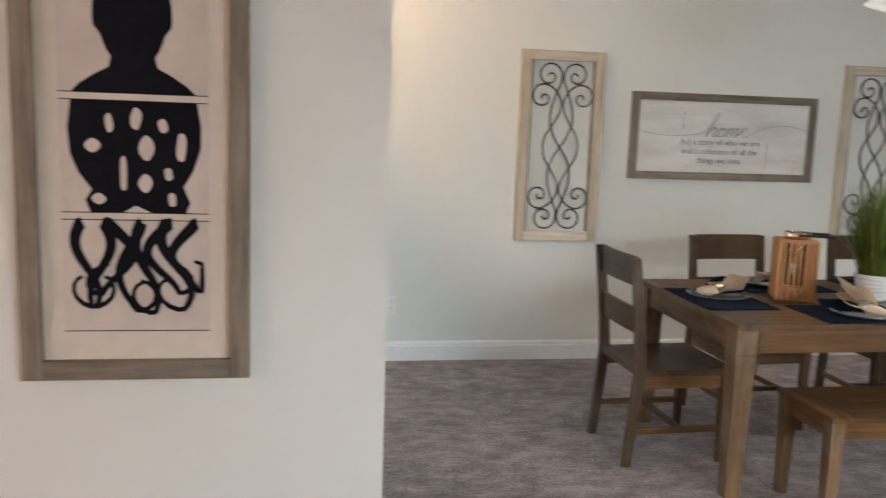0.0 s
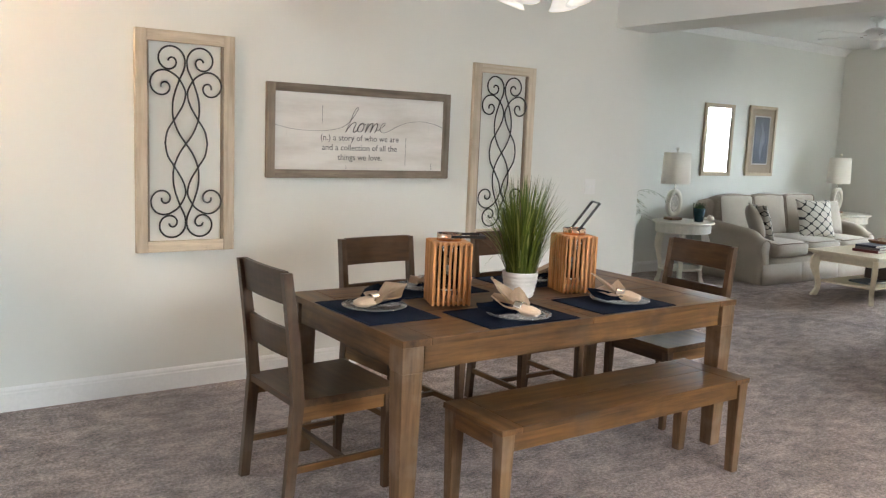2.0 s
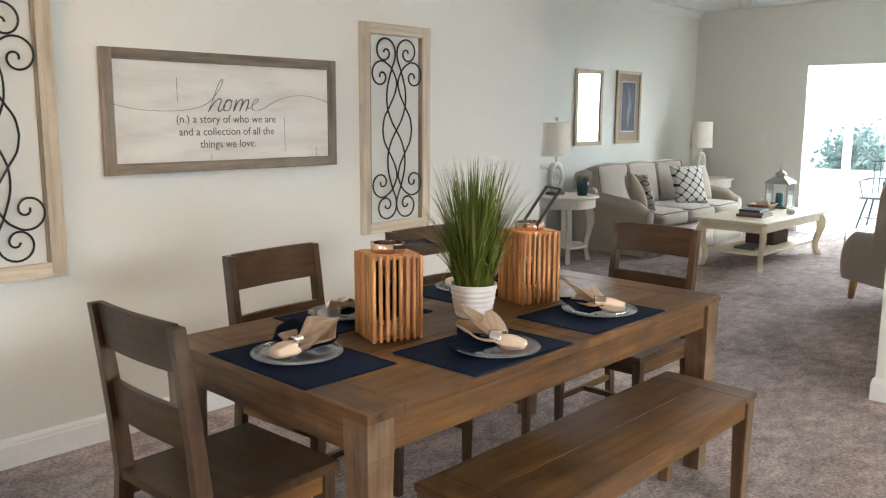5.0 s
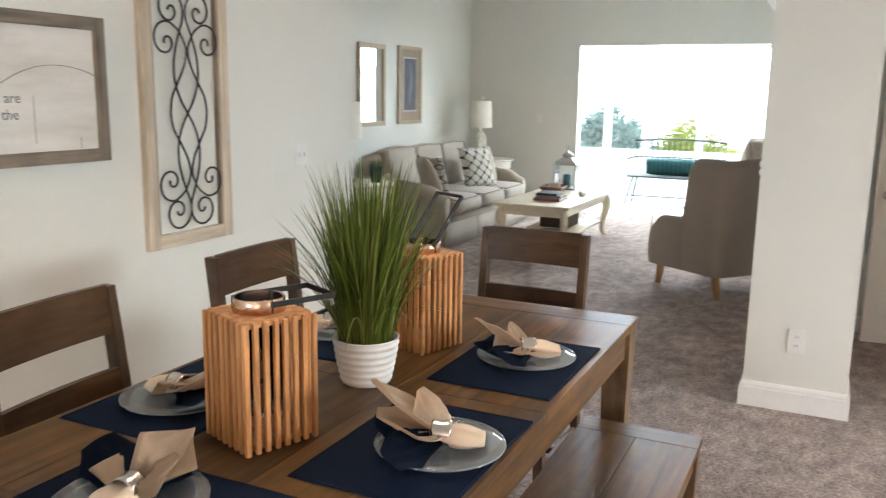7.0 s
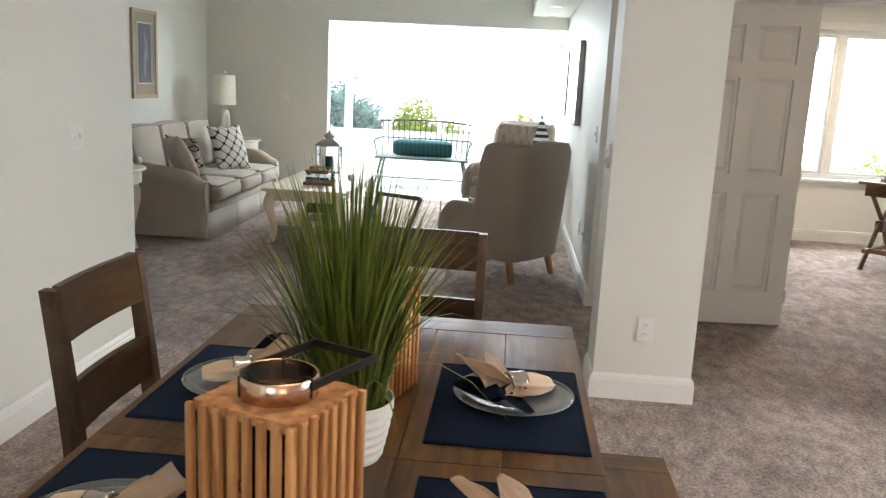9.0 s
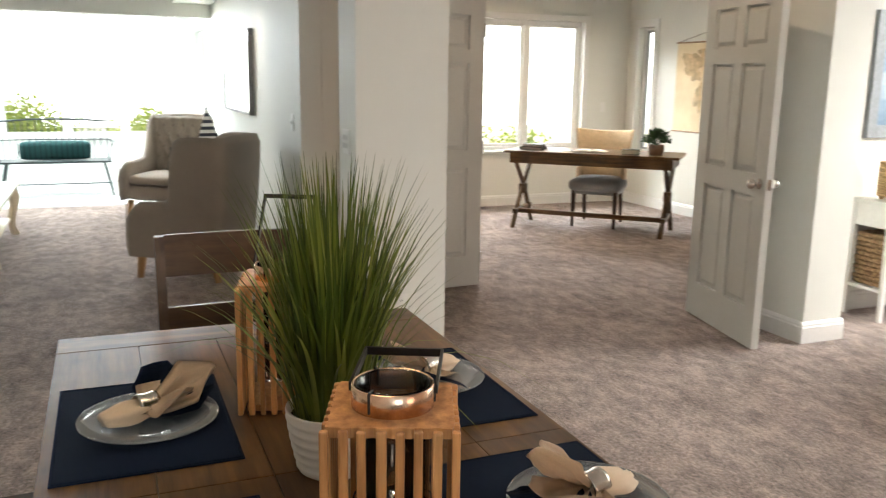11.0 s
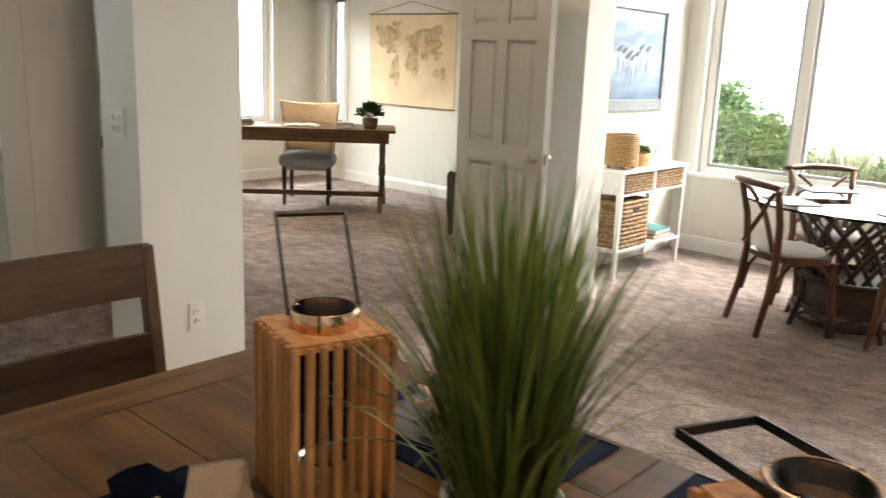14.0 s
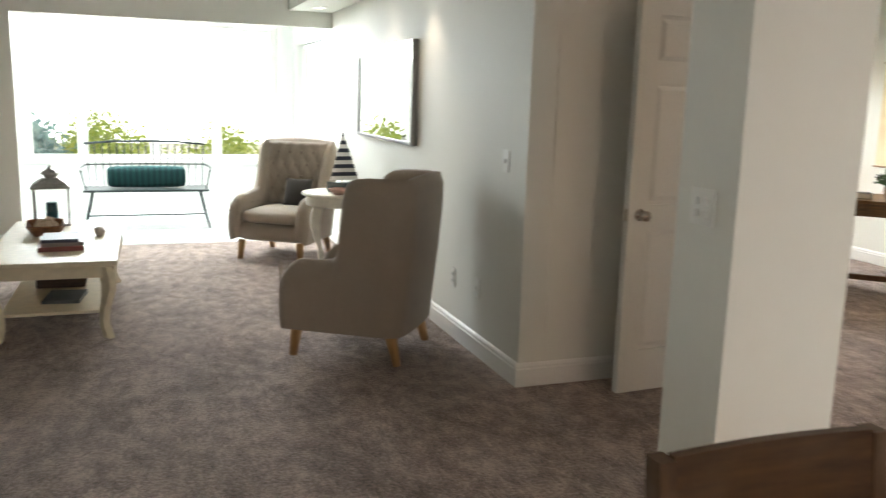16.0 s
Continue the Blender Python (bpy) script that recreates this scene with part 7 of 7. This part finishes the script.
sep = nt.nodes.new("ShaderNodeSeparateXYZ")
nt.links.new(coords(nt), sep.inputs[0])
n1 = noise_node(nt, coords(nt, (2.2, 2, 7)), 2.0, 5)
add = nt.nodes.new("ShaderNodeMath")
add.operation = "MULTIPLY_ADD"
nt.links.new(n1, add.inputs[0])
add.inputs[1].default_value = 0.5
nt.links.new(sep.outputs["Z"], add.inputs[2])
c = ramp(nt, add.outputs[0], [(0.3, (0.09, 0.14, 0.21)), (0.5, (0.19, 0.26, 0.34)), (0.62, (0.30, 0.355, 0.41)), (0.75, (0.14, 0.20, 0.29)), (0.95, (0.28, 0.355, 0.42)), (1.0, (0.36, 0.42, 0.46))])
nt.links.new(c, b.inputs["Base Color"])
b.inputs["Roughness"].default_value = 0.6
b.inputs["Specular IOR Level"].default_value = 0.25
part("canvas", box(-W + f, W - f, -0.016, -0.003, f, Hh - f), m, bp)
BIRD = plain("dark_paint", (0.04, 0.045, 0.06), 0.6, vary=0.2)
BIRDR = plain("dark_blue_paint", (0.13, 0.18, 0.26), 0.6, vary=0.2)
rng = random.Random(12)
for x, z in ((-0.22, 0.43), (-0.15, 0.42), (-0.10, 0.38), (-0.03, 0.37), (-0.07, 0.40), (0.04, 0.40), (0.09, 0.45), (0.19, 0.44)):
    bm = ribbon([(x - 0.03, z), (x, z + 0.006), (x + 0.025, z + 0.018), (x + 0.036, z + 0.03), (x + 0.055, z + 0.028)], [0.004, 0.018, 0.013, 0.009, 0.002], -0.0172)
    ribbon([(x, z - 0.01), (x + 0.002, z - 0.05)], [0.0025, 0.002], -0.0176, bm=bm)
    part("painted_bird", bm, BIRD, bp)
    part("painted_reflection", ribbon([(x, z - 0.055), (x + 0.008, z - 0.10), (x - 0.004, z - 0.17)], [0.010, 0.016, 0.004], -0.0168), BIRDR, bp)

BENT = wood_material("chestnut_bentwood", (0.17, 0.075, 0.03), (0.075, 0.032, 0.014), 2, 0.35, knots=0.3)
SEATPAD = fabric("white_seat_pad", (0.70, 0.68, 0.68), 350, 0.05)


def cross_back_chair():
    """Seat centre at the origin, facing local +y."""
    c = thing("cross_back_chair", "chestnut bentwood cross-back chair with white seat pad", "chair", group="chairs round the glass table")
    S = 0.46
    own = bmesh.new()
    top, bot = [], []
    n = 32
    for k in range(n):
        a = 2 * math.pi * k / n
        x, y = 0.205 * math.copysign(abs(math.cos(a)) ** 0.75, math.cos(a)), 0.205 * math.copysign(abs(math.sin(a)) ** 0.75, math.sin(a))
        x *= 1 + 0.08 * (y / 0.205)
        top.append(own.verts.new((x, y, S)))
        bot.append(own.verts.new((x * 1.01, y * 1.01, S - 0.03)))
    own.faces.new(top)
    own.faces.new(bot[::-1])
    for k in range(n):
        j = (k + 1) % n
        own.faces.new((bot[k], bot[j], top[j], top[k]))
    part("seat", own, BENT, c)
    part("seat_pad", lathe([(0.0, S + 0.0005), (0.185, S + 0.0005), (0.192, S + 0.012), (0.18, S + 0.03), (0.1, S + 0.038), (0.0, S + 0.04)], 28), SEATPAD, c, "white padded seat", True)
    for s in (-1, 1):
        part("back_post", tube([(s * 0.19, -0.25, 0.0), (s * 0.175, -0.195, 0.25), (s * 0.172, -0.175, 0.45), (s * 0.19, -0.19, 0.65), (s * 0.21, -0.235, 0.85)], [0.018, 0.021, 0.022, 0.021, 0.019], 10), BENT, c, "", True)
        part("front_leg", tube([(s * 0.175, 0.165, S - 0.03), (s * 0.185, 0.18, 0.2), (s * 0.2, 0.21, 0.0)], [0.024, 0.022, 0.016], 10), BENT, c, "", True)
        part("side_hoop", tube([(s * 0.178, -0.18, 0.19), (s * 0.175, -0.15, 0.34), (s * 0.172, -0.09, 0.415), (s * 0.17, 0.0, 0.43), (s * 0.172, 0.09, 0.415), (s * 0.178, 0.15, 0.34), (s * 0.186, 0.178, 0.2)], 0.012, 8), BENT, c, "", True)
        pts = []
        for k in range(13):
            u = k / 12
            pts.append((s * (0.16 - 0.32 * u), -0.19 - 0.035 * (2 * abs(u - 0.5)) * (1 if u > 0.5 else 0.3) + (0.006 * s), 0.49 + 0.33 * u + 0.03 * math.sin(u * math.pi)))
        part("cross_brace", tube(pts, 0.017, 8, flat=0.6), BENT, c, "", True)
    part("front_hoop", tube([(-0.18, 0.178, 0.2), (-0.17, 0.172, 0.34), (-0.1, 0.168, 0.41), (0, 0.167, 0.425), (0.1, 0.168, 0.41), (0.17, 0.172, 0.34), (0.18, 0.178, 0.2)], 0.012, 8), BENT, c, "", True)
    pts, rad = [], []
    for k in range(15):
        u = -1 + k / 7
        pts.append((u * 0.235, -0.245 - 0.055 * (1 - u * u) + 0.0, 0.855 + 0.012 * (1 - u * u)))
        rad.append(0.036 - 0.008 * u * u)
    part("top_rail", tube(pts, rad, 10, flat=0.6), BENT, c, "", True)
    return c


CX, CY = 5.0, 2.45
xc = cross_back_chair()
spots = [(5.27, 2.80, 229), (4.49, 2.86, 316), (5.27, 2.08, 134), (4.64, 2.06, 48)]
xc.matrix_basis = pose(spots[0][0], spots[0][1], 0, 0, 0, spots[0][2] - 90)
for x, y, a in spots[1:]:
    copy_thing(xc, pose(x, y, 0, 0, 0, a - 90))


def glass_table():
    t = thing("glass_dining_table", "round glass table on a dark rattan lattice base", "table", (CX, CY, 0))
    part("glass_top", lathe([(0.0, 0.735), (0.665, 0.735), (0.67, 0.738), (0.67, 0.747), (0.667, 0.75), (0.0, 0.75)], 72), glass("table_glass", (0.90, 0.97, 0.95)), t, "clear round glass top", False)
    RAT = plain("dark_rattan_canes", (0.055, 0.026, 0.014), 0.4, vary=0.25, scale=40)
    n = 16
    for hand in (-1, 1):
        for k in range(n):
            a0 = 2 * math.pi * (k + (0.25 if hand > 0 else 0.75)) / n
            pts = []
            for j in range(9):
                u = j / 8
                a = a0 + hand * u * 1.05
                r = 0.22 + 0.02 * math.sin(u * 3) + 0.17 * u ** 2
                pts.append((r * math.cos(a), r * math.sin(a), 0.30 + 0.435 * u))
            part("cane", tube(pts, 0.015, 6), RAT, t, "", True)
    for z, r, q in ((0.05, 0.30, 0.014), (0.30, 0.30, 0.018), (0.13, 0.31, 0.012), (0.73, 0.42, 0.004)):
        part("hoop", tube([(r * math.cos(a), r * math.sin(a), z) for a in [2 * math.pi * i / 32 for i in range(32)]], q, 6, closed=True), RAT, t, "", True)
    part("drum", lathe([(0.30, 0.13), (0.302, 0.30), (0.295, 0.30), (0.293, 0.13), (0.30, 0.13)], 8), RAT, t)
    part("drum_floor", lathe([(0.0, 0.285), (0.295, 0.285), (0.295, 0.27), (0.0, 0.27)], 8), RAT, t)
    for k in range(8):
        a = 2 * math.pi * k / 8
        c, s = math.cos(a), math.sin(a)
        part("leg", tube([(0.305 * c, 0.305 * s, 0.30), (0.315 * c, 0.315 * s, 0.15), (0.36 * c, 0.36 * s, 0.0)], [0.02, 0.019, 0.016], 8), RAT, t, "", True)
        b = 2 * math.pi * (k + 1) / 8
        pts = [(0.335 * math.cos(a + (b - a) * u), 0.335 * math.sin(a + (b - a) * u), 0.045 + 0.075 * math.sin(math.pi * u)) for u in [i / 8 for i in range(9)]]
        part("foot_arch", tube(pts, 0.010, 6), RAT, t, "", True)
    return t


glass_table()
for a in (49, 136, 228, 313):
    x, y = CX + 0.46 * math.cos(radians(a)), CY + 0.46 * math.sin(radians(a))
    g = thing("placemat", "dark slate rectangular placemat on the glass table", "placemat", (x, y, 0.751), a + 90, "slate placemats")
    part("mat_sheet", box(-0.16, 0.16, -0.11, 0.11, 0, 0.004, 0.001), plain("slate_mat", (0.10, 0.11, 0.115), 0.5, vary=0.1, scale=30), g)


# ---- sunroom ----
SUNWALL = wall_paint("sunroom_paint", (0.76, 0.78, 0.75))
bm = bmesh.new()
box(15.40, 15.55, 5.78, 6.13, 0, 2.6, bm=bm)
box(15.40, 15.55, 6.13, 10.2, 0, 0.62, bm=bm)
box(15.40, 15.55, 6.13, 10.2, 2.30, 2.6, bm=bm)
structure("wall_sunroom_east", bm, SUNWALL, "low pale sunroom wall under the windows")
bm = bmesh.new()
box(13.202, 13.55, 5.78, 5.928, 0, 2.6, bm=bm)
box(13.55, 15.15, 5.78, 5.928, 2.08, 2.6, bm=bm)
box(15.15, 15.398, 5.78, 5.928, 0, 2.6, bm=bm)
structure("wall_sunroom_south", bm, SUNWALL, "pale sunroom wall with a glazed door")
structure("wall_sunroom_north", box(13.202, 15.398, 10.05, 10.2, 0, 2.6), SUNWALL, "pale sunroom end wall")
structure("ceiling_sunroom", box(13.202, 15.55, 5.78, 10.2, 2.602, 2.7), CEIL, "white sunroom ceiling")
structure("baseboard", box(15.38, 15.399, 5.93, 10.05, 0.0, 0.11, 0.004), TRIM, "white sunroom baseboard")
window("window_4", "long row of sunroom windows in white frames", 3.9, 1.66, (15.50, 10.04, 0.63), -90, (0.10, 0.255, 0.41, 0.62, 0.81), 0.11, 0.04)
window("window_5", "glazed sunroom door in a grey frame", 1.58, 2.06, (15.14, 5.80, 0.01), 180, (0.5,), 0.10, 0.045)

TILE = plain("pale_floor_tile", (0.62, 0.66, 0.64), 0.25, vary=0.05, scale=9, relief=0.04)
tiles = structure("floor_sunroom", box(13.052, 15.4, 5.93, 10.05, -0.1, -0.004), plain("tile_grout", (0.42, 0.43, 0.41), 0.9), "pale glazed ceramic tile floor")
size, gap = 0.335, 0.006
one = soft(box(-size / 2 + gap / 2, size / 2 - gap / 2, -size / 2 + gap / 2, size / 2 - gap / 2, -0.004, 0.003), 0.0015, 1)
first = part("tile", one, TILE, tiles)
k = 0
for i in range(7):
    for j in range(12):
        q = first if k == 0 else new("tile", first.data)
        q.parent = tiles
        q.location = (13.06 + size * (i + 0.5), 5.94 + size * (j + 0.5), 0)
        k += 1


def spindle_bench():
    b = thing("spindle_bench", "dark spindle-back metal bench in the sunroom", "bench", (14.17, 7.73, 0), 90)
    # local x along the bench, local +y the front (towards the living room)
    DK = plain("dark_painted_bench", (0.02, 0.03, 0.032), 0.4, vary=0.1)
    L, S = 0.64, 0.43
    own = soft(box(-L, L, -0.22, 0.22, S - 0.025, S), 0.01, 2)
    part("seat", own, DK, b)
    for sx in (-1, 1):
        for sy in (-1, 1):
            part("leg", tube([(sx * (L - 0.09), sy * 0.15, S - 0.02), (sx * (L - 0.0), sy * 0.23, 0.0)], [0.016, 0.012], 8), DK, b)
        part("side_stretcher", tube([(sx * (L - 0.03), -0.2, 0.13), (sx * (L - 0.03), 0.2, 0.13)], 0.008, 6), DK, b)
        part("arm", tube([(sx * (L - 0.01), -0.26, S + 0.23), (sx * (L + 0.03), 0.0, S + 0.215), (sx * (L + 0.01), 0.2, S + 0.20)], 0.012, 8), DK, b)
        part("arm_post", tube([(sx * (L - 0.03), 0.16, S), (sx * (L + 0.01), 0.18, S + 0.2)], 0.009, 8), DK, b)
    part("long_stretcher", tube([(-L + 0.03, 0, 0.13), (L - 0.03, 0, 0.13)], 0.008, 6), DK, b)
    n = 17
    for k in range(n):
        x = -L + 0.05 + (2 * L - 0.1) * k / (n - 1)
        part("spindle", tube([(x, -0.19, S - 0.01), (x * 1.02, -0.25, S + 0.25), (x * 1.04, -0.29, S + 0.47)], 0.0075, 6), DK, b)
    part("top_rail", tube([(-L - 0.0, -0.29, S + 0.46), (-L * 0.5, -0.3, S + 0.485), (0, -0.3, S + 0.49), (L * 0.5, -0.3, S + 0.485), (L + 0.0, -0.29, S + 0.46)], 0.012, 8), DK, b)
    part("middle_rail", tube([(-L + 0.01, -0.255, S + 0.235), (0, -0.26, S + 0.24), (L - 0.01, -0.255, S + 0.235)], 0.008, 6), DK, b)
    return b


spindle_bench()
lp = thing("lumbar_pillow", "long teal striped lumbar pillow on the bench", "pillow", (14.12, 7.73, 0.432), 90)
m, nt, b = mat_new("teal_stripes")
sep = nt.nodes.new("ShaderNodeSeparateXYZ")
nt.links.new(coords(nt), sep.inputs[0])
w = nt.nodes.new("ShaderNodeMath")
w.operation = "MULTIPLY"
w.inputs[1].default_value = 105.0
nt.links.new(sep.outputs["X"], w.inputs[0])
sn = nt.nodes.new("ShaderNodeMath")
sn.operation = "SINE"
nt.links.new(w.outputs[0], sn.inputs[0])
c = ramp(nt, sn.outputs[0], [(0.3, (0.003, 0.032, 0.034)), (0.6, (0.008, 0.06, 0.06))])
nt.links.new(c, b.inputs["Base Color"])
b.inputs["Roughness"].default_value = 0.9
part("cover", turned(cushion(-0.40, 0.40, -0.055, 0.055, 0.0, 0.22, 0.008, 9), Matrix.Rotation(radians(-12), 4, "X") @ Matrix.Translation((0, -0.06, 0.0))), m, lp, "", True)

# ---- outside ----
structure("ground", box(-60, 90, -70, 80, -0.45, -0.30), plain("pale_ground", (0.42, 0.40, 0.30), 0.95, vary=0.15, scale=3.0, relief=0.3), "pale sandy ground with dry grass")
HAZE = glow("hazy_bright_sky", (1.0, 1.0, 0.95), 3.2)
for n, (x0, x1, y0, y1) in enumerate(((34.0, 34.2, -30, 60), (-20, 34, -16.2, -16.0))):
    structure("backdrop", box(x0, x1, y0, y1, -0.3, 14), HAZE, "bright hazy sky beyond the garden")


def leaf_material(name, a, b_, c_):
    m, nt, b = mat_new(name)
    geo = nt.nodes.new("ShaderNodeNewGeometry")
    col = ramp(nt, geo.outputs["Random Per Island"], [(0.0, a), (0.5, b_), (1.0, c_)])
    nt.links.new(col, b.inputs["Base Color"])
    b.inputs["Roughness"].default_value = 0.5
    out = [n for n in nt.nodes if n.type == "OUTPUT_MATERIAL"][0]
    lit = nt.nodes.new("ShaderNodeBsdfTranslucent")
    nt.links.new(col, lit.inputs["Color"])
    both = nt.nodes.new("ShaderNodeMixShader")
    both.inputs[0].default_value = 0.4
    nt.links.new(b.outputs[0], both.inputs[1])
    nt.links.new(lit.outputs[0], both.inputs[2])
    nt.links.new(both.outputs[0], out.inputs["Surface"])
    return m


SHRUB = leaf_material("shrub_leaves", (0.10, 0.20, 0.07), (0.17, 0.30, 0.11), (0.29, 0.41, 0.17))
BLUEGREEN = leaf_material("hedge_leaves", (0.09, 0.19, 0.18), (0.14, 0.26, 0.24), (0.22, 0.34, 0.30))
YELLOWG = leaf_material("golden_leaves", (0.16, 0.24, 0.03), (0.26, 0.33, 0.05), (0.40, 0.42, 0.08))
DRYGRASS = leaf_material("ornamental_grass", (0.12, 0.18, 0.08), (0.22, 0.27, 0.13), (0.46, 0.44, 0.30))
BARK = plain("shrub_stems", (0.10, 0.07, 0.045), 0.9, vary=0.2)


def shrub(at, size, seed, material, label, leaves=1500, leaf=0.06):
    s = thing("shrub", label, "shrub", at, 0, "garden shrubs")
    rng = random.Random(seed)
    stems = bmesh.new()
    clumps = []
    for k in range(16):
        a, e = rng.uniform(0, 6.283), rng.uniform(0.25, 1.5)
        tip = Vector((size[0] * math.cos(a) * math.cos(e) * rng.uniform(0.5, 0.9), size[1] * math.sin(a) * math.cos(e) * rng.uniform(0.5, 0.9), size[2] * (0.3 + 0.65 * math.sin(e)) * rng.uniform(0.7, 1)))
        tube([(0.05 * math.cos(a), 0.05 * math.sin(a), 0), tuple(tip * 0.5 + Vector((0, 0, 0.05))), tuple(tip)], [0.022, 0.014, 0.006], 5, stems)
        clumps.append(tip)
    part("stems", stems, BARK, s)
    verts, faces = [], []
    for k in range(leaves):
        c0 = rng.choice(clumps)
        spread = min(size) * 0.34
        c = c0 + Vector((rng.gauss(0, spread * 0.6), rng.gauss(0, spread * 0.6), rng.gauss(0, spread * 0.5)))
        c.z = max(0.03, c.z)
        d = Vector((rng.uniform(-1, 1), rng.uniform(-1, 1), rng.uniform(-0.4, 1))).normalized()
        o = d.orthogonal().normalized()
        o.rotate(Matrix.Rotation(rng.uniform(0, 6.28), 3, d))
        l = leaf * rng.uniform(0.6, 1.3)
        i = len(verts)
        verts += [c - d * l, c + o * l * 0.42, c + d * l, c - o * l * 0.42]
        faces += [(i, i + 1, i + 2), (i, i + 2, i + 3)]
    me = bpy.data.meshes.new("leaves")
    me.from_pydata([tuple(v) for v in verts], [], faces)
    me.materials.append(material)
    ob = new("leaves", me)
    ob.parent = s
    ob["kind"] = "stuff"
    return s


def grass_clump(at, hgt, seed, material=None, n=160):
    s = thing("ornamental_grass", "clump of pale arching ornamental grass", "grass", at, 0, "garden grasses")
    rng = random.Random(seed)
    verts, faces = [], []
    for k in range(n):
        a = rng.uniform(0, 6.283)
        out, hh, w = rng.uniform(0.15, 0.75) * hgt, hgt * rng.uniform(0.5, 1.0), rng.uniform(0.006, 0.012)
        prev = None
        for j in range(6):
            u = j / 5
            p = Vector((out * u ** 1.6 * math.cos(a), out * u ** 1.6 * math.sin(a), hh * (u - 0.35 * u ** 4)))
            q = Vector((-math.sin(a), math.cos(a), 0)) * w * (1 - u * 0.9)
            i = len(verts)
            verts += [p - q, p + q]
            if prev is not None:
                faces.append((prev, prev + 1, i + 1, i))
            prev = i
    me = bpy.data.meshes.new("blades")
    me.from_pydata([tuple(v) for v in verts], [], faces)
    me.materials.append(material or DRYGRASS)
    ob = new("blades", me)
    ob.parent = s
    ob["kind"] = "stuff"
    return s


# beyond the nook window
shrub((7.55, -1.2, -0.3), (0.55, 0.5, 1.75), 1, SHRUB, "leafy green shrub outside the nook window", 7000, 0.04)
shrub((7.0, -1.3, -0.3), (0.6, 0.5, 1.28), 2, SHRUB, "rounded green shrub outside the nook window", 6000, 0.036)
shrub((5.75, -1.5, -0.3), (0.6, 0.5, 0.95), 4, SHRUB, "low green shrub in the garden", 3500, 0.036)
shrub((5.1, -1.3, -0.3), (0.6, 0.5, 1.0), 5, SHRUB, "rounded green shrub beside the house", 4500, 0.036)
for k, (x, y, h) in enumerate(((6.45, -1.1, 1.35), (6.2, -1.2, 1.5), (6.0, -1.05, 1.35), (5.5, -1.0, 1.05), (4.7, -1.1, 1.2), (7.0, -0.8, 0.95))):
    grass_clump((x, y, -0.3), h * 1.15, 20 + k, None, 480)
# beyond the sunroom
shrub((19.2, 10.0, -0.3), (1.0, 1.1, 1.45), 6, BLUEGREEN, "tall blue-green hedge shrub", 5500, 0.07)
shrub((19.8, 8.3, -0.3), (1.3, 1.1, 1.30), 7, YELLOWG, "golden green garden shrub", 4200, 0.05)
shrub((20.6, 6.3, -0.3), (1.2, 1.0, 1.1), 8, YELLOWG, "golden green garden shrub", 2200, 0.05)
shrub((18.6, 11.8, -0.3), (1.0, 1.1, 1.45), 9, BLUEGREEN, "tall blue-green hedge shrub", 5000, 0.07)
# beyond the office windows
shrub((15.2, 0.9, -0.3), (0.8, 0.8, 0.95), 10, YELLOWG, "light green shrub outside the office window", 1500, 0.05)
shrub((11.0, -1.0, -0.3), (0.7, 0.7, 1.3), 11, YELLOWG, "light green shrub outside the narrow window", 1500, 0.05)
